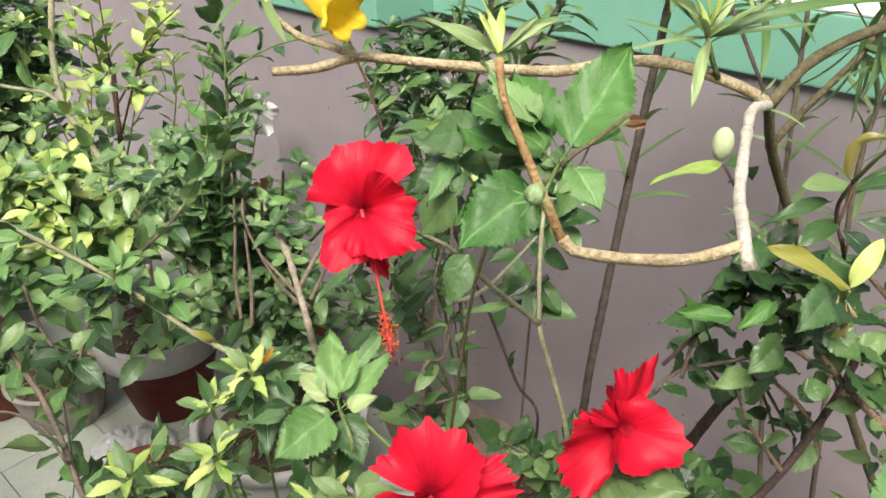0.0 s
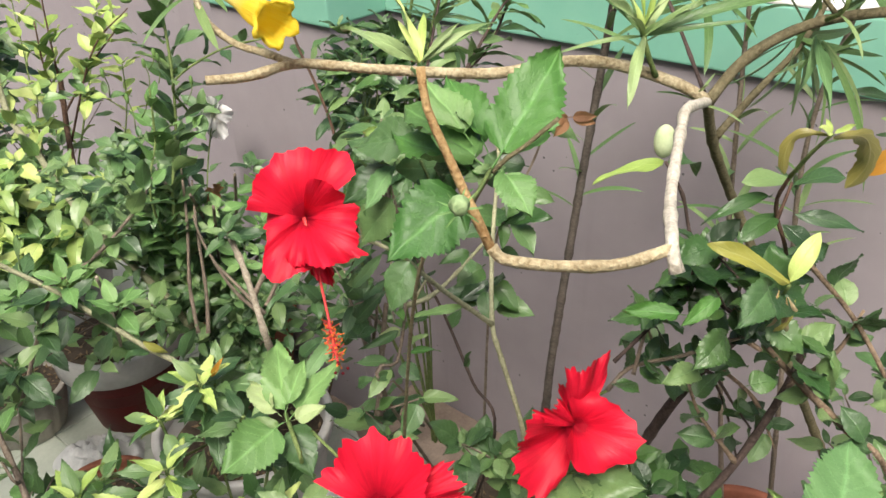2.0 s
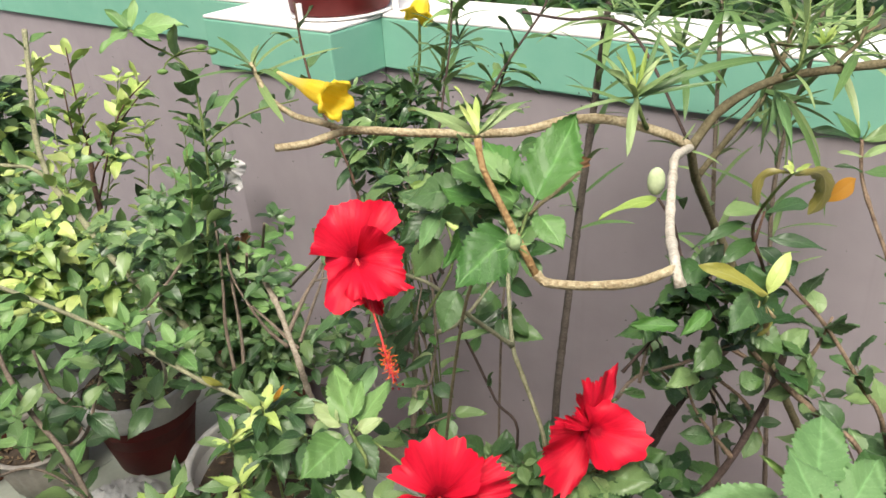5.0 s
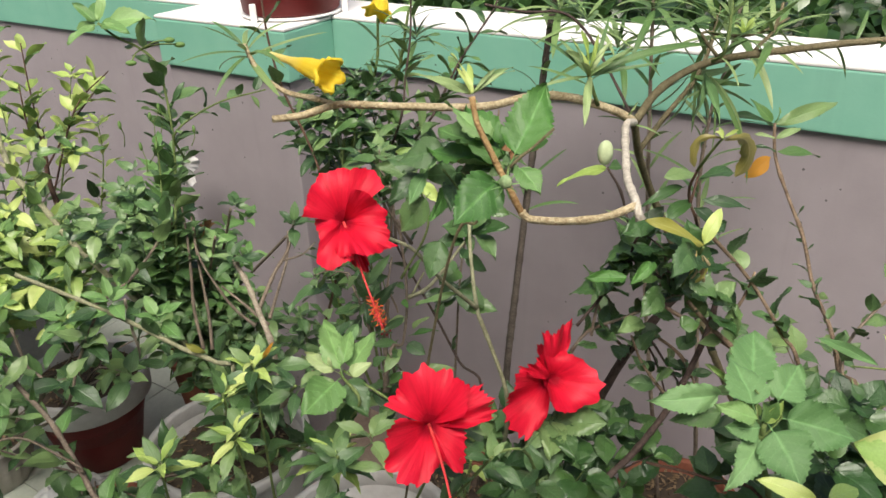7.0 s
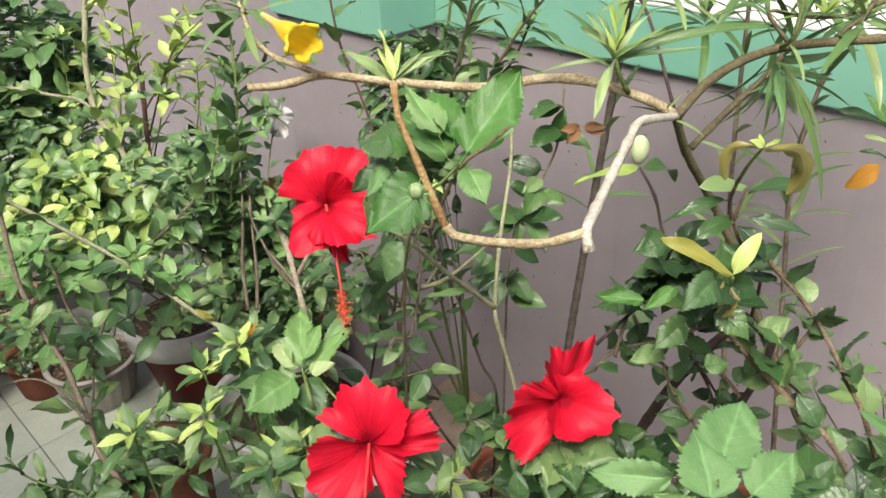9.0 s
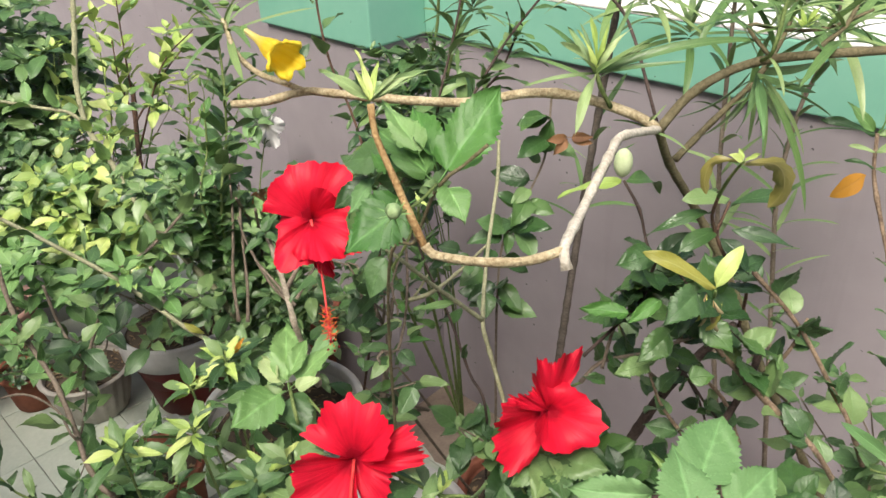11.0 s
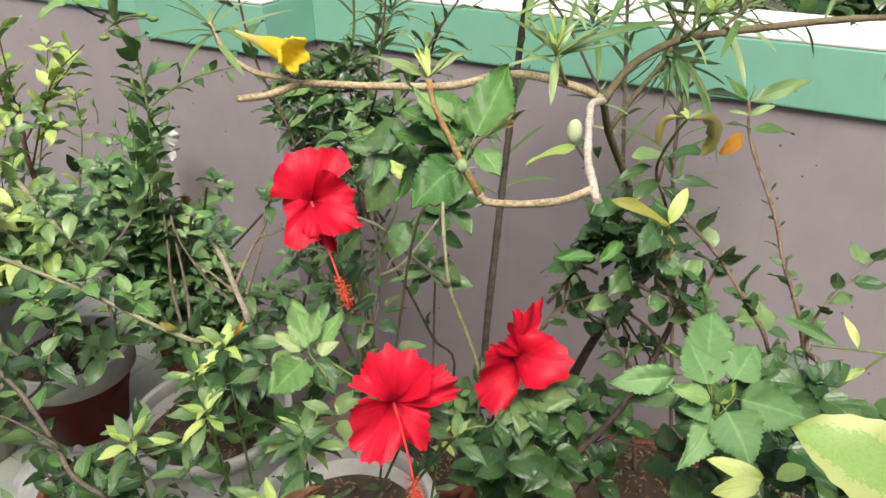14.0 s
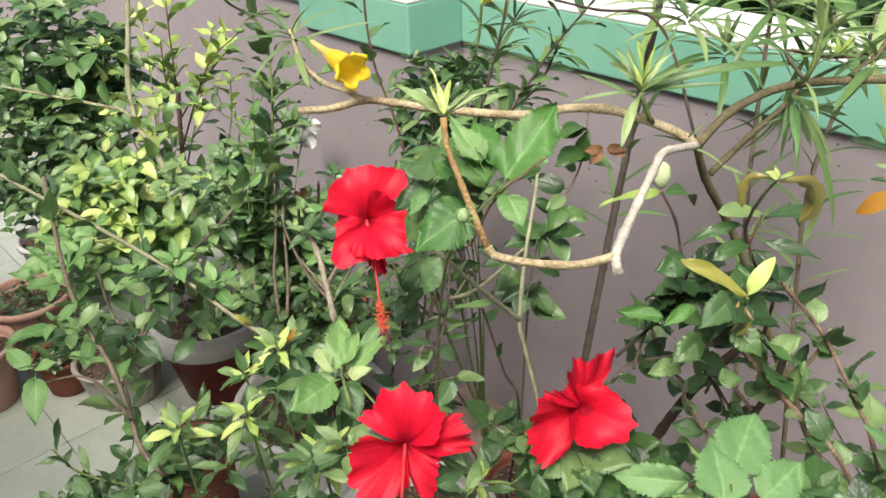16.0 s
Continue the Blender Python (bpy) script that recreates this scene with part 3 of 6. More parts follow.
def flower_pot(at, r, h, wall, rim, label, foot=0.68, rim_h=0.045, ribs=0, tilt=(0, 0), soil=0.04):
    """A pot: tapered hollow body, rolled rim and heaped soil."""
    pot = tagged(new("flower_pot"), label, "flower pot", "flower pots on the terrace")
    pot.location = (at[0], at[1], at[2])
    pot.rotation_euler = (radians(tilt[0]), radians(tilt[1]), 0)
    rb = r * foot
    t = 0.006
    body = [(rb - t, 0.012), (r - 2 * t, h - rim_h), (r - t, h - rim_h), (r - t, h - rim_h), (0.5 * (r + rb), h * 0.5), (rb, 0.006), (rb - 0.006, 0.0)]
    part("body", lathe("body", body[:2] + [(r - t, h - rim_h + 0.001)] + body[3:], wall, 96 if ribs else 48, ribs, 0.045 if ribs else 0, True), pot)
    lip = [(r - 2 * t, h - rim_h - 0.004), (r - 2 * t, h - 0.004), (r - 1.2 * t, h), (r + t, h), (r + 1.6 * t, h - 0.005), (r + 1.2 * t, h - rim_h + 0.006), (r - 0.5 * t, h - rim_h)]
    part("rim", lathe("rim", lip, rim), pot)
    vs, fs = [(0, 0, h - soil + 0.012)], []
    seg, rings = 40, 7
    for q in range(1, rings + 1):
        for s in range(seg):
            a = 2 * math.pi * s / seg
            rr = (r - 2.3 * t) * q / rings
            z = h - soil + 0.012 * (1 - q / rings) + 0.007 * noise.noise(Vector((rr * math.cos(a) * 45, rr * math.sin(a) * 45, at[0] * 9)))
            vs.append((rr * math.cos(a), rr * math.sin(a), z))
    for s in range(seg):
        fs.append((0, 1 + s, 1 + (s + 1) % seg))
    for q in range(rings - 1):
        for s in range(seg):
            a, b = 1 + q * seg + s, 1 + q * seg + (s + 1) % seg
            fs.append((a, a + seg, b + seg, b))
    part("soil", mesh_of("soil", vs, fs, M_SOIL), pot, "dry brown potting soil")
    cv, cf = [], []
    for k in range(int(900 * r)):
        a, rr = random.uniform(0, 6.3), (r - 3 * t) * math.sqrt(random.random())
        c = np.array((rr * math.cos(a), rr * math.sin(a), h - soil + 0.012 * (1 - rr / r) + 0.006))
        u1 = unit(np.random.normal(0, 1, 3) * (1, 1, 0.3)) * random.uniform(0.004, 0.013)
        u2 = unit(np.cross(u1, (0, 0, 1.0))) * random.uniform(0.0015, 0.005)
        u3 = np.array((0, 0, random.uniform(0.0008, 0.0025)))
        b = len(cv)
        cv += [c + u1, c + u2, c - u1, c - u2, c + u1 * 0.8 + u3, c + u2 + u3, c - u1 + u3, c - u2 + u3]
        cf += [(b + 4, b + 5, b + 6, b + 7), (b, b + 1, b + 5, b + 4), (b + 1, b + 2, b + 6, b + 5), (b + 2, b + 3, b + 7, b + 6), (b + 3, b, b + 4, b + 7)]
    tagged(part("leaf_litter", mesh_of("leaf_litter", cv, cf, M_CHIP, smooth=False), pot), kind="stuff")
    return pot


# ---- the terrace ----
def along(s, out=0.0, z=0.0):
    """A point at s metres along the parapet, out metres from its face."""
    return WO + s * WU + out * WN + Vector((0, 0, z))


WALL_TURN = math.atan2(WU.y, WU.x)


def wall_block(name, s0, s1, out0, out1, z0, z1, material, bevel=0.004, parent=None):
    me = box_mesh(name, (s1 - s0, abs(out1 - out0), z1 - z0), material, bevel)
    m = Matrix.Translation(along((s0 + s1) / 2, (out0 + out1) / 2, (z0 + z1) / 2)) @ Matrix.Rotation(WALL_TURN, 4, "Z")
    return part(name, me, parent, m=m)


SIDE = 4.7
THICK, BAND0, BAND1, TOP = 0.21, 0.602, 0.742, 0.752
PIL0, PIL1, PIL_OUT = -0.779, -0.276, 0.205
wall = tagged(wall_block("wall_parapet", -7.0, 5.0, -THICK, 0.0, FL - 0.02, BAND0, M_WALL), "lilac painted parapet wall with dark specks and stains", "wall", kind="structure")
tagged(wall_block("wall_pilaster", PIL0, PIL1, 0.0, PIL_OUT, FL - 0.02, BAND0, M_WALL, 0.006), "lilac painted pilaster standing out of the parapet", "wall", kind="structure")
tagged(wall_block("trim_band", -7.0, 5.0, -THICK - 0.012, 0.014, BAND0, BAND1, M_MINT, 0.005), "mint green painted band along the parapet's top", "trim", kind="structure")
tagged(wall_block("trim_pilaster", PIL0 - 0.014, PIL1 + 0.014, 0.0145, PIL_OUT + 0.014, BAND0, BAND1, M_MINT, 0.006), "mint green painted band round the pilaster's top", "trim", kind="structure")
tagged(wall_block("trim_coping", -7.0, 5.0, -THICK - 0.012, 0.014, BAND1, TOP, M_COPING, 0.004), "white weathered coping on the parapet", "trim", kind="structure")
tagged(wall_block("trim_coping_pilaster", PIL0 - 0.014, PIL1 + 0.014, 0.0145, PIL_OUT + 0.014, BAND1, TOP, M_COPING, 0.005), "white weathered coping on the pilaster", "trim", kind="structure")

# the low wall that closes the terrace on the right
tagged(wall_block("wall_side", SIDE, SIDE + 0.2, 0.016, 5.9, FL - 0.02, BAND0, M_WALL), "lilac painted low wall at the terrace's end", "wall", kind="structure")

# unseen wall added behind the camera; blocks low skylight to darken lower plants
tagged(wall_block("wall_rear", -2.7, 4.6, 3.02, 3.22, FL - 0.008, FL + 3.5, M_WALL), "unseen lilac wall added behind the camera to block low skylight", "wall", kind="structure")

# floor of square tiles on a bed, cut off by the parapet
bm = bmesh.new()
quad = [along(-7.0, -THICK, FL - 0.010), along(5.0, -THICK, FL - 0.010), along(5.0, 6.0, FL - 0.010), along(-7.0, 6.0, FL - 0.010)]
low = [v - Vector((0, 0, 0.15)) for v in quad]
vs = [bm.verts.new(v) for v in quad + low]
for q in ((0, 3, 2, 1), (4, 5, 6, 7), (0, 1, 5, 4), (1, 2, 6, 5), (2, 3, 7, 6), (3, 0, 4, 7)):
    bm.faces.new([vs[k] for k in q])
floor = tagged(part("floor", bm_mesh("floor", bm, M_GROUT)), "roof terrace floor of pale greenish square tiles", "floor", kind="structure")

# thin brown strip along the parapet's foot, with a ragged edge
vs, fs = [], []
for i in range(121):
    for j in range(9):
        f = j / 8
        reach = 0.30 + 0.16 * noise.noise((0.06 * i, 3.3, 0)) + 0.05 * noise.noise((0.35 * i, 1.3, 0))
        reach *= min(1.0, 0.02 + 0.06 * i, 0.02 + 0.06 * (120 - i))
        q = along(-1.30 + 0.03 * i, 0.006 + reach * f, FL + 0.001 + (1 - f * f) * (0.010 + 0.006 * noise.noise((0.4 * i, 2.0 * f, 5.0))))
        vs.append(tuple(q))
for i in range(120):
    for j in range(8):
        a = 9 * i + j
        fs.append((a, a + 9, a + 10, a + 1))
tagged(part("soil_strip", mesh_of("soil_strip", vs, fs, M_FOOT_STRIP)), "brown ragged-edged strip along the parapet's foot", "soil", kind="structure")

# the house that carries the terrace
tagged(wall_block("wall_house", -6.9, 4.9, -THICK + 0.06, 5.9, FL - 3.99, FL - 0.162, M_WALL), "lilac painted house body under the roof terrace", "wall", kind="structure")

# ground far below the terrace, out to the horizon
bm = bmesh.new()
bmesh.ops.create_grid(bm, x_segments=24, y_segments=24, size=1500.0, matrix=Matrix.Translation((0, 0, FL - 4.0)))
tagged(part("ground", bm_mesh("ground", bm, M_GROUND)), "dull green ground below the terrace", "ground", kind="structure")

# ---- pots ----
POT = {
    "maroon": flower_pot((-0.975, 2.112, FL), 0.196, 0.335, M_POT_RED, M_POT_WHITE, "maroon plastic flower pot with a broad white rim", 0.66, 0.095),
    "white": flower_pot((-0.450, 1.530, FL), 0.215, 0.44, M_POT_WHITE, M_POT_WHITE, "large white plastic flower pot, weathered", 0.7, 0.04, soil=0.08),
    "centre": flower_pot((-0.113, 0.990, FL), 0.195, 0.57, M_POT_WHITE, M_POT_WHITE, "white plastic flower pot half filled with soil", 0.75, 0.04, soil=0.09),
    "right": flower_pot((0.296, 1.010, FL), 0.152, 0.42, M_TERRA, M_TERRA, "terracotta flower pot with a worn rim", 0.7, 0.03, soil=0.03),
    "ribbed": flower_pot((-1.320, 2.050, FL), 0.154, 0.175, M_POT_CREAM, M_POT_CREAM, "cream fluted flower pot, weathered", 0.74, 0.012, 22, soil=0.03),
    "clay": flower_pot((-1.757, 2.271, FL), 0.160, 0.29, M_TERRA_PALE, M_TERRA_PALE, "pale terracotta flower pot on the tiles", 0.7, 0.03),
    "clay_edge": flower_pot((-1.824, 1.977, FL), 0.145, 0.25, M_TERRA_PALE, M_TERRA_PALE, "faded pinkish clay flower pot", 0.7, 0.03),
    "grey": flower_pot((-1.800, 2.700, FL), 0.200, 0.34, M_POT_GREY, M_POT_WHITE, "grey cement flower pot with a pale rim", 0.72, 0.03),
    "herb": flower_pot((-1.555, 2.080, FL), 0.100, 0.160, M_TERRA, M_TERRA, "small brown flower pot with a low herb", 0.75, 0.02, soil=0.025),
    "low": flower_pot((-0.760, 1.370, FL), 0.115, 0.38, M_TERRA, M_TERRA, "terracotta flower pot, orange brown", 0.75, 0.025),
    "back": flower_pot((-0.560, 2.160, FL), 0.150, 0.36, M_TERRA, M_TERRA, "terracotta flower pot under a dense bush", 0.7, 0.03),
    "back_left": flower_pot((-1.380, 2.760, FL), 0.170, 0.34, M_POT_GREY, M_POT_GREY, "grey cement flower pot by the parapet", 0.7, 0.03),
    "back_right": flower_pot((0.700, 1.160, FL), 0.150, 0.34, M_TERRA, M_TERRA, "terracotta flower pot close to the parapet", 0.7, 0.03),
    "back_mid": flower_pot((0.170, 1.350, FL), 0.130, 0.32, M_TERRA, M_TERRA, "terracotta flower pot in the shade of the parapet", 0.7, 0.03),
    "wall_right": flower_pot((0.960, 0.980, FL), 0.140, 0.34, M_TERRA, M_TERRA, "terracotta flower pot beside the parapet", 0.7, 0.03),
    "near_right": flower_pot((0.720, 0.760, FL), 0.150, 0.42, M_TERRA, M_TERRA, "terracotta flower pot under large leaves", 0.7, 0.03),
    "coping": flower_pot(tuple(along(-0.40, 0.03, TOP + 0.012)), 0.165, 0.230, M_POT_RED, M_POT_RED, "maroon flower pot standing on the white coping", 0.86, 0.035),
}
feet = tagged(new("pot_stand"), "white painted stand under the maroon pot", "pot stand")
feet.location = along(-0.40, 0.03, TOP)
for k in range(3):
    a = WALL_TURN + radians(30 + 120 * k)
    part("foot", box_mesh("foot", (0.018, 0.018, 0.05), M_COPING, 0.002), feet, m=Matrix.Translation((0.158 * math.cos(a), 0.158 * math.sin(a), 0.0255)))
part("disc", lathe("disc", [(0.145, 0.004), (0.148, 0.0035), (0.148, 0.010), (0.0, 0.011)], M_COPING, 24), feet)


def crumpled_cloth(at, length, width, height, turn, label):
    """A rag dropped in a heap: a low mound with sharp folds whose hem lies on the floor."""
    rows, cols = 36, 28
    vs, fs = [], []
    for i in range(rows + 1):
        for j in range(cols + 1):
            u, v = 2 * i / rows - 1, 2 * j / cols - 1
            edge = 1 + 0.14 * noise.noise((2.2 * u, 2.2 * v, 1.0))
            dome = max(0.0, 1 - (abs(u) ** 2.4 + abs(v) ** 2.4)) ** 0.7
            fold = 1 - abs(noise.noise((2.1 * u + 0.8 * v, 2.6 * v, 4.0))) * 2.4 - 0.8 * abs(noise.noise((5.0 * u, 4.4 * v - u, 7.0)))
            vs.append((0.5 * length * u * edge, 0.5 * width * v * edge, 0.003 + height * dome * max(0.12, 0.45 + 0.55 * fold)))
    for i in range(rows):
        for j in range(cols):
            a = i * (cols + 1) + j
            if min(math.hypot(*(2 * (i + p) / rows - 1, 2 * (j + q) / cols - 1)) for p in (0, 1) for q in (0, 1)) < 1.06:
                fs.append((a, a + cols + 1, a + cols + 2, a + 1))
    ob = tagged(part("crumpled_cloth", mesh_of("crumpled_cloth", vs, fs, M_RAG)), label, "cloth")
    ob.matrix_basis = Matrix.Translation(at) @ Matrix.Rotation(turn, 4, "Z")
    return ob


crumpled_cloth((-1.026, 1.851, FL), 0.27, 0.20, 0.10, 0.15, "crumpled grey cloth dropped on the tiles between pots")

# ---- the yellow-flowered shrub ----
shrub = Plant("yellow_oleander", (0.940, 1.000, FL + 0.30), "yellow oleander shrub with bent tan branches and narrow leaves", "shrub")
fork = (0.344, 0.815, 0.802)
shrub.stem([(0.940, 1.000, FL + 0.29), (0.583, 0.950, 0.314), (0.524, 0.944, 0.454), (0.473, 0.940, 0.560), (0.421, 0.908, 0.653), (0.371, 0.851, 0.738), fork], 0.012, 0.0080, B_OLIVE, "trunk")
shrub.stem([fork, (0.310, 0.814, 0.823), (0.240, 0.813, 0.849), (0.177, 0.804, 0.858), (0.109, 0.795, 0.852), (0.000, 0.793, 0.862), (-0.057, 0.810, 0.864), (-0.097, 0.818, 0.865), (-0.141, 0.801, 0.859), (-0.181, 0.789, 0.861)], 0.0088, 0.0066, B_TAN)
shrub.stem([(0.033, 0.519, 0.949), (0.036, 0.510, 0.924), (0.048, 0.499, 0.895), (0.064, 0.484, 0.858), (0.076, 0.475, 0.831)], 0.0040, 0.0052, B_RUST)
shrub.stem([(0.075, 0.476, 0.834), (0.080, 0.473, 0.828), (0.088, 0.468, 0.827), (0.115, 0.464, 0.824), (0.153, 0.457, 0.826), (0.176, 0.456, 0.831), (0.194, 0.457, 0.837)], 0.0058, 0.0058, B_TAN)
shrub.stem([(0.196, 0.448, 0.823), (0.194, 0.455, 0.835), (0.197, 0.468, 0.838), (0.217, 0.536, 0.831), (0.241, 0.602, 0.836), (0.263, 0.659, 0.843), (0.270, 0.676, 0.846), (0.284, 0.700, 0.842), fork], 0.0062, 0.0070, B_PALE, knobby=0.13)
shrub.stem([(-0.097, 0.818, 0.865), (-0.126, 0.840, 0.871), (-0.159, 0.860, 0.876), (-0.190, 0.879, 0.895), (-0.207, 0.903, 0.922), (-0.212, 0.912, 0.936)], 0.0058, 0.0045, B_TAN)
right_branch = shrub.stem([fork, (0.379, 0.828, 0.839), (0.416, 0.826, 0.866), (0.457, 0.819, 0.883), (0.502, 0.789, 0.897), (0.567, 0.760, 0.908), (0.644, 0.739, 0.916), (0.730, 0.722, 0.918), (0.860, 0.700, 0.912)], 0.0085, 0.0058, B_OLIVE)
inner_branch = shrub.stem([(0.381, 0.871, 0.736), (0.433, 0.899, 0.778), (0.494, 0.931, 0.825), (0.533, 0.963, 0.876), (0.556, 0.994, 0.927)], 0.0065, 0.0045, B_OLIVE)
shrub.stem([(0.282, 0.809, 0.836), (0.266, 0.794, 0.866), (0.261, 0.795, 0.886)], 0.0040, 0.0035, B_GREEN)
shrub.stem([(0.502, 0.789, 0.896), (0.522, 0.798, 0.911), (0.544, 0.808, 0.924), (0.567, 0.830, 0.959)], 0.0040, 0.0030, B_OLIVE)

def spray(plant, at, tips, colour, kind="long", up=(0, -0.6, 0.8), width=0.8):
    """Single leaves from one point out to given tips."""
    for tip in tips:
        d = np.array(tip) - np.array(at)
        plant.leaf(at, d + (0, 0, 0.12 * np.linalg.norm(d)), np.array(up) + np.random.normal(0, 0.2, 3), (1.05 if kind == "ovate" else 1.25) * np.linalg.norm(d), kind, colour, width=width)


spray(shrub, (0.033, 0.520, 0.951), ((0.028, 0.541, 0.988), (0.023, 0.523, 0.974), (0.037, 0.546, 0.977)), "young", width=0.5)
spray(shrub, (0.033, 0.520, 0.951), ((0.083, 0.539, 0.977), (0.068, 0.518, 0.978), (-0.023, 0.567, 0.969), (0.053, 0.514, 0.974)), "pale", width=0.4)
spray(shrub, (0.261, 0.793, 0.883), ((0.424, 0.783, 0.932), (0.348, 0.774, 0.891), (0.188, 0.776, 0.879), (0.208, 0.850, 0.934), (0.303, 0.766, 0.919), (0.308, 0.840, 0.940)), "narrow", "strap", width=0.62)
spray(shrub, (0.261, 0.794, 0.884), ((0.234, 0.725, 0.856), (0.299, 0.766, 0.918), (0.230, 0.763, 0.922), (0.284, 0.793, 0.932), (0.229, 0.817, 0.928)), "pale", width=0.45)
spray(shrub, (0.261, 0.795, 0.886), ((0.258, 0.804, 0.936), (0.271, 0.792, 0.932), (0.247, 0.788, 0.928)), "young", width=0.4)
spray(shrub, (0.464, 0.847, 0.860), ((0.459, 0.773, 0.804), (0.457, 0.814, 0.805)), "sage", width=0.32)
spray(shrub, (0.470, 0.845, 0.857), ((0.528, 0.806, 0.781), (0.518, 0.834, 0.796), (0.536, 0.775, 0.726), (0.486, 0.811, 0.761), (0.447, 0.834, 0.805)), "narrow", "strap", width=0.5)
shrub.rosette((-0.212, 0.910, 0.933), (-0.2, -0.2, 1.0), 12, (0.07, 0.12), "strap", "narrow", 1.0)
shrub.rosette((0.261, 0.796, 0.887), (0.0, -0.1, 1.0), 5, (0.06, 0.11), "strap", "narrow", 0.75)
shrub.rosette((0.331, 0.811, 0.816), (0.1, -0.2, 1.0), 4, (0.035, 0.06), "strap", "narrow", 0.8)
shrub.rosette((0.552, 0.986, 0.914), (0.1, -0.1, 1.0), 16, (0.09, 0.16), "strap", "narrow", 1.0)
shrub.rosette((0.544, 0.808, 0.924), (0.1, -0.1, 1.0), 12, (0.08, 0.13), "strap", "narrow", 1.0)
shrub.rosette((0.496, 0.929, 0.821), (0.2, -0.2, -0.3), 12, (0.08, 0.14), "strap", "narrow", 0.9, droop=0.4)
shrub.leafy(inner_branch, 14, (0.08, 0.13), "strap", "narrow", 0.4, 1.0)
shrub.leafy(right_branch, 12, (0.06, 0.12), "strap", "narrow", 0.55, 1.0)


shrub.stem([(0.159, 1.003, 0.953), (0.225, 1.001, 0.938), (0.282, 1.003, 0.934), (0.313, 0.996, 0.916), (0.330, 0.940, 0.880), fork], 0.0030, 0.0034, B_DARK, "twig", 6)
bud_twig = shrub.stem([right_branch[int(0.25 * len(right_branch))], (0.436, 0.816, 0.927), (0.478, 0.816, 0.920), (0.527, 0.820, 0.919), (0.583, 0.834, 0.935)], 0.0036, 0.0026, B_OLIVE, "twig", 7)
up_twig = shrub.stem([(0.457, 0.819, 0.883), (0.458, 0.785, 0.905), (0.469, 0.799, 0.952), (0.476, 0.819, 0.987), (0.479, 0.833, 1.011)], 0.0036, 0.0028, B_GREEN, "twig", 7)
shrub.leafy(up_twig, 14, (0.06, 0.11), "strap", "narrow", 0.2, 1.0)
shrub.leafy(bud_twig, 7, (0.06, 0.11), "strap", "narrow", 0.2, 1.0)
spray(shrub, (0.498, 0.808, 0.923), ((0.492, 0.806, 0.944), (0.502, 0.804, 0.946), (0.511, 0.806, 0.938), (0.486, 0.802, 0.936)), "young", width=0.9)


def trumpet(plant, base, mouth, r, label):
    """A yellow trumpet flower: slim tube that widens into five rolled lobes."""
    base, mouth = np.array(base), np.array(mouth)
    flower = part("flower", None, plant.root, label)
    flower.location = base - plant.foot
    axis = mouth - base
    length = np.linalg.norm(axis)
    rot = frame_of((0.2, 0.1, 1.0) - unit(axis) * unit(axis).dot((0.2, 0.1, 1.0)), axis).to_4x4()
    seg, prof = 40, [(0.16, 0.0), (0.20, 0.05), (0.24, 0.20), (0.29, 0.34), (0.42, 0.46), (0.60, 0.57), (0.72, 0.68), (0.76, 0.78), (0.82, 0.87), (0.96, 0.95), (1.14, 0.99), (1.24, 0.95)]
    vs, uvs, fs = [], [], []
    for k, (rr, z) in enumerate(prof):
        for s in range(seg):
            a = 2 * math.pi * s / seg
            lobe = 1 + (0.12 * math.cos(5 * a + 0.9 * k / 9) + 0.06 * math.sin(9 * a) + 0.03 * math.sin(17 * a)) * max(0, (k - 5) / 5)
            zz = z * length + 0.22 * r * math.cos(5 * a + 1.2) * max(0, (k - 5) / 5)
            vs.append((r * rr * lobe * math.cos(a), r * rr * lobe * math.sin(a), zz))
            uvs.append((s / seg * 3, z))
    for k in range(len(prof) - 1):
        for s in range(seg):
            a, b = k * seg + s, k * seg + (s + 1) % seg
            fs.append((a, b, b + seg, a + seg))
    part("corolla", mesh_of("corolla", vs, fs, M_PETAL_YELLOW, uvs), flower, m=rot)
    part("calyx", ball("calyx", r * 0.30, M_CALYX, (1, 1, 1.5), 8, 6, 0.15), flower, m=rot)


shrub.stem([(-0.207, 0.903, 0.922), (-0.195, 0.900, 0.928), (-0.178, 0.888, 0.927)], 0.0026, 0.0030, B_GREEN, "flower_stalk", 6)
trumpet(shrub, (-0.179, 0.890, 0.926), (-0.098, 0.770, 0.918), 0.0185, "yellow trumpet flower hanging from a twig")

def curled_leaf(plant, pts, half, colour, name="leaf", label="yellowing curled leaf"):
    """A withering leaf that rolls over: a cupped strip along a bent midrib."""
    path = smooth_path(pts, 0.004)
    n = len(path)
    tang = np.gradient(path, axis=0)
    vs, uvs, fs = [], [], []
    for k in range(n):
        f = k / (n - 1)
        t = unit(tang[k])
        side = unit(np.cross(t, (0.25, 0.9, -0.2)))
        nrm = np.cross(side, t)
        w = half * (0.08 + 2.3 * f ** 1.2 * (1.0 - f) ** 0.65) * (1 + 0.14 * math.sin(23 * f) + 0.08 * math.sin(51 * f))
        for u in (-1, -0.5, 0, 0.5, 1):
            vs.append(path[k] + side * u * w + nrm * w * (0.45 * u * u + 0.12 * u * math.sin(14 * f)) - plant.foot)
            uvs.append((0.5 + 0.5 * u, f))
    for k in range(n - 1):
        for q in range(4):
            a = 5 * k + q
            fs.append((a, a + 1, a + 6, a + 5))
    part(name, mesh_of("leaf", vs, fs, M_LEAF[colour], uvs), plant.root, label)


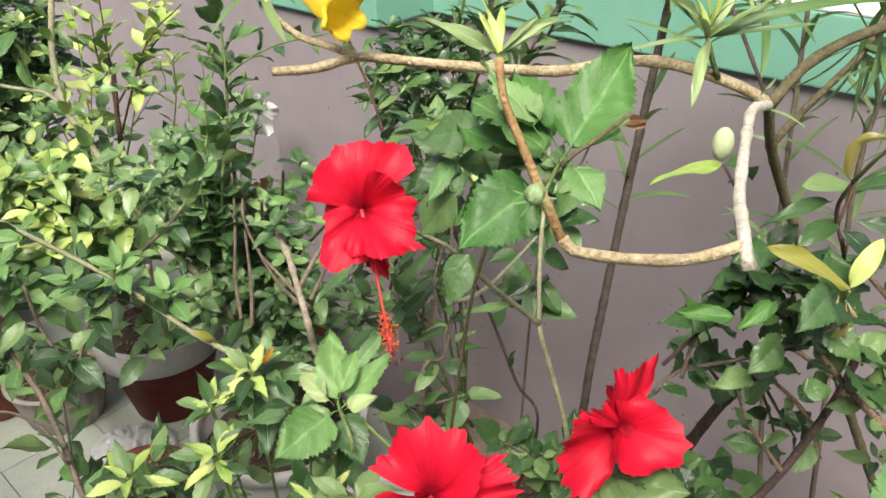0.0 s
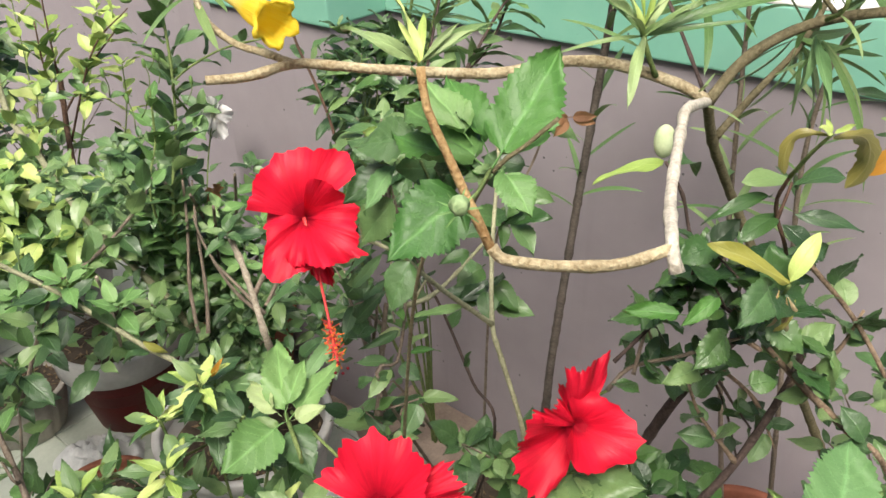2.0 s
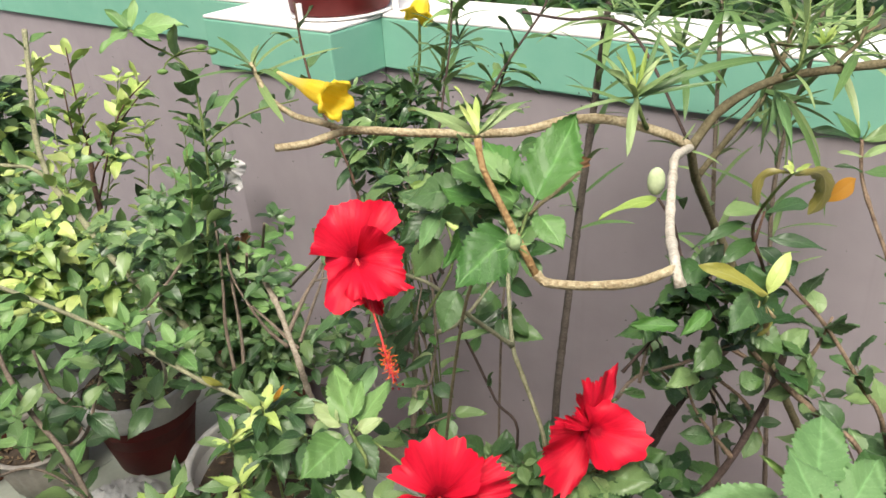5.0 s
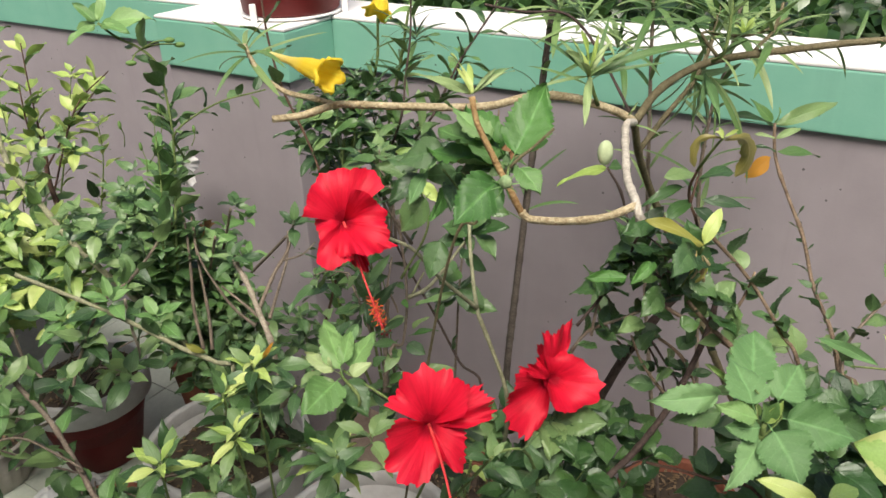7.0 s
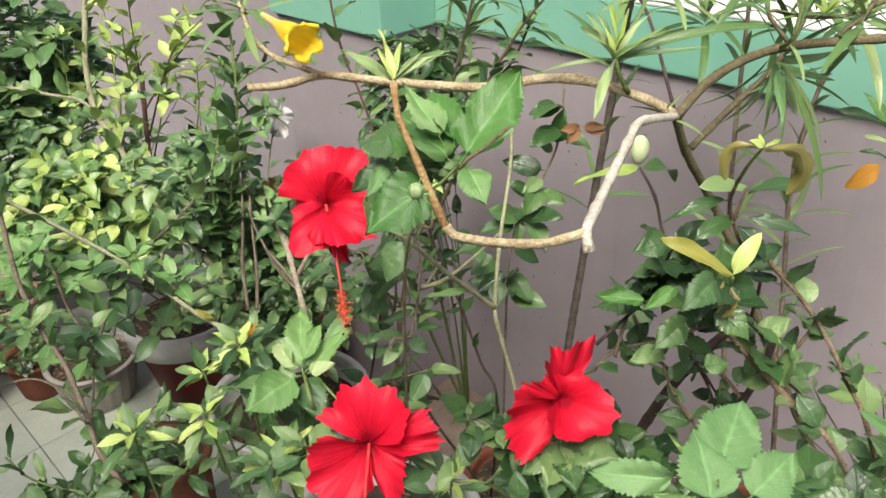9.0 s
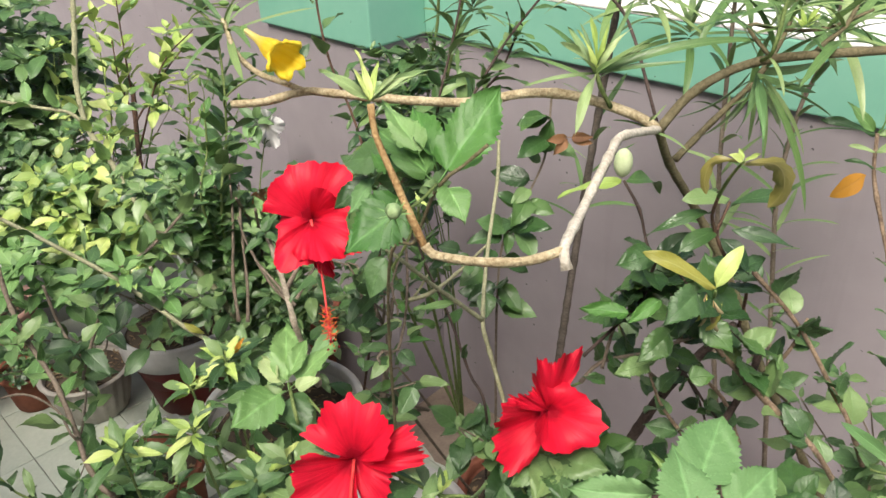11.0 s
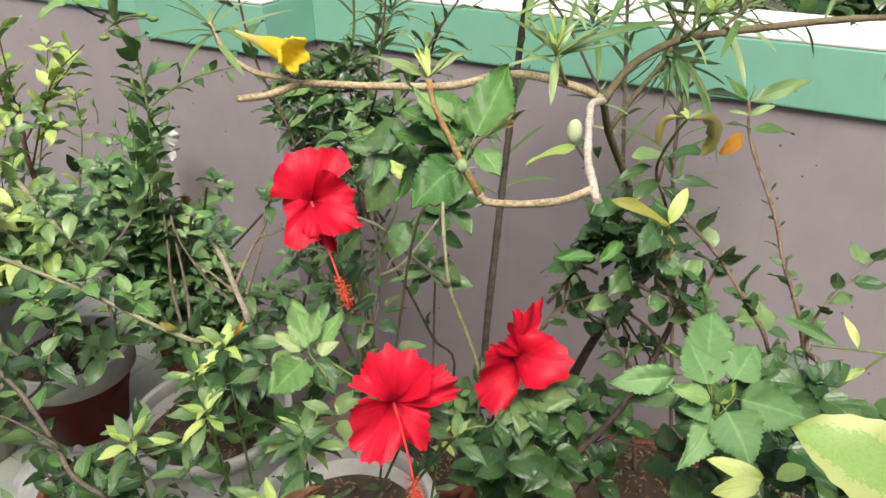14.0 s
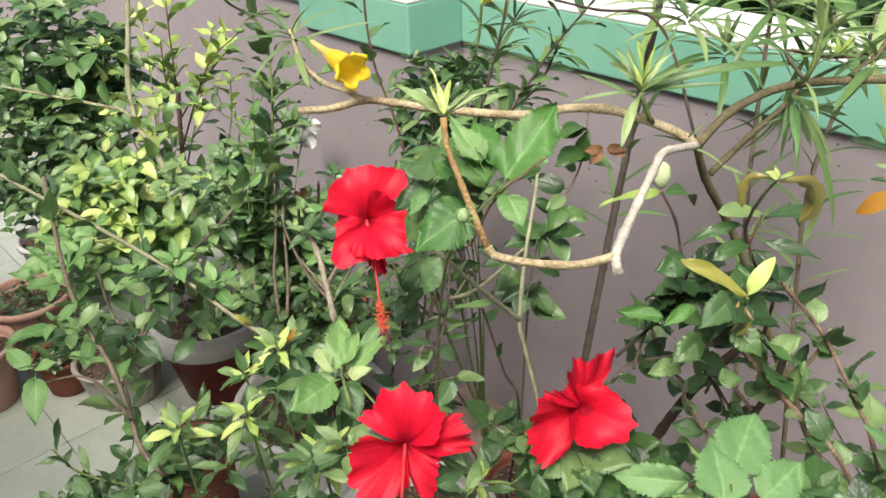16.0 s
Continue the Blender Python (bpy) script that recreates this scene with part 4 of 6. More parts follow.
# ---- a second, denser shrub against the parapet ----
oleander = Plant("oleander", (0.690, 1.170, FL + 0.30), "tall oleander with slim grey stems and dark narrow leaves", "shrub")
slim = Plant("oleander", (0.220, 1.370, FL + 0.28), "oleander with one long bare grey stem", "shrub")
ol1 = slim.stem([(0.220, 1.370, FL + 0.27), (0.266, 1.300, -0.100), (0.277, 1.279, 0.100), (0.319, 1.288, 0.500), (0.362, 1.300, 0.850), (0.375, 1.305, 0.930)], 0.0135, 0.0085, B_SMOKE, "trunk")
ol2 = oleander.stem([(0.670, 1.200, FL + 0.29), (0.562, 1.169, 0.254), (0.541, 1.155, 0.463), (0.526, 1.148, 0.630), (0.528, 1.177, 0.805), (0.533, 1.203, 0.939)], 0.0075, 0.0045, B_GREY)
ol3 = oleander.stem([(0.730, 1.110, FL + 0.29), (0.630, 1.078, 0.354), (0.608, 1.081, 0.575), (0.626, 1.101, 0.714), (0.664, 1.130, 0.795), (0.679, 1.138, 0.895)], 0.0075, 0.0045, B_GREY)
slim.leafy(ol1, 18, (0.08, 0.14), "strap", "narrow", 0.62, 1.0)
for path, n in ((ol2, 26), (ol3, 30)):
    oleander.leafy(path, n, (0.08, 0.14), "strap", "narrow", 0.52, 1.0)
for at in ((0.356, 1.223, 0.907), (0.533, 1.185, 0.908), (0.464, 1.187, 0.831), (0.391, 1.165, 0.891), (0.650, 1.066, 0.863)):
    oleander.rosette(at, (0.05, -0.2, 1.0), 16, (0.08, 0.15), "strap", "narrow", 1.0)
dark = Plant("oleander", (0.03, 1.86, FL), "narrow-leaved oleander in the corner beside the pilaster", "shrub")
for pts in ([(0.03, 1.86, FL - 0.01), (-0.038, 1.538, 0.266), (0.033, 1.436, 0.611), (0.073, 1.431, 0.773), (0.097, 1.441, 0.877)], [(0.05, 1.86, FL - 0.01), (-0.125, 1.559, 0.224), (-0.043, 1.547, 0.548), (0.023, 1.506, 0.733), (0.039, 1.524, 0.853)]):
    path = dark.stem(pts, 0.0065, 0.0040, B_GREEN)
    dark.leafy(path, 26, (0.06, 0.11), "strap", "mid", 0.55, 1.0)
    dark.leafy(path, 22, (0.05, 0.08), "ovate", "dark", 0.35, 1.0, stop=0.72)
for at in ((0.073, 1.425, 0.764), (0.023, 1.494, 0.713), (0.107, 1.414, 0.830)):
    dark.rosette(at, (0.0, -0.2, 1.0), 12, (0.07, 0.11), "strap", "mid", 1.0)
trumpet(dark, (0.059, 1.484, 0.922), (0.031, 1.452, 0.868), 0.026, "yellow trumpet flower at a shoot's tip")

# ---- hibiscus with the large glossy leaves ----
glossy = Plant("hibiscus", (-0.060, 1.000, FL + 0.43), "hibiscus with large glossy toothed leaves and a green bud", "shrub")
glossy.stem([(-0.060, 1.000, FL + 0.42), (0.013, 0.629, 0.665), (0.055, 0.594, 0.775), (0.083, 0.559, 0.850), (0.108, 0.555, 0.873), (0.132, 0.55, 0.896)], 0.0034, 0.0024, B_OLIVE)
FACE = np.array((-0.05, -0.70, 0.70))
HUB, LEFT_HUB, LOW_HUB = (0.083, 0.559, 0.854), (0.030, 0.688, 0.806), (0.018, 0.867, 0.724)
# the whorl of broad leaves round the green bud
for base, tip, half, c, up in (
        ((0.084, 0.559, 0.855), (0.147, 0.621, 0.918), 0.030, "glossy", (-0.25, -0.85, 0.45)),
        ((0.082, 0.576, 0.863), (0.057, 0.657, 0.896), 0.017, "glossy", (0.3, -0.7, 0.6)),
        ((0.080, 0.560, 0.855), (0.016, 0.643, 0.880), 0.026, "fresh", (0.15, -0.55, 0.85)),
        ((0.077, 0.566, 0.845), (0.009, 0.660, 0.846), 0.022, "glossy", (0.1, -0.6, 0.8)),
        ((0.065, 0.517, 0.858), (0.003, 0.486, 0.827), 0.027, "glossy", (-0.35, -0.75, 0.6)),
        ((0.090, 0.558, 0.855), (0.111, 0.520, 0.835), 0.017, "fresh", (0.2, -0.6, 0.8)),
        ((0.079, 0.578, 0.845), (0.037, 0.622, 0.829), 0.013, "mid", (0.0, -0.7, 0.6)),
        ((0.070, 0.575, 0.870), (0.030, 0.640, 0.905), 0.016, "fresh", (0.2, -0.6, 0.8))):
    glossy.leaf_to(base, tip, half, "broad", c, up)
# a second whorl behind it
for base, tip, half, c in (
        ((0.009, 0.693, 0.807), (-0.036, 0.728, 0.815), 0.017, "mid"), ((0.006, 0.692, 0.805), (-0.042, 0.671, 0.775), 0.015, "mid"),
        ((0.011, 0.684, 0.813), (-0.023, 0.646, 0.779), 0.010, "sage"), ((0.054, 0.691, 0.816), (0.014, 0.717, 0.829), 0.017, "mid"),
        ((0.052, 0.683, 0.802), (0.005, 0.688, 0.797), 0.016, "sage"), ((0.034, 0.678, 0.789), (0.005, 0.642, 0.759), 0.013, "glossy"),
        ((0.008, 0.721, 0.816), (-0.026, 0.738, 0.818), 0.008, "lime"), ((0.040, 0.681, 0.795), (0.021, 0.665, 0.763), 0.010, "fresh"),
        ((0.045, 0.690, 0.800), (0.030, 0.640, 0.770), 0.014, "mid"), ((0.050, 0.700, 0.810), (0.062, 0.690, 0.770), 0.012, "dark")):
    glossy.leaf_to(base, tip, half, "broad", c, (0.05, -0.7, 0.7), 0.2)
for tip, half, c in (((-0.039, 0.873, 0.752), 0.016, "mid"), ((0.003, 0.825, 0.695), 0.014, "mid"), ((0.049, 0.828, 0.698), 0.011, "young"),
                     ((0.056, 0.885, 0.753), 0.011, "fresh"), ((0.007, 0.917, 0.757), 0.015, "mid"), ((-0.028, 0.840, 0.700), 0.014, "dark")):
    glossy.leaf_to(LOW_HUB, tip, half, "broad", c, (0.05, -0.65, 0.75), 0.2)
glossy.stem([(0.056, 0.588, 0.782), LEFT_HUB], 0.0028, 0.0020, B_GREEN, "leaf_stalk", 6)
glossy.stem([(-0.021, 0.807, 0.587), (0.026, 0.817, 0.668), (0.018, 0.867, 0.724)], 0.0030, 0.0020, B_GREEN, "leaf_stalk", 6)
glossy.rosette(HUB, (0.1, -0.8, 0.4), 12, (0.010, 0.020), "tiny", "mid", 1.0)
for at, to, size in (((0.034, 0.652, 0.843), (-0.021, 0.675, 0.838), 0.075), ((0.008, 0.667, 0.784), (-0.034, 0.658, 0.739), 0.07), ((0.019, 0.639, 0.734), (0.000, 0.622, 0.707), 0.06)):
    glossy.leaf(at, np.array(to) - np.array(at), FACE, size, "hibiscus", "mid")
bud = part("bud", ball("bud", 0.0064, M_BUD_GREEN, (1, 1, 1.1), 18, 10, 0.16), glossy.root, "round pale green flower bud")
bud.location = np.array((0.053, 0.456, 0.878)) - glossy.foot
for k in range(9):
    a = k * 0.7
    glossy.leaf(np.array((0.053, 0.458, 0.873)), (math.cos(a), -0.25, 0.35 + math.sin(a)), FACE, 0.017, "strap", "fresh", "bract")
glossy.stem([HUB, (0.068, 0.51, 0.858), (0.053, 0.46, 0.871)], 0.0022, 0.0018, B_GREEN, "leaf_stalk", 6)

# ---- hibiscus carrying the red flowers ----
red = Plant("hibiscus", (0.130, 1.330, FL + 0.28), "hibiscus with grey sticks and a big drooping red flower", "shrub")
red.stem([(0.116, 0.897, 0.462), (0.047, 0.854, 0.554), (-0.002, 0.806, 0.637), (-0.046, 0.807, 0.663), (-0.090, 0.809, 0.689)], 0.0052, 0.0030, B_SAGE, nodes=0.03, knobby=0.14)
dark_stem = red.stem([(0.100, 1.320, FL + 0.27), (0.119, 0.889, 0.268), (0.091, 0.939, 0.324), (0.055, 1.010, 0.398), (0.015, 1.054, 0.481), (-0.013, 1.136, 0.539)], 0.0045, 0.0028, B_DARK)
red.stem([(0.110, 1.300, FL + 0.27), (-0.037, 0.862, 0.375), (-0.018, 0.882, 0.417), (-0.007, 0.901, 0.456), (-0.002, 0.917, 0.492), (0.000, 0.934, 0.528), (-0.001, 0.952, 0.566), (-0.003, 0.974, 0.611)], 0.0046, 0.0030, B_GREY, nodes=0.02, knobby=0.14)
for base, tip, half, c in (
        ((0.001, 0.893, 0.482), (0.075, 0.882, 0.500), 0.008, "fresh"), ((-0.003, 0.873, 0.450), (0.026, 0.865, 0.475), 0.007, "mid"),
        ((-0.007, 0.876, 0.436), (0.039, 0.863, 0.453), 0.005, "glossy"), ((-0.013, 0.863, 0.433), (0.011, 0.832, 0.422), 0.013, "mid"),
        ((-0.021, 0.860, 0.428), (-0.057, 0.823, 0.407), 0.011, "mid"), ((-0.020, 0.878, 0.420), (-0.073, 0.864, 0.435), 0.009, "mid"),
        ((-0.005, 0.895, 0.465), (-0.064, 0.864, 0.454), 0.007, "mid"), ((-0.007, 0.902, 0.458), (-0.037, 0.881, 0.463), 0.008, "pale"),
        ((-0.024, 0.853, 0.417), (-0.046, 0.837, 0.430), 0.007, "mid"), ((-0.003, 0.921, 0.508), (-0.018, 0.905, 0.520), 0.007, "mid"),
        ((0.002, 0.934, 0.509), (0.027, 0.937, 0.551), 0.006, "lime"), ((-0.012, 0.909, 0.489), (-0.005, 0.885, 0.487), 0.006, "glossy"),
        ((-0.074, 0.848, 0.504), (-0.026, 0.857, 0.556), 0.010, "mid"), ((-0.065, 0.865, 0.532), (-0.081, 0.826, 0.507), 0.009, "mid"),
        ((-0.074, 0.898, 0.528), (-0.027, 0.904, 0.576), 0.009, "sage"), ((-0.048, 0.924, 0.532), (-0.074, 0.902, 0.534), 0.012, "mid"),
        ((-0.089, 0.810, 0.520), (-0.132, 0.766, 0.487), 0.010, "sage"), ((-0.076, 0.927, 0.518), (-0.056, 0.922, 0.547), 0.012, "dark"),
        ((-0.104, 0.899, 0.529), (-0.085, 0.892, 0.555), 0.011, "mid"), ((-0.072, 0.890, 0.459), (-0.043, 0.880, 0.479), 0.012, "dark"),
        ((-0.139, 0.813, 0.486), (-0.100, 0.811, 0.520), 0.010, "mid"), ((-0.112, 0.891, 0.517), (-0.131, 0.887, 0.548), 0.011, "mid"),
        ((0.010, 0.852, 0.377), (0.061, 0.834, 0.386), 0.011, "mid"), ((0.010, 0.842, 0.381), (-0.013, 0.803, 0.355), 0.017, "mid"),
        ((-0.076, 0.861, 0.393), (-0.051, 0.853, 0.418), 0.009, "mid"), ((-0.084, 0.826, 0.374), (-0.120, 0.820, 0.402), 0.011, "dark"),
        ((-0.051, 0.852, 0.359), (-0.022, 0.846, 0.387), 0.008, "dark")):
    red.leaf_to(base, tip, half, "ovate", c, (0.05, -0.65, 0.75), 0.2)
red.stem([(-0.043, 0.852, 0.358), (-0.015, 0.847, 0.370), (0.010, 0.847, 0.379)], 0.0026, 0.0020, B_GREY, "twig", 6)
red.stem([(-0.002, 0.919, 0.486), (0.028, 0.932, 0.487), (0.058, 0.968, 0.488), (0.096, 1.020, 0.496), (0.130, 1.063, 0.508)], 0.0050, 0.0030, B_SAGE, "twig", 7, knobby=0.14)
red.stem([(0.008, 0.925, 0.486), (0.021, 0.931, 0.505), (0.032, 0.932, 0.525)], 0.0030, 0.0022, B_SAGE, "twig", 6)
red.stem([(-0.030, 0.960, 0.494), (-0.026, 0.939, 0.479), (-0.020, 0.930, 0.465), (-0.019, 0.916, 0.461)], 0.0030, 0.0021, B_GREY, "dead_twig", 6, nodes=0.015, knobby=0.2)
red.stem([(-0.067, 0.929, 0.483), (-0.054, 0.923, 0.473), (-0.052, 0.912, 0.456)], 0.0030, 0.0021, B_GREY, "dead_twig", 6, nodes=0.015, knobby=0.2)
red.stem([(-0.043, 0.952, 0.481), (-0.033, 0.955, 0.487), (-0.016, 0.993, 0.529)], 0.0030, 0.0021, B_GREY, "dead_twig", 6, nodes=0.015, knobby=0.2)
red.stem([(-0.052, 0.893, 0.311), (-0.045, 0.928, 0.367), (-0.039, 0.946, 0.415), (-0.031, 0.963, 0.462)], 0.0075, 0.0052, B_GREY, "dead_twig", 6, nodes=0.015, knobby=0.2)
for base, tip, half, c in (
        ((0.123, 1.074, 0.450), (0.080, 1.041, 0.434), 0.023, "dark"), ((0.121, 1.054, 0.418), (0.125, 1.012, 0.388), 0.018, "dark"),
        ((0.101, 1.033, 0.498), (0.053, 1.009, 0.496), 0.012, "dark"), ((0.092, 1.021, 0.497), (0.093, 0.991, 0.487), 0.012, "mid"),
        ((0.140, 1.074, 0.487), (0.120, 1.048, 0.483), 0.014, "dark"), ((0.082, 1.056, 0.496), (0.043, 1.042, 0.512), 0.015, "mid")):
    red.leaf_to(base, tip, half, "ovate", c, (0.05, -0.65, 0.75), 0.2)
red.leafy(dark_stem, 4, (0.04, 0.06), "ovate", "dark", 0.75, 0.95)
leafy2 = red.stem([(0.130, 1.330, FL + 0.27), (0.144, 1.192, 0.349), (0.188, 1.221, 0.482), (0.235, 1.243, 0.587), (0.248, 1.267, 0.697)], 0.0045, 0.0026, B_GREY)
for k in range(30):
    p = leafy2[int(random.uniform(0.62, 0.99) * (len(leafy2) - 1))]
    d = np.array((random.uniform(-1.0, 1.0), random.uniform(-0.8, 0.1), random.uniform(-0.7, 0.6)))
    up = (random.uniform(-0.5, 0.5), random.uniform(-0.9, -0.2), 0.8)
    red.leaf(p, d, up, random.uniform(0.05, 0.095), "ovate", "dark" if k % 3 else "mid", width=1.15)
for k in range(4):
    red.leaf((0.276, 1.214, 0.636), (random.uniform(-1, 1), -0.4, random.uniform(-1, 0.2)), (0, -1, 0.3), 0.045, "ovate", "rust", "dry_leaf")
hibiscus_flower(red, (-0.101, 0.763, 0.716), (0.003, -0.849, 0.529), (0.054, 0.528, 0.848), (
    (150, 176, (63, 79, 79, 71, 64, 56), (-0.30, -0.30, -0.30)),
    (-84, 54, (56, 55, 61, 73, 74, 74, 86, 75), (0.00, -0.32, 0.10)),
    (168, 278, (57, 62, 76, 71, 44, 40, 40, 42), (0.10, -0.10, -0.15)),
    (16, 128, (38, 43, 47, 51, 62, 57, 68, 71), (0.34, -0.14, 0.02)),
    (119, 200, (86, 69, 66, 62, 53, 53, 54, 47), (0.02, 0.22, 0.06))),
    (-0.066, 0.657, 0.598), 3, frill=0.034, ruffle=0.14)

# ---- the hibiscus behind the two lower flowers ----
trunky = Plant("hibiscus", (0.290, 1.000, FL + 0.41), "hibiscus with a dark trunk, twisted twigs and dark toothed leaves", "shrub")
T0 = (0.290, 1.000, FL + 0.40)
trunky.stem([(0.240, 0.980, FL + 0.40), (0.166, 0.893, 0.079), (0.159, 0.847, 0.246), (0.150, 0.830, 0.338), (0.124, 0.871, 0.432), (0.117, 0.898, 0.462), (0.126, 0.988, 0.528), (0.145, 1.088, 0.612), (0.149, 1.123, 0.671)], 0.0062, 0.0042, B_SAGE, nodes=0.03, knobby=0.14)
tr = trunky.stem([T0, (0.334, 0.978, 0.006), (0.385, 0.990, 0.126), (0.438, 0.984, 0.250), (0.503, 0.970, 0.360), (0.523, 0.948, 0.408)], 0.0170, 0.0105, B_DARK, "trunk")
trunky.stem([T0, (0.292, 0.751, 0.135), (0.369, 0.762, 0.205), (0.441, 0.781, 0.288), (0.502, 0.806, 0.398), (0.516, 0.807, 0.484)], 0.011, 0.007, B_DARK, "trunk")
trunky.stem([T0, (0.322, 0.985, -0.147), (0.320, 0.972, -0.049), (0.300, 0.962, 0.009), (0.270, 0.950, 0.061)], 0.0165, 0.0100, B_OLIVE, "trunk", knobby=0.12)
t1 = trunky.stem([(0.262, 0.812, 0.405), (0.290, 0.812, 0.442), (0.340, 0.775, 0.486), (0.373, 0.761, 0.511), (0.404, 0.740, 0.540)], 0.0042, 0.0030, B_GREY)
trunky.stem([(0.290, 0.798, 0.442), (0.306, 0.813, 0.503), (0.328, 0.801, 0.586)], 0.0036, 0.0028, B_GREY)
t3 = trunky.stem([(0.261, 0.791, 0.470), (0.303, 0.799, 0.513), (0.336, 0.790, 0.566), (0.344, 0.779, 0.617), (0.343, 0.746, 0.665)], 0.0036, 0.0030, B_DARK)
t4 = trunky.stem([(0.404, 0.740, 0.540), (0.401, 0.697, 0.608), (0.388, 0.650, 0.669)], 0.0030, 0.0026, B_GREEN)
t5 = trunky.stem([(0.412, 0.922, 0.289), (0.428, 0.886, 0.365), (0.475, 0.882, 0.299), (0.516, 0.899, 0.235)], 0.0038, 0.0024, B_DARK)
t6 = trunky.stem([(0.426, 0.916, 0.364), (0.474, 0.921, 0.278), (0.509, 0.908, 0.163)], 0.0036, 0.0022, B_DARK)
trunky.leafy(t1, 16, (0.04, 0.065), "hibiscus", "dark", 0.1, 0.95)
trunky.leafy(t3, 12, (0.045, 0.07), "hibiscus", "dark", 0.25, 0.95)
trunky.leafy(t4, 6, (0.05, 0.07), "hibiscus", "dark", 0.0, 1.0)
trunky.leafy(t5, 10, (0.03, 0.05), "hibiscus", "dark", 0.0, 0.95)
trunky.leafy(t6, 8, (0.03, 0.05), "hibiscus", "dark", 0.0, 0.95)
for base, tip, half, c in (
        ((0.330, 0.695, 0.694), (0.279, 0.677, 0.690), 0.017, "dark"), ((0.375, 0.660, 0.668), (0.326, 0.603, 0.656), 0.019, "mid"),
        ((0.312, 0.707, 0.598), (0.245, 0.716, 0.602), 0.012, "glossy"), ((0.343, 0.695, 0.632), (0.297, 0.677, 0.607), 0.010, "glossy"),
        ((0.405, 0.701, 0.654), (0.471, 0.738, 0.651), 0.015, "mid"), ((0.454, 0.724, 0.528), (0.502, 0.741, 0.551), 0.016, "mid"),
        ((0.340, 0.711, 0.520), (0.292, 0.685, 0.522), 0.016, "mid"), ((0.360, 0.701, 0.580), (0.313, 0.661, 0.558), 0.019, "dark"),
        ((0.378, 0.675, 0.614), (0.418, 0.641, 0.589), 0.019, "dark"), ((0.371, 0.662, 0.531), (0.406, 0.667, 0.536), 0.014, "dark"),
        ((0.390, 0.690, 0.640), (0.350, 0.640, 0.620), 0.018, "dark"), ((0.400, 0.700, 0.640), (0.440, 0.690, 0.600), 0.017, "dark")):
    trunky.leaf_to(base, tip, half, "broad", c, (0, -0.6, 0.8), 0.25)
# yellowing shoot with a withered flower
trunky.leaf((0.388, 0.650, 0.670), np.array((0.313, 0.656, 0.726)) - np.array((0.388, 0.650, 0.670)), (0.2, -0.6, 0.8), 0.098, "long", "yellow", width=0.85, label="long yellowing leaf")
trunky.leaf((0.388, 0.651, 0.672), np.array((0.405, 0.652, 0.724)) - np.array((0.388, 0.651, 0.672)), (-0.5, -0.8, 0.2), 0.060, "long", "young", width=1.3)
for k in range(7):
    a = np.array((0.386 + random.uniform(-0.010, 0.012), 0.648 + random.uniform(-0.006, 0.006), 0.666 - 0.003 * k))
    drop, way = random.uniform(0.020, 0.042), random.uniform(-0.014, 0.014)
    curled_leaf(trunky, [a, a + (0.4 * way, -0.006, -0.35 * drop), a + (way, -0.004, -0.75 * drop), a + (1.5 * way, 0.003, -drop)], random.uniform(0.0022, 0.0042), ("straw", "yellow", "straw", "straw")[k % 4], "dry_petal", "withered straw-coloured petal")
# pale bud between two leaves
trunky.stem([(0.344, 0.787, 0.630), (0.337, 0.800, 0.653), (0.326, 0.804, 0.696), (0.305, 0.814, 0.734)], 0.0030, 0.0026, B_DARK, nodes=0.012, knobby=0.16)
trunky.leaf_to((0.303, 0.812, 0.732), (0.222, 0.786, 0.741), 0.008, "long", "young", (0, -0.35, 1), 0.03)
trunky.leaf_to((0.306, 0.812, 0.732), (0.380, 0.881, 0.718), 0.009, "long", "lime", (0, -0.35, 1), 0.03)
pb = part("bud", ball("bud", 0.0125, M_BUD, (1, 0.8, 1.6), 12, 10, 0.03), trunky.root, "pale green oval bud")
pb.location = np.array((0.305, 0.825, 0.754)) - trunky.foot
# dark long leaves in front of the wall
trunky.stem([(0.523, 0.926, 0.423), (0.502, 0.866, 0.535), (0.425, 0.742, 0.657), (0.406, 0.735, 0.697), (0.395, 0.723, 0.728), (0.393, 0.702, 0.763)], 0.0040, 0.0028, B_RED)
for base, tip, half, c in (
        ((0.424, 0.756, 0.731), (0.366, 0.738, 0.748), 0.013, "mid"), ((0.424, 0.752, 0.724), (0.505, 0.787, 0.734), 0.011, "mid"),
        ((0.402, 0.747, 0.719), (0.322, 0.720, 0.721), 0.007, "dark"), ((0.424, 0.738, 0.700), (0.491, 0.715, 0.690), 0.009, "mid"),
        ((0.410, 0.740, 0.700), (0.360, 0.715, 0.690), 0.012, "dark"), ((0.412, 0.735, 0.690), (0.450, 0.700, 0.670), 0.012, "dark")):
    trunky.leaf_to(base, tip, half, "long", c, (0, -0.45, 0.9), 0.1)
trunky.stem([(0.406, 0.735, 0.697), (0.424, 0.754, 0.730)], 0.0028, 0.0022, B_RED, "leaf_stalk", 6)
trunky.stem([(0.393, 0.702, 0.763), (0.394, 0.673, 0.801), (0.400, 0.656, 0.826)], 0.0030, 0.0022, B_GREEN)
spray(trunky, (0.400, 0.656, 0.826), ((0.410, 0.641, 0.838), (0.394, 0.663, 0.838), (0.379, 0.643, 0.838)), "young", "ovate", width=0.8)
curled_leaf(trunky, [(0.400, 0.654, 0.823), (0.424, 0.660, 0.822), (0.446, 0.674, 0.808), (0.457, 0.684, 0.784), (0.456, 0.692, 0.764), (0.448, 0.696, 0.750)], 0.0135, "withering")
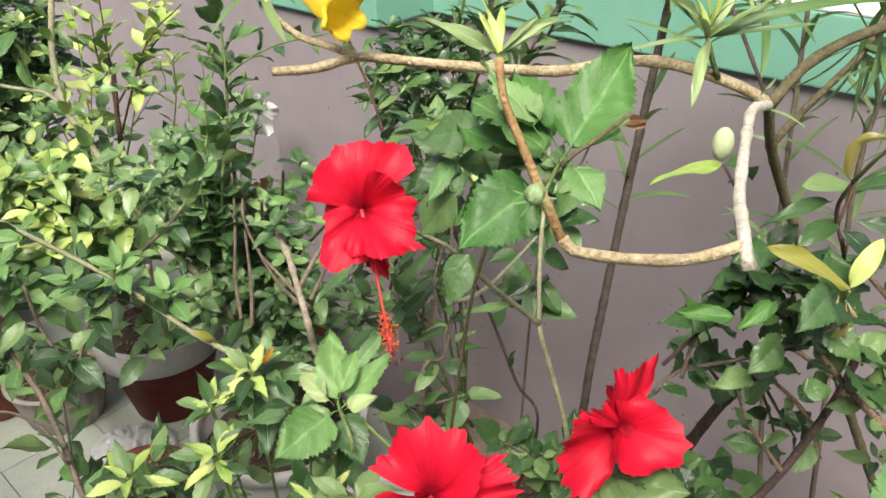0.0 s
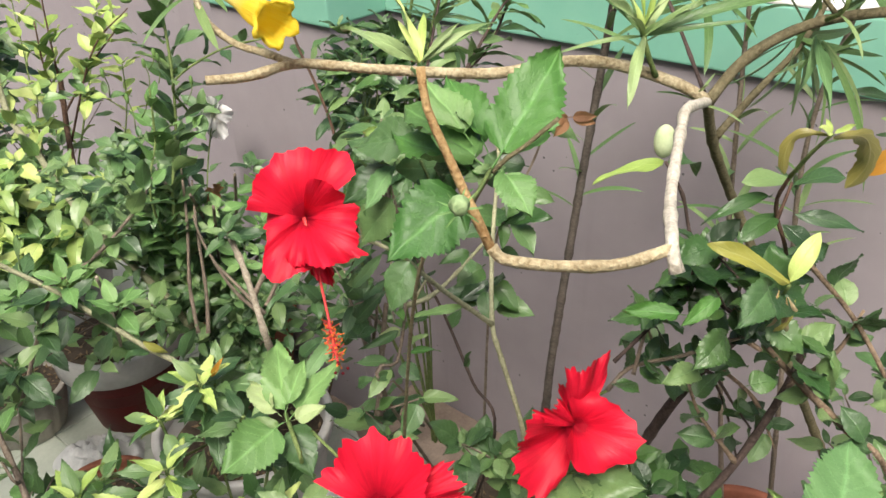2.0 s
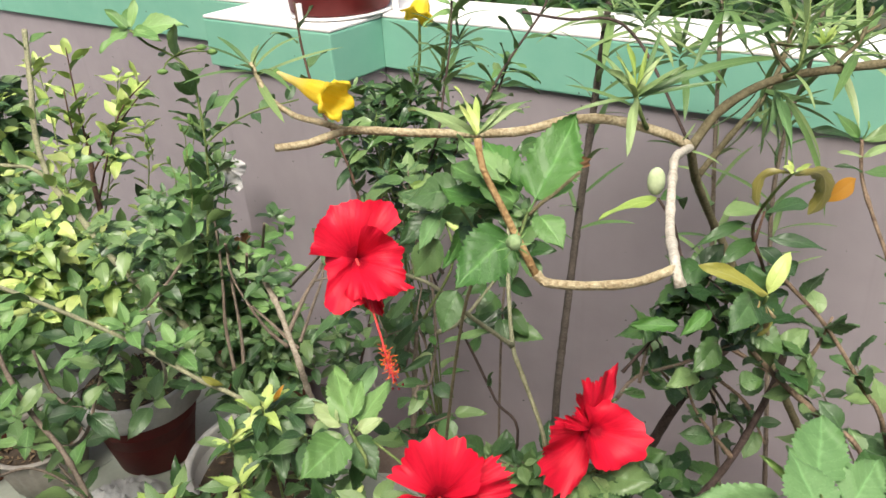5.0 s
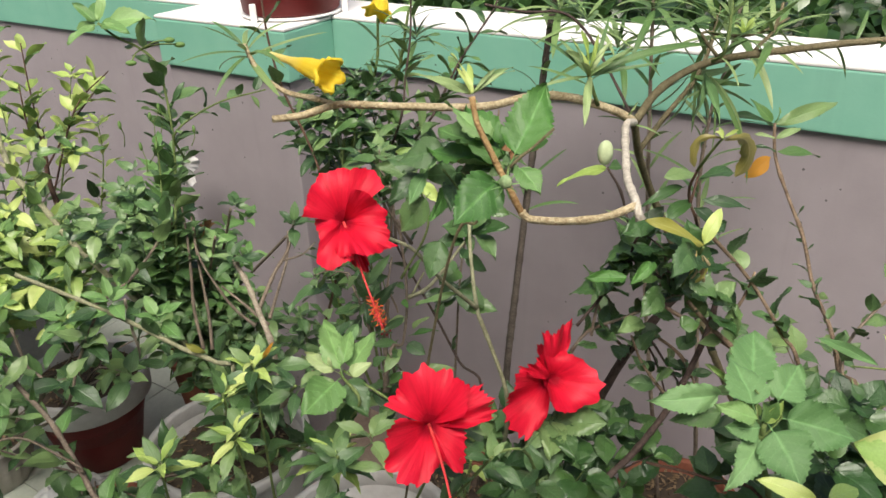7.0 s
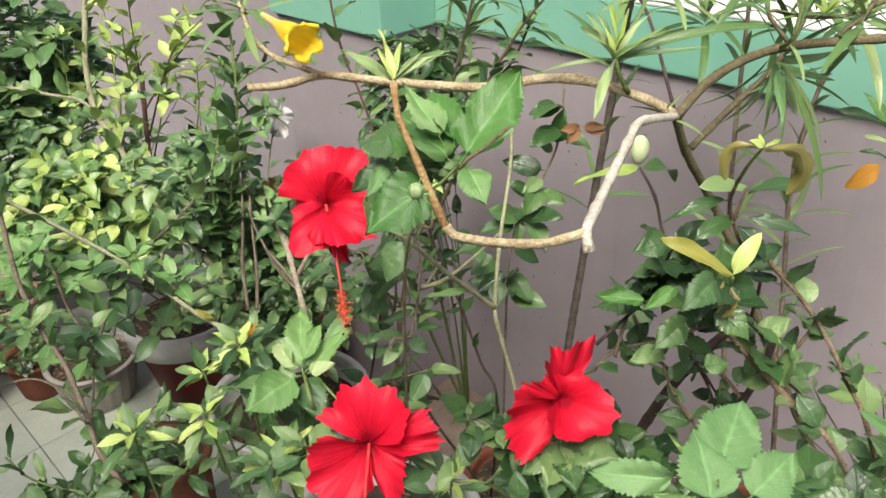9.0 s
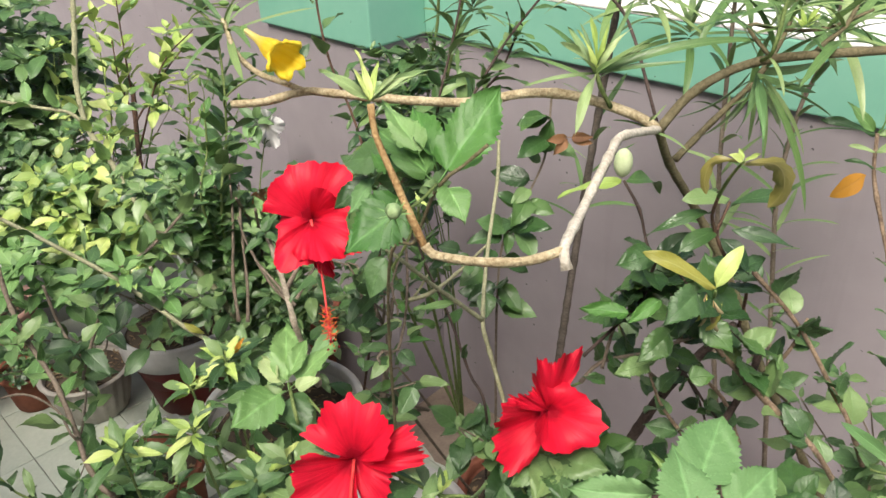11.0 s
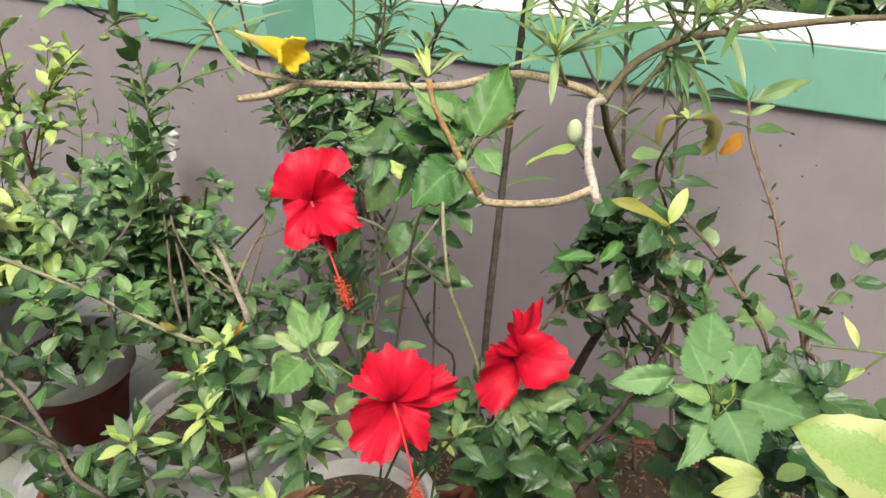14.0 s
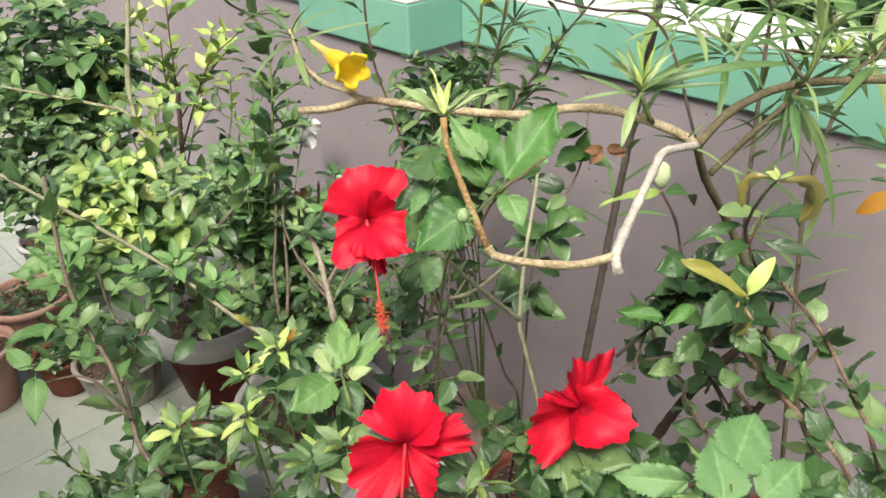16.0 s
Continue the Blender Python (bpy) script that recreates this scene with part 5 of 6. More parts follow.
curled_leaf(trunky, [(0.398, 0.655, 0.825), (0.377, 0.658, 0.828), (0.367, 0.664, 0.819), (0.364, 0.664, 0.801), (0.368, 0.665, 0.784)], 0.0070, "withering")
for pts in ([(0.394, 0.816, 0.461), (0.414, 0.812, 0.523), (0.414, 0.810, 0.589)], [(0.490, 0.934, 0.387), (0.534, 0.877, 0.371), (0.588, 0.840, 0.335)], [(0.422, 0.928, 0.296), (0.361, 0.891, 0.383), (0.326, 0.873, 0.462)], [(0.449, 0.912, 0.355), (0.495, 0.867, 0.323), (0.521, 0.832, 0.260)], [(0.441, 0.781, 0.288), (0.380, 0.780, 0.380), (0.356, 0.785, 0.440)], [(0.502, 0.806, 0.398), (0.534, 0.771, 0.480), (0.554, 0.770, 0.544)]):
    twig = trunky.stem(pts, 0.0046, 0.0026, B_BROWN, "twig", 7, nodes=0.012, knobby=0.22)
    trunky.leafy(twig, 6, (0.04, 0.065), "hibiscus", "mid", 0.3, 0.95)
# the two lower flowers
hibiscus_flower(trunky, (0.212, 0.752, 0.397), (0.003, -0.849, 0.529), (0.054, 0.528, 0.848), (
    (195, 296, (62, 99, 101, 101, 95, 84, 76, 71, 69, 67), (-0.05, -0.25, 0.20)),
    (-30, 34, (57, 68, 79, 80, 78, 78, 86, 94, 104, 81), (0.05, 0.20, -0.10)),
    (-22, 254, (43, 46, 54, 62, 80, 68, 56, 41, 30, 26), (0.22, -0.22, 0.40)),
    (282, 330, (50, 54, 56, 48, 43, 45), (0.45, 0.05, 0.30))), None, 8, frill=0.085, ruffle=0.19)
trunky.stem([(0.262, 0.812, 0.405), (0.236, 0.800, 0.400), (0.220, 0.790, 0.388)], 0.0026, 0.0026, B_GREEN)
hibiscus_flower(trunky, (-0.025, 0.508, 0.540), (0.061, -0.863, 0.502), (0.028, 0.504, 0.863), (
    (78, 172, (42, 43, 44, 46, 51, 58, 68, 58, 26), (-0.25, -0.30, -0.20)),
    (44, 97, (42, 64, 80, 78, 79, 79, 80, 75, 42), (0.00, -0.25, 0.10)),
    (-60, 73, (64, 63, 70, 74, 73, 69, 70, 49, 38), (0.05, -0.30, 0.18)),
    (164, 298, (36, 49, 67, 71, 75, 65, 61, 61, 40), (0.30, -0.12, 0.34))),
    (-0.019, 0.385, 0.482), 5, frill=0.075, ruffle=0.13, over=0.010)
fc_stem = trunky.stem([T0, (0.131, 0.594, 0.375), (0.063, 0.557, 0.443), (0.014, 0.535, 0.501), (-0.019, 0.525, 0.523)], 0.0045, 0.0026, B_GREEN)
trunky.leafy(fc_stem, 10, (0.05, 0.075), "hibiscus", "mid", 0.35, 0.95)
lowb = trunky.stem([T0, (0.188, 0.754, 0.202), (0.169, 0.758, 0.282), (0.221, 0.773, 0.302), (0.275, 0.798, 0.303)], 0.0045, 0.0026, B_GREEN)
trunky.leafy(lowb, 12, (0.06, 0.09), "hibiscus", "mid", 0.3, 1.0)
for to, s in (((0.315, 0.690, 0.330), 0.10), ((0.117, 0.640, 0.320), 0.09), ((0.235, 0.640, 0.295), 0.09), ((0.101, 0.769, 0.316), 0.07), ((0.169, 0.618, 0.305), 0.09), ((0.310, 0.800, 0.300), 0.07), ((0.190, 0.660, 0.250), 0.10)):
    trunky.leaf((0.215, 0.765, 0.305), np.array(to) - np.array((0.215, 0.765, 0.305)), (0, -0.6, 0.8), s, "broad", "mid", width=0.9)

# low bushes in the dark green, which carries the shade under the flowers
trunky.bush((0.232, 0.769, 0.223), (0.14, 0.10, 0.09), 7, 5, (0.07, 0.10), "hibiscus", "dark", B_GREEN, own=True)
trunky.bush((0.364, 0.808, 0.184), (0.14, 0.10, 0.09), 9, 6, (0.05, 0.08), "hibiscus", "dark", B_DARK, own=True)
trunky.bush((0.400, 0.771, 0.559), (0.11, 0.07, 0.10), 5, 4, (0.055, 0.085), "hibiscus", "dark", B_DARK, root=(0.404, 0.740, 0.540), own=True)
red.bush((-0.105, 0.991, 0.475), (0.06, 0.06, 0.09), 4, 6, (0.05, 0.075), "ovate", "mid", B_GREY, root=(-0.040, 0.960, 0.400), own=True)
red.bush((-0.050, 1.038, 0.639), (0.07, 0.06, 0.09), 7, 6, (0.05, 0.075), "ovate", "mid", B_GREY, root=(-0.010, 1.000, 0.560), own=True)
red.bush((-0.017, 0.945, 0.285), (0.06, 0.07, 0.06), 3, 6, (0.045, 0.07), "ovate", "mid", B_GREY, root=(0.010, 0.980, 0.200), own=True)
red.bush((0.119, 0.918, 0.220), (0.08, 0.06, 0.05), 5, 6, (0.05, 0.075), "hibiscus", "mid", B_GREY, root=(0.120, 0.960, 0.120), own=True)
dark.bush((-0.059, 1.479, 0.647), (0.09, 0.05, 0.13), 14, 6, (0.05, 0.08), "ovate", "mid", B_GREEN, root=(-0.075, 1.446, 0.480), stem_r=0.003)
for pts in ([(0.020, 1.480, 0.500), (0.086, 1.230, 0.682), (0.121, 1.225, 0.740), (0.172, 1.267, 0.806), (0.249, 1.318, 0.885), (0.269, 1.340, 0.921)],
            [(0.010, 1.500, 0.480), (0.042, 1.249, 0.693), (0.063, 1.293, 0.768), (0.083, 1.336, 0.842), (0.093, 1.374, 0.907)],
            [(0.030, 1.500, 0.500), (0.070, 1.330, 0.640), (0.150, 1.320, 0.720), (0.190, 1.330, 0.800)]):
    path = dark.stem(pts, 0.0042, 0.0028, B_DARK, "twig", 7, nodes=0.02)
    dark.leafy(path, 15, (0.055, 0.085), "long", "mid", 0.40, 0.95, lift=0.3)
    dark.rosette(pts[-1], (0.05, -0.2, 1.0), 6, (0.03, 0.07), "long", "fresh", 0.9)
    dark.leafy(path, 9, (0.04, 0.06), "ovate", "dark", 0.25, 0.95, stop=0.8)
# inner foliage in the dark green, with the corner's shade in its colour
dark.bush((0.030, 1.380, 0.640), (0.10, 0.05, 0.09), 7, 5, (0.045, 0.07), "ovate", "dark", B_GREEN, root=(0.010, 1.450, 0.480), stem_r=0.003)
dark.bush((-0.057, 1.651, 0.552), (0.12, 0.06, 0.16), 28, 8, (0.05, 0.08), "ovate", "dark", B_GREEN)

# ---- stems at the parapet, right ----
slender = Plant("hibiscus", (0.980, 0.960, FL + 0.30), "slender hibiscus shoots with small leaves before the wall", "shrub")
s1 = slender.stem([(0.980, 0.960, FL + 0.29), (0.642, 0.714, 0.340), (0.592, 0.731, 0.447), (0.543, 0.767, 0.534), (0.478, 0.785, 0.610)], 0.0062, 0.0040, B_BROWN, nodes=0.013, knobby=0.2)
s2 = slender.stem([(0.970, 0.950, FL + 0.29), (0.594, 0.677, 0.334), (0.533, 0.714, 0.407), (0.480, 0.740, 0.459), (0.430, 0.749, 0.517)], 0.0072, 0.0046, B_BROWN, nodes=0.013, knobby=0.2)
s3 = slender.stem([(0.770, 0.800, FL + 0.37), (0.607, 0.549, 0.401), (0.622, 0.616, 0.444), (0.629, 0.663, 0.488), (0.716, 0.835, 0.460), (0.719, 0.891, 0.529), (0.725, 0.967, 0.581), (0.728, 1.027, 0.633), (0.731, 1.052, 0.692)], 0.0066, 0.0042, B_BROWN, nodes=0.012, knobby=0.2)
s4 = slender.stem([(0.615, 0.587, 0.409), (0.624, 0.618, 0.473), (0.652, 0.622, 0.529), (0.737, 0.637, 0.591)], 0.0036, 0.0026, B_GREY)
for path, n in ((s1, 40), (s2, 38), (s4, 8)):
    slender.leafy(path, n, (0.04, 0.072), "hibiscus", "mid", 0.2, 0.95)
slender.leafy(s3, 40, (0.014, 0.034), "ovate", "mid", 0.30, 0.95, stop=0.88)
slender.leafy(s3, 9, (0.03, 0.05), "hibiscus", "mid", 0.30, 0.95, stop=0.75)
SHOOT = (0.731, 1.052, 0.688)
spray(slender, SHOOT, ((0.686, 1.071, 0.735), (0.749, 1.058, 0.717)), "fresh", "ovate", up=(0.3, -0.9, 0.3), width=0.62)
spray(slender, SHOOT, ((0.847, 1.049, 0.710), (0.663, 1.059, 0.711)), "mid", "long", width=0.75)
spray(slender, (0.725, 1.032, 0.669), ((0.779, 1.037, 0.682), (0.693, 1.038, 0.677)), "pale", "long", width=0.8)
spray(slender, (0.723, 1.020, 0.647), ((0.799, 1.009, 0.635), (0.691, 1.030, 0.662)), "dark", "long", width=0.8)
slender.leaf((0.711, 1.016, 0.639), np.array((0.652, 1.000, 0.604)) - np.array((0.711, 1.016, 0.639)), (0.2, -1, 0.3), 0.064, "long", "orange", "withered_leaf", 1.9, "withered orange leaf")
slender.bush((0.646, 0.796, 0.305), (0.14, 0.12, 0.14), 8, 7, (0.035, 0.06), "ovate", "mid", B_GREY, own=True)
slender.finish()

# ---- sage-green leaves near the camera ----
sage = Plant("hibiscus", (0.720, 0.760, FL + 0.38), "hibiscus with soft grey-green toothed leaves", "shrub")
hub = np.array((0.293, 0.322, 0.638))
sage.stem([(0.720, 0.760, FL + 0.37), (0.335, 0.340, 0.490), (0.305, 0.332, 0.580), tuple(hub)], 0.0055, 0.0040, B_GREEN)
low_twig = sage.stem([(0.720, 0.760, FL + 0.37), (0.350, 0.361, 0.463), (0.307, 0.426, 0.465), (0.244, 0.470, 0.465)], 0.0040, 0.0026, B_RED)
UP = np.array((-0.05, -0.75, 0.65))
for base, tip, half, c in (
        ((0.302, 0.367, 0.649), (0.334, 0.427, 0.681), 0.031, "sage"), ((0.294, 0.339, 0.639), (0.290, 0.394, 0.673), 0.028, "sage"),
        ((0.326, 0.353, 0.632), (0.374, 0.393, 0.653), 0.023, "sage"), ((0.315, 0.333, 0.634), (0.389, 0.302, 0.622), 0.026, "sage"),
        ((0.278, 0.368, 0.645), (0.194, 0.378, 0.638), 0.017, "sage"), ((0.288, 0.320, 0.644), (0.242, 0.327, 0.665), 0.012, "fresh"),
        ((0.294, 0.323, 0.632), (0.253, 0.321, 0.638), 0.015, "sage"), ((0.300, 0.323, 0.634), (0.308, 0.261, 0.610), 0.029, "sage"),
        ((0.298, 0.327, 0.619), (0.239, 0.278, 0.599), 0.017, "sage"), ((0.286, 0.374, 0.616), (0.222, 0.379, 0.609), 0.015, "mid"),
        ((0.385, 0.362, 0.604), (0.450, 0.336, 0.576), 0.017, "mid"), ((0.319, 0.361, 0.603), (0.272, 0.401, 0.659), 0.009, "lime")):
    sage.leaf_to(base, tip, half, "broad", c, UP, 0.16)
for tip in ((0.310, 0.395, 0.690), (0.345, 0.340, 0.660), (0.270, 0.350, 0.655)):
    sage.stem([tuple(hub - (0, 0, 0.02)), tuple(0.5 * (hub + np.array(tip)) - (0, 0, 0.015)), tuple(hub + 0.35 * (np.array(tip) - hub))], 0.0018, 0.0014, B_GREEN, "leaf_stalk", 5)
for k in range(3):
    sage.leaf(hub, (random.uniform(-0.4, 0.4), -0.3, 1.0), UP, 0.035, "ovate", "lime")
sage.leafy(low_twig, 14, (0.045, 0.07), "hibiscus", "mid", 0.1, 0.95)
# lower foliage coloured darker than the whorl to stand for its shade
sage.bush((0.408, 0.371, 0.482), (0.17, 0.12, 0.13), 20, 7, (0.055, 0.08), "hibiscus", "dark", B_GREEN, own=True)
# low yellow-green leaves, a grassy blade and a pointed yellow bud beside the whorl
for base, tip, half, kind, c in (
        ((0.298, 0.233, 0.617), (0.251, 0.252, 0.636), 0.009, "long", "young"), ((0.291, 0.226, 0.623), (0.245, 0.221, 0.621), 0.010, "long", "young"),
        ((0.310, 0.232, 0.617), (0.348, 0.240, 0.621), 0.009, "long", "lime"), ((0.541, 0.426, 0.593), (0.535, 0.449, 0.631), 0.005, "long", "young"),
        ((0.531, 0.446, 0.584), (0.487, 0.520, 0.599), 0.007, "long", "sage"), ((0.528, 0.392, 0.590), (0.481, 0.392, 0.577), 0.006, "long", "lime")):
    sage.leaf_to(base, tip, half, kind, c, (-0.2, -0.6, 0.75))
sage.stem([(0.470, 0.520, 0.350), (0.560, 0.425, 0.560), (0.576, 0.417, 0.586)], 0.0030, 0.0022, B_GREEN)
sage.stem([(0.576, 0.417, 0.586), (0.541, 0.428, 0.590), (0.495, 0.453, 0.587)], 0.0026, 0.0016, B_GREEN)
sage.leaf_to((0.362, 0.101, 0.708), (0.258, 0.159, 0.76), 0.034, "round", "edged", (-0.35, -0.55, 0.75), 0.02, label="large green leaf with a broad yellow edge")
sage.stem([(0.400, 0.330, 0.420), (0.370, 0.180, 0.640), (0.364, 0.101, 0.706)], 0.0040, 0.0026, B_GREEN)
sage.finish()

# ---- spear-leaved plants in front ----
def spear_plant(foot, tops, label):
    p = Plant("potted_shrub", foot, label, "shrub")
    for at, n, s in tops:
        path = p.stem([foot, 0.5 * (np.array(foot) + np.array(at)) + np.random.normal(0, 0.02, 3), at], 0.0042, 0.0028, B_GREEN, step=0.02)
        # leaves below the tip are coloured darker to stand for shade
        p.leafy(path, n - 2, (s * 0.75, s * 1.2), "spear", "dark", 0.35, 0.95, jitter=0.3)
        p.rosette(at, (0.0, -0.25, 1.0), n - 2, (s * 0.55, s * 1.25), "spear", "mid", 1.0)
    return p


spear_plant((-0.430, 1.520, FL + 0.36), (((-0.248, 0.807, 0.458), 9, 0.085), ((-0.196, 0.727, 0.471), 8, 0.07), ((-0.101, 0.530, 0.524), 8, 0.07), ((-0.144, 0.525, 0.500), 8, 0.06)), "shrub with pale-tipped spear-shaped leaves in the white pot")
spear_plant((-0.520, 1.560, FL + 0.36), (((-0.410, 0.769, 0.341), 7, 0.075), ((-0.333, 0.685, 0.328), 7, 0.06)), "low shrub with green spear-shaped leaves")
spear_plant((-0.150, 0.960, FL + 0.43), (((-0.167, 0.380, 0.515), 8, 0.07), ((0.014, 0.556, 0.507), 5, 0.055), ((0.048, 0.499, 0.486), 6, 0.055)), "young shrub with spear-shaped leaves in a white pot")
young = Plant("potted_shrub", (-0.380, 1.480, FL + 0.36), "slim shoots with pale yellow-green young leaf tips", "shrub")
for at, s, n in (((-0.403, 0.694, 0.389), 0.062, 6), ((-0.289, 0.694, 0.428), 0.055, 6), ((-0.150, 0.581, 0.455), 0.062, 7), ((-0.179, 0.392, 0.518), 0.064, 7), ((-0.261, 0.787, 0.479), 0.066, 6), ((-0.306, 0.753, 0.456), 0.050, 5), ((0.054, 0.665, 0.331), 0.045, 5)):
    at = np.array(at)
    low = np.array((0.75 * at[0] - 0.075, 0.75 * at[1] + 0.32, FL + 0.40))
    path = young.stem([low, 0.5 * (low + at) + np.random.normal(0, 0.01, 3), at], 0.0040, 0.0026, B_GREEN, step=0.02)
    young.leafy(path, 7, (s * 0.9, s * 1.3), "spear", "mid", 0.45, 0.95, jitter=0.25)
    young.rosette(at - (0, 0, 0.006), (0.0, -0.25, 1.0), 5, (s * 0.9, s * 1.35), "spear", "mid", 1.05)
    young.rosette(at, (0.0, -0.30, 1.0), n, (s * 0.6, s * 1.1), "spear", "young", 0.95)
spray(young, (-0.179, 0.392, 0.518), ((-0.139, 0.378, 0.548), (-0.132, 0.386, 0.544)), "rust", width=0.7)
spray(young, (-0.245, 0.790, 0.483), ((-0.228, 0.782, 0.508),), "orange", width=0.7)
broad = Plant("hibiscus", (-0.360, 1.500, FL + 0.36), "young hibiscus with broad light green leaves", "shrub")
bs = broad.stem([(-0.360, 1.500, FL + 0.35), (-0.124, 0.665, 0.444), (-0.129, 0.657, 0.536)], 0.0042, 0.0030, B_GREEN)
for base, tip, half, c in (
        ((-0.126, 0.645, 0.537), (-0.147, 0.736, 0.574), 0.022, "fresh"), ((-0.122, 0.646, 0.538), (-0.074, 0.714, 0.554), 0.019, "fresh"),
        ((-0.131, 0.643, 0.534), (-0.182, 0.583, 0.530), 0.028, "fresh"), ((-0.132, 0.647, 0.541), (-0.178, 0.705, 0.542), 0.012, "pale"),
        ((-0.120, 0.644, 0.536), (-0.086, 0.651, 0.547), 0.010, "pale"), ((-0.125, 0.650, 0.530), (-0.100, 0.600, 0.500), 0.020, "mid"),
        ((-0.130, 0.655, 0.525), (-0.190, 0.650, 0.490), 0.020, "mid"), ((-0.126, 0.648, 0.545), (-0.110, 0.700, 0.575), 0.012, "fresh")):
    broad.leaf_to(base, tip, half, "broad", c, (0.05, -0.6, 0.8))
broad.stem([(-0.124, 0.664, 0.531), (-0.076, 0.611, 0.520), (-0.039, 0.582, 0.501)], 0.0026, 0.0022, B_GREEN)
broad.leafy(bs, 8, (0.05, 0.07), "ovate", "mid", 0.1, 0.95)

# ---- left: bushes by the parapet and round the maroon pot ----
dense = Plant("hibiscus", (-0.600, 2.120, FL + 0.32), "dense dark green bush with small pointed leaves", "shrub")
dense.bush((-0.482, 1.522, 0.312), (0.19, 0.14, 0.20), 34, 10, (0.036, 0.062), "ovate", "mid", B_GREY, stem_r=0.005)
dense.bush((-0.470, 1.498, 0.339), (0.18, 0.14, 0.20), 28, 9, (0.036, 0.062), "ovate", "fresh", B_GREY, stem_r=0.004)
dense.bush((-0.412, 1.416, 0.155), (0.15, 0.12, 0.15), 44, 9, (0.038, 0.062), "ovate", "mid", B_GREY)
dense.bush((-0.311, 1.430, 0.112), (0.15, 0.10, 0.18), 30, 8, (0.038, 0.062), "ovate", "mid", B_GREY)
dense.bush((-0.551, 1.400, 0.446), (0.14, 0.10, 0.12), 28, 9, (0.042, 0.066), "ovate", "mid", B_GREY)
dense.stem([(-0.540, 2.100, FL + 0.31), (-0.280, 1.316, -0.003), (-0.260, 1.159, 0.253), (-0.278, 1.190, 0.325), (-0.298, 1.228, 0.383), (-0.318, 1.262, 0.415), (-0.326, 1.285, 0.441)], 0.0160, 0.0070, B_STUMP, knobby=0.16)
dense.stem([(-0.280, 1.200, 0.335), (-0.242, 1.243, 0.391), (-0.207, 1.261, 0.437), (-0.189, 1.285, 0.490)], 0.0066, 0.0032, B_GREY, knobby=0.14)
dense.rosette((-0.322, 1.250, 0.440), (0.1, -0.4, 0.9), 7, (0.04, 0.065), "ovate", "mid", 1.0)
dense.rosette((-0.190, 1.275, 0.490), (0.1, -0.4, 0.9), 6, (0.04, 0.06), "ovate", "mid", 1.0)
dense.stem([(-0.222, 1.252, 0.415), (-0.180, 1.250, 0.425), (-0.150, 1.262, 0.445)], 0.0034, 0.0020, B_GREY, "twig", 6)
for top in ((-0.407, 1.367, 0.459), (-0.327, 1.405, 0.479), (-0.213, 1.359, 0.419), (-0.452, 1.377, 0.482), (-0.361, 1.341, 0.444)):
    foot = np.array((-0.58, 2.14, FL + 0.31)) + np.random.normal(0, 0.02, 3) * (1, 1, 0)
    top = np.array(top)
    dense.stem([foot, 0.6 * foot + 0.4 * top + np.random.normal(0, 0.02, 3), top], 0.0060, 0.0042, B_GREY, sides=7)
dense.stem([(-0.264, 1.186, 0.303), (-0.308, 1.222, 0.336), (-0.355, 1.265, 0.364)], 0.0055, 0.003, B_GREY)
dense.stem([(-0.260, 1.193, 0.315), (-0.238, 1.288, 0.336), (-0.218, 1.366, 0.361), (-0.209, 1.381, 0.422)], 0.0050, 0.0030, B_GREY)
dense.stem([(-0.417, 1.265, 0.212), (-0.428, 1.311, 0.291), (-0.427, 1.352, 0.360), (-0.428, 1.392, 0.429), (-0.432, 1.421, 0.478), (-0.434, 1.444, 0.518)], 0.0056, 0.0028, B_GREY, knobby=0.14)
dense.stem([(-0.400, 1.272, 0.205), (-0.400, 1.313, 0.274), (-0.410, 1.366, 0.363), (-0.414, 1.395, 0.413), (-0.416, 1.424, 0.463)], 0.0056, 0.0028, B_GREY, knobby=0.14)
dense.stem([(-0.299, 1.270, 0.254), (-0.336, 1.288, 0.286), (-0.366, 1.311, 0.327), (-0.396, 1.340, 0.378), (-0.409, 1.363, 0.417)], 0.0056, 0.0028, B_GREY, knobby=0.14)
up1 = dense.stem([(-0.600, 2.120, FL + 0.31), (-0.470, 1.426, 0.303), (-0.437, 1.473, 0.572), (-0.434, 1.507, 0.677), (-0.446, 1.546, 0.769), (-0.476, 1.560, 0.807), (-0.523, 1.563, 0.836), (-0.557, 1.583, 0.863)], 0.0060, 0.0035, B_GREEN)
dense.leafy(up1, 22, (0.055, 0.09), "ovate", "mid", 0.62, 0.95, stop=0.97)
dense.leafy(up1, 46, (0.06, 0.10), "ovate", "mid", 0.35, 1.0, stop=0.9, lift=0.05, jitter=0.5)
spray(dense, (-0.557, 1.582, 0.861), ((-0.605, 1.594, 0.908), (-0.537, 1.608, 0.919), (-0.438, 1.548, 0.873), (-0.623, 1.557, 0.830), (-0.569, 1.637, 0.905), (-0.491, 1.524, 0.849), (-0.616, 1.605, 0.847)), "fresh", "ovate", width=0.9)
for to in ((-0.408, 1.521, 0.830), (-0.493, 1.514, 0.789), (-0.390, 1.531, 0.817)):
    dense.stem([(-0.476, 1.560, 0.807), 0.5 * (np.array((-0.476, 1.560, 0.807)) + np.array(to)) + (0, 0, 0.006), to], 0.0030, 0.0022, B_GREEN, "bud_stalk", 5)
    tip_bud = part("bud", ball("bud", 0.0062, M_CALYX, (1.9, 1, 1), 8, 6, 0.08), dense.root)
    tip_bud.location = np.array(to) - dense.foot
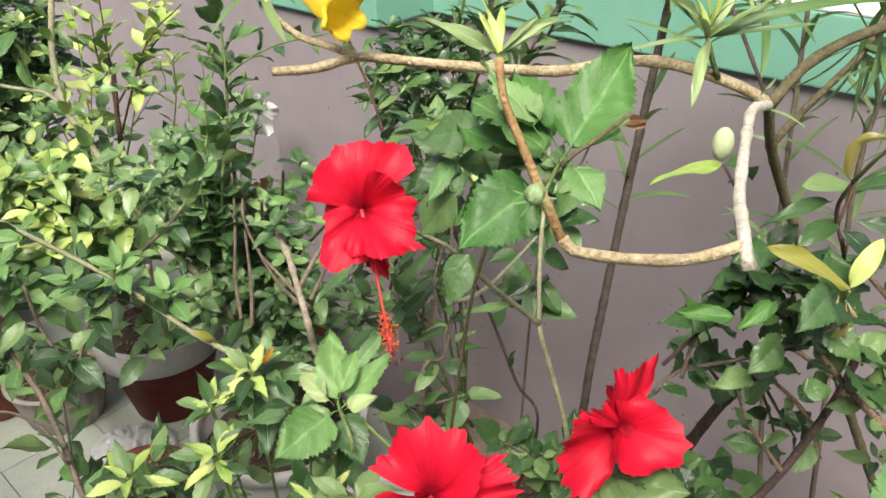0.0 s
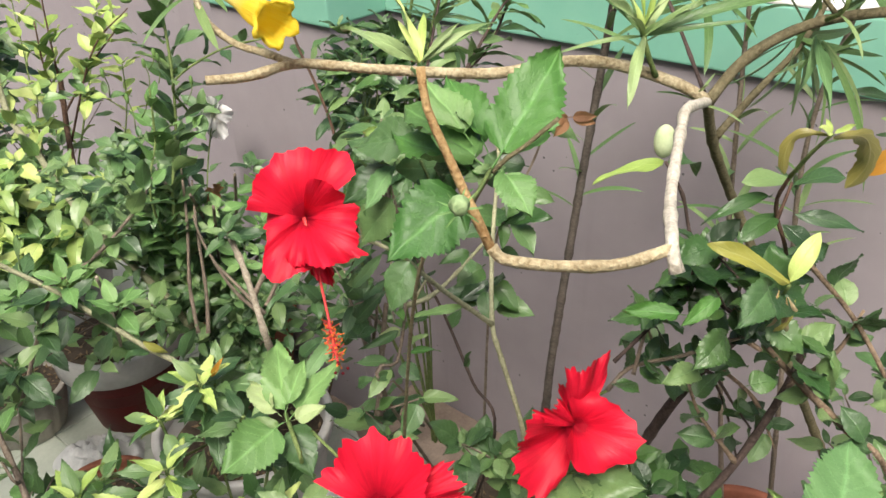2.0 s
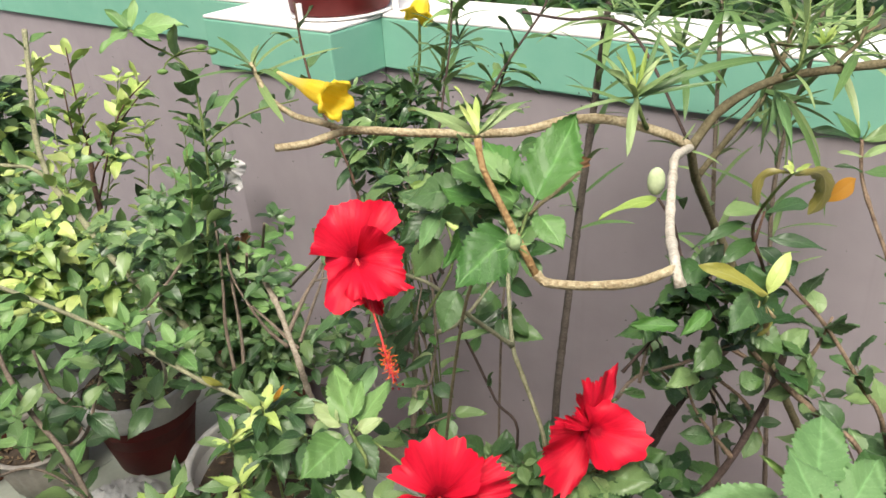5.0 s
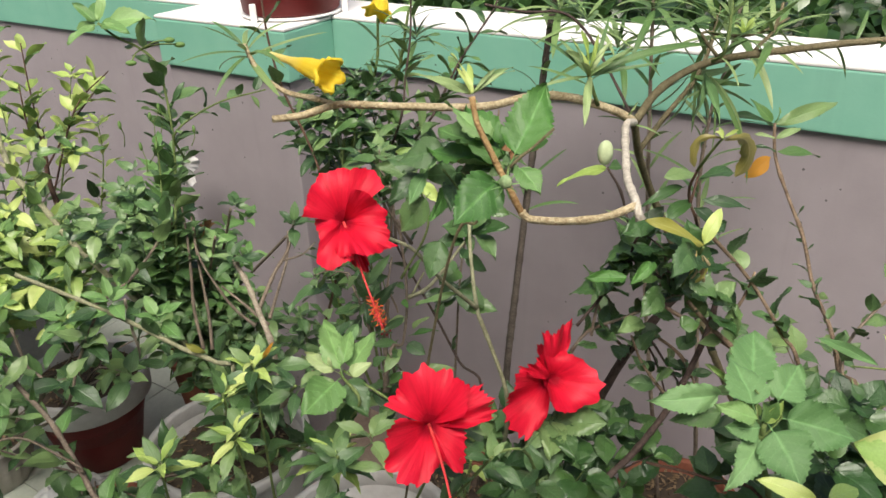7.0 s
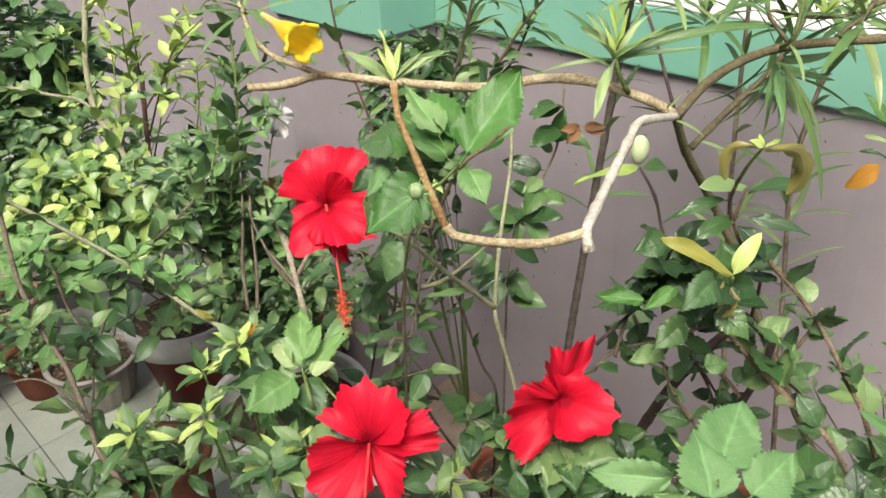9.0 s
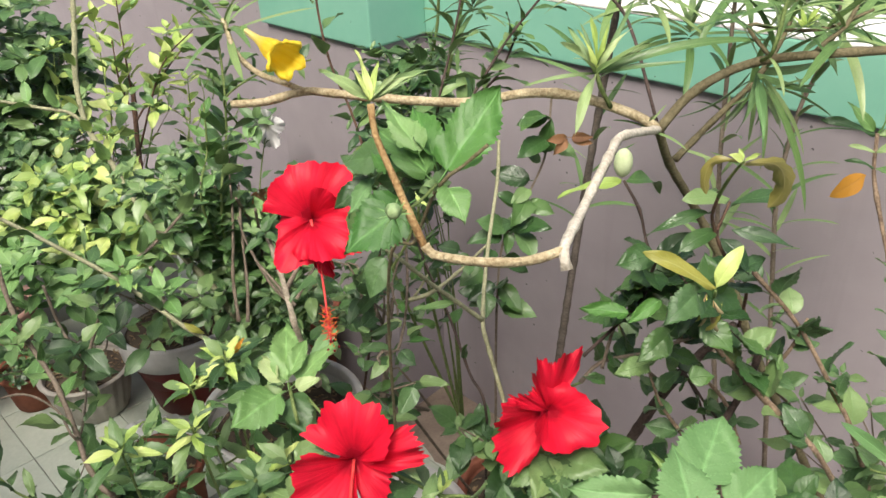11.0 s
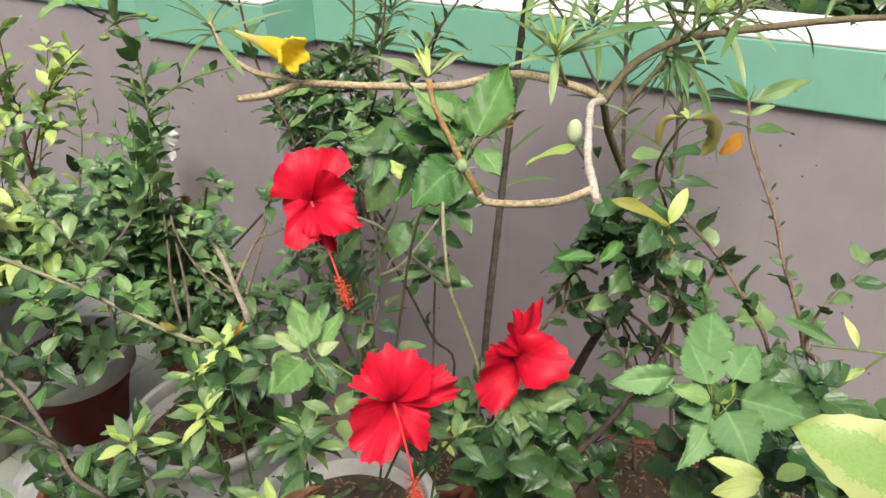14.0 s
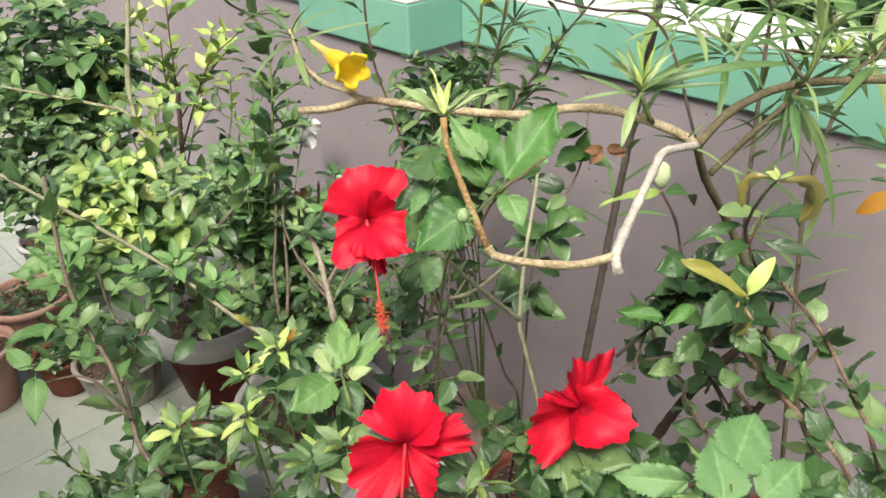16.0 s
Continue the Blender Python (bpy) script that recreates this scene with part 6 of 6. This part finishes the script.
up2 = dense.stem([(-0.610, 2.130, FL + 0.31), (-0.478, 1.373, 0.389), (-0.460, 1.402, 0.561), (-0.456, 1.423, 0.652)], 0.0045, 0.0028, B_GREEN)
dense.leafy(up2, 40, (0.05, 0.07), "ovate", "fresh", 0.35, 0.95)
up3 = dense.stem([(-0.422, 1.511, 0.570), (-0.420, 1.449, 0.648), (-0.326, 1.432, 0.709), (-0.216, 1.405, 0.739)], 0.0035, 0.0022, B_GREEN)
dense.leafy(up3, 12, (0.03, 0.05), "ovate", "mid", 0.2, 0.95)
for k in range(5):
    dense.leaf((-0.410, 1.532, 0.392), (random.uniform(-1, 1), -0.5, random.uniform(-0.6, 0.6)), (0, -1, 0.3), 0.04, "ovate", "rust", "dry_petal")
for k in range(7):
    a = np.array((-0.465, 1.426, 0.639)) + np.random.normal(0, 0.03, 3)
    tip = a + np.array((random.uniform(-0.03, 0.03), random.uniform(-0.02, 0.01), random.uniform(0.03, 0.06)))
    dense.stem([a, 0.5 * (a + tip) + np.array((0.004, 0, 0)), tip], 0.0014, 0.0012, B_GREEN, "bud_stalk", 5)
    spike = part("bud", ball("bud", 0.0042, M_CALYX, (1, 1, 2.2), 7, 6, 0.08), dense.root)
    spike.location = tip - dense.foot
dense.finish()
tall = Plant("hibiscus", (-0.340, 1.980, FL), "single tall leafy hibiscus shoot before the pilaster", "shrub")
u1 = tall.stem([(-0.340, 1.980, FL - 0.01), (-0.104, 1.328, 0.352), (-0.122, 1.365, 0.544), (-0.147, 1.396, 0.636), (-0.181, 1.417, 0.729), (-0.199, 1.448, 0.821), (-0.205, 1.479, 0.911)], 0.0055, 0.0032, B_RED, nodes=0.02)
tall.leafy(u1, 30, (0.05, 0.08), "ovate", "mid", 0.3, 0.95)
white = Plant("white_flowering_shrub", (-0.800, 2.500, FL), "shrub with a white flower beside the pilaster", "shrub")
w1 = white.stem([(-0.800, 2.500, FL - 0.01), (-0.561, 1.893, 0.045), (-0.555, 2.010, 0.212), (-0.538, 2.074, 0.322)], 0.0045, 0.0026, B_GREEN)
white.leafy(w1, 22, (0.04, 0.06), "ovate", "mid", 0.3, 0.95)
hibiscus_flower(white, (-0.530, 2.074, 0.356), (0.22, -0.88, 0.20), (0.1, 0.2, 1), (
    (-60, 40, (34, 44, 48, 44, 30), (-0.3, -0.2, 0.1)), (35, 130, (32, 46, 54, 50, 36), (0.1, -0.4, -0.2)), (120, 200, (40, 62, 66, 60, 42), (0.2, -0.2, 0.0)),
    (190, 305, (36, 56, 60, 48, 34), (-0.2, 0.2, -0.3))), None, 4, M_PETAL_WHITE, size=1.05, frill=0.05, ruffle=0.22)
white.rosette((-0.548, 2.045, 0.385), (0.2, -0.6, 0.8), 6, (0.05, 0.085), "ovate", "mid", 1.0)
white.rosette((-0.575, 2.020, 0.340), (0.2, -0.6, 0.8), 5, (0.05, 0.08), "ovate", "fresh", 1.0)

lime = Plant("golden_leaved_shrub", (-1.380, 2.760, FL + 0.31), "shrub with yellow-green rounded leaves", "shrub")
lime.bush((-0.938, 1.781, 0.272), (0.26, 0.16, 0.20), 34, 9, (0.055, 0.085), "ovate", "mid", B_GREY)
lime.bush((-0.874, 1.635, 0.276), (0.26, 0.16, 0.17), 40, 10, (0.06, 0.09), "ovate", "lime", B_GREY)
lime.bush((-0.871, 1.611, 0.304), (0.24, 0.14, 0.18), 9, 6, (0.06, 0.085), "ovate", "young", B_GREY)
lime.bush((-0.961, 1.413, 0.257), (0.14, 0.12, 0.12), 16, 8, (0.05, 0.08), "ovate", "fresh", B_GREY)
lime.bush((-0.859, 1.862, 0.403), (0.24, 0.16, 0.20), 9, 7, (0.05, 0.08), "ovate", "mid", B_GREY)
lime.bush((-0.862, 1.837, 0.413), (0.24, 0.16, 0.20), 9, 6, (0.05, 0.08), "ovate", "lime", B_GREY)
lime.stem([(-1.380, 2.760, FL + 0.30), (-0.841, 1.826, 0.249), (-0.852, 1.920, 0.414), (-0.853, 1.965, 0.529)], 0.011, 0.009, B_RED, "trunk")
for pts in ([(-0.851, 1.936, 0.441), (-0.873, 1.938, 0.538), (-0.874, 1.956, 0.656)], [(-0.855, 1.928, 0.428), (-0.764, 1.952, 0.547), (-0.684, 1.975, 0.631)], [(-0.845, 1.889, 0.359), (-0.747, 1.933, 0.582), (-0.642, 1.942, 0.679)], [(-0.851, 1.936, 0.441), (-0.859, 1.984, 0.638), (-0.857, 2.003, 0.754)]):
    path = lime.stem(pts, 0.0042, 0.0022, B_RED)
    lime.leafy(path, 7, (0.055, 0.08), "ovate", "young", 0.3, 0.9)
    lime.leafy(path, 6, (0.06, 0.085), "ovate", "lime", 0.2, 0.9)
for pts in ([(-0.850, 1.915, 0.300), (-0.800, 2.037, 0.521), (-0.779, 2.110, 0.646)], [(-0.740, 1.900, 0.280), (-0.718, 1.984, 0.420), (-0.723, 2.040, 0.518)],
            [(-0.930, 1.920, 0.340), (-0.961, 2.036, 0.542), (-0.991, 2.123, 0.697)], [(-1.030, 1.900, 0.330), (-1.090, 1.998, 0.491), (-1.104, 2.069, 0.618)]):
    path = lime.stem(pts, 0.0034, 0.0018, B_GREEN, "twig", 6)
    lime.leafy(path, 10, (0.045, 0.075), "ovate", "young", 0.1, 0.95, jitter=0.5)
    lime.rosette(pts[-1], (0.1, -0.2, 1.0), 5, (0.03, 0.065), "ovate", "young", 0.9)
lime.finish()
far = Plant("hibiscus", (-1.86, 3.02, FL), "dark leafy bush in the far corner of the terrace", "shrub")
far.bush((-1.305, 2.193, 0.505), (0.24, 0.22, 0.28), 36, 11, (0.08, 0.12), "ovate", "mid", B_GREY)
far.bush((-1.279, 2.151, 0.517), (0.24, 0.20, 0.28), 36, 9, (0.07, 0.11), "ovate", "mid", B_GREY, stem_r=0.006)
far.bush((-1.313, 1.923, 0.302), (0.26, 0.20, 0.22), 50, 10, (0.05, 0.07), "ovate", "mid", B_GREY)
far.bush((-1.570, 2.103, 0.470), (0.24, 0.22, 0.36), 50, 10, (0.05, 0.08), "ovate", "mid", B_GREY)
far.finish()

arching = Plant("hibiscus", (-0.975, 2.112, FL + 0.29), "sprawling hibiscus with small green leaves in the maroon pot", "shrub")
A0 = (-0.975, 2.112, FL + 0.28)
a0 = arching.stem([A0, (-0.566, 1.258, 0.201), (-0.530, 1.184, 0.335), (-0.522, 1.152, 0.419)], 0.0060, 0.0042, B_STUMP)
a1 = broad.stem([(-0.500, 1.600, FL + 0.35), (-0.310, 0.914, 0.369), (-0.337, 0.943, 0.386), (-0.391, 0.962, 0.410), (-0.473, 1.000, 0.450), (-0.542, 1.032, 0.479), (-0.644, 1.048, 0.538), (-0.736, 1.060, 0.589), (-0.853, 1.084, 0.645)], 0.0068, 0.0048, B_SAGE, knobby=0.12)
a2 = dense.stem([(-0.610, 2.120, FL + 0.31), (-0.474, 1.418, 0.113), (-0.518, 1.428, 0.188), (-0.589, 1.449, 0.270), (-0.651, 1.481, 0.333), (-0.712, 1.528, 0.388), (-0.782, 1.592, 0.474), (-0.834, 1.634, 0.535), (-0.857, 1.688, 0.632), (-0.858, 1.741, 0.724), (-0.862, 1.808, 0.842)], 0.0115, 0.0085, B_SAGE, knobby=0.12)
a5 = dense.stem([(-0.834, 1.634, 0.535), (-0.874, 1.647, 0.563), (-0.928, 1.649, 0.574), (-1.064, 1.654, 0.600), (-1.178, 1.666, 0.617)], 0.0060, 0.0045, B_SAGE)
a3 = broad.stem([(-0.542, 1.032, 0.479), (-0.490, 1.093, 0.489), (-0.437, 1.181, 0.530), (-0.423, 1.238, 0.556)], 0.0046, 0.0030, B_GREY)
broad.leafy(a1, 28, (0.06, 0.095), "ovate", "mid", 0.12, 0.95)
dense.leafy(a2, 22, (0.055, 0.08), "ovate", "lime", 0.62, 0.95)
broad.leafy(a3, 18, (0.05, 0.075), "ovate", "mid", 0.2, 0.95)
dense.leafy(a5, 10, (0.055, 0.08), "ovate", "fresh", 0.2, 0.95)
arching.leafy(a0, 16, (0.055, 0.08), "ovate", "mid", 0.3, 0.95)
for at in ((-0.512, 1.030, 0.490), (-0.432, 1.000, 0.462), (-0.599, 1.046, 0.458)):
    broad.rosette(at, (0.0, -0.3, 1.0), 7, (0.04, 0.07), "ovate", "fresh", 0.95)
broad.leaf((-0.385, 0.946, 0.433), (0.6, -0.2, -0.5), (0, -1, 0.4), 0.045, "long", "yellow", "withered_leaf", 1.0)
arching.bush((-0.559, 1.172, 0.336), (0.18, 0.14, 0.09), 3, 6, (0.06, 0.09), "ovate", "mid", B_GREY, own=True)
arching.bush((-0.587, 1.102, 0.285), (0.16, 0.08, 0.05), 3, 5, (0.05, 0.08), "ovate", "mid", B_GREY, own=True)
arching.finish()
fluted = Plant("hibiscus", (-1.320, 2.050, FL + 0.145), "hibiscus with crossing stems in the fluted pot", "shrub")
F0 = (-1.320, 2.050, FL + 0.135)
f1 = fluted.stem([F0, (-0.691, 1.096, 0.202), (-0.596, 1.043, 0.363), (-0.543, 1.030, 0.458)], 0.0055, 0.0040, B_GREY)
f2 = fluted.stem([F0, (-0.707, 1.119, 0.243), (-0.712, 1.106, 0.328), (-0.719, 1.111, 0.408)], 0.0055, 0.0040, B_GREY)
f3 = fluted.stem([F0, (-0.598, 0.895, 0.230), (-0.638, 0.915, 0.270), (-0.687, 0.913, 0.308), (-0.760, 0.893, 0.301)], 0.0045, 0.0028, B_GREY)
for path, n in ((f1, 11), (f2, 12), (f3, 9)):
    fluted.leafy(path, n, (0.055, 0.09), "ovate", "mid", 0.2, 0.95)
fluted.bush((-0.688, 0.917, 0.381), (0.12, 0.08, 0.06), 3, 5, (0.06, 0.09), "ovate", "fresh", B_GREY, own=True)
fluted.bush((-0.637, 0.974, 0.391), (0.13, 0.08, 0.06), 3, 6, (0.06, 0.09), "ovate", "mid", B_GREY, own=True)
lowleft = Plant("potted_shrub", (-0.760, 1.370, FL + 0.39), "small-leaved green shrub in a low terracotta pot", "shrub")
# dark green here paints the shade near the floor
lowleft.bush((-0.403, 0.801, 0.184), (0.16, 0.10, 0.09), 8, 6, (0.045, 0.07), "spear", "dark", B_GREY, own=True)
ll = lowleft.stem([(-0.760, 1.370, FL + 0.38), (-0.497, 0.796, 0.188), (-0.546, 0.816, 0.227), (-0.576, 0.857, 0.268), (-0.622, 0.913, 0.336), (-0.671, 0.952, 0.392), (-0.708, 0.991, 0.465), (-0.737, 1.047, 0.565), (-0.755, 1.084, 0.632)], 0.0080, 0.0052, B_GREY, knobby=0.14)
lowleft.leafy(ll, 28, (0.055, 0.088), "ovate", "fresh", 0.1, 0.95)
l2 = lowleft.stem([(-0.488, 0.791, 0.177), (-0.573, 0.783, 0.174), (-0.658, 0.788, 0.194), (-0.705, 0.805, 0.229)], 0.0040, 0.0022, B_GREEN)
lowleft.leafy(l2, 16, (0.04, 0.07), "spear", "mid", 0.1, 0.95)
lowleft.bush((-0.482, 0.741, 0.195), (0.12, 0.09, 0.07), 5, 6, (0.045, 0.075), "ovate", "mid", B_GREY, own=True)
# shade close to the tiles is put into this bush's darker green
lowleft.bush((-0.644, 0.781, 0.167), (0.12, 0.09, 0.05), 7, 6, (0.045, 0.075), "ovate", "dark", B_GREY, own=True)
lowleft.finish()
clay = Plant("potted_shrub", (-1.757, 2.271, FL + 0.25), "low dark herb in a clay pot", "shrub")
clay.bush((-1.70, 2.24, FL + 0.30), (0.15, 0.14, 0.07), 20, 7, (0.02, 0.04), "tiny", "dark", B_GREEN, stem_r=0.002)
herb = Plant("potted_herb", (-1.555, 2.080, FL + 0.13), "low dark bushy herb in a small brown pot", "plant")
herb.bush((-1.540, 2.060, FL + 0.20), (0.11, 0.10, 0.06), 26, 8, (0.02, 0.04), "tiny", "dark", B_GREEN, stem_r=0.002)
herb.finish()
clay.finish()

# ---- trees beyond the parapet ----
def far_tree(at, r, h, seed):
    rnd = np.random.RandomState(seed)
    p = Plant("tree", (at[0], at[1], FL - 4.0), "dark leafy tree below, beyond the parapet", "tree")
    top = np.array((at[0], at[1], h))
    p.stem([(at[0], at[1], FL - 4.0), (at[0] + 0.1, at[1], -2.4), tuple(top - (0, 0, 0.8))], 0.14, 0.06, B_DARK, "trunk", step=0.3)
    for k in range(1500):
        d = unit(rnd.normal(0, 1, 3))
        q = top + d * r * rnd.uniform(0.55, 1.05) * np.array((1, 1, 0.75)) * (0.85 + 0.25 * math.sin(3 * d[0] + 5 * d[1] + seed))
        p.grow(q, rnd.normal(0, 1, 3) + (0, 0, -0.3), (0, 0, 1), rnd.uniform(0.16, 0.30), "tiny", "dark")
    p.finish()


for k, (x, y, r, h) in enumerate(((1.2, 6.4, 1.9, -0.4), (3.2, 5.2, 2.0, -0.4), (5.0, 3.8, 2.0, -0.4), (-1.2, 7.8, 2.0, -0.4), (3.6, 8.0, 2.4, 0.1), (6.6, 6.0, 2.5, 0.1))):
    far_tree((x, y), r, h, k + 2)

# ---- floor tiles, laid square to the parapet ----
tile = box_mesh("tile", (0.2975, 0.2975, 0.010), M_FLOOR, 0.0015, 1)
for i in range(26):
    for j in range(9):
        s, o = -3.3 + 0.30 * i, 0.15 + 0.30 * j
        part("tile", tile, floor, m=Matrix.Translation(along(s, o, FL - 0.005)) @ Matrix.Rotation(WALL_TURN, 4, "Z"))
for p in (shrub, oleander, slim, dark, glossy, red, trunky, broad, tall, white, fluted):
    p.finish()

# bring the layout to its true size, with the floor at zero
SIZE = Matrix.Scale(0.8, 4) @ Matrix.Translation((0, 0, -FL))
for ob in scene.objects:
    if ob.parent is None and ob.type in ("MESH", "EMPTY"):
        ob.matrix_basis = SIZE @ ob.matrix_basis
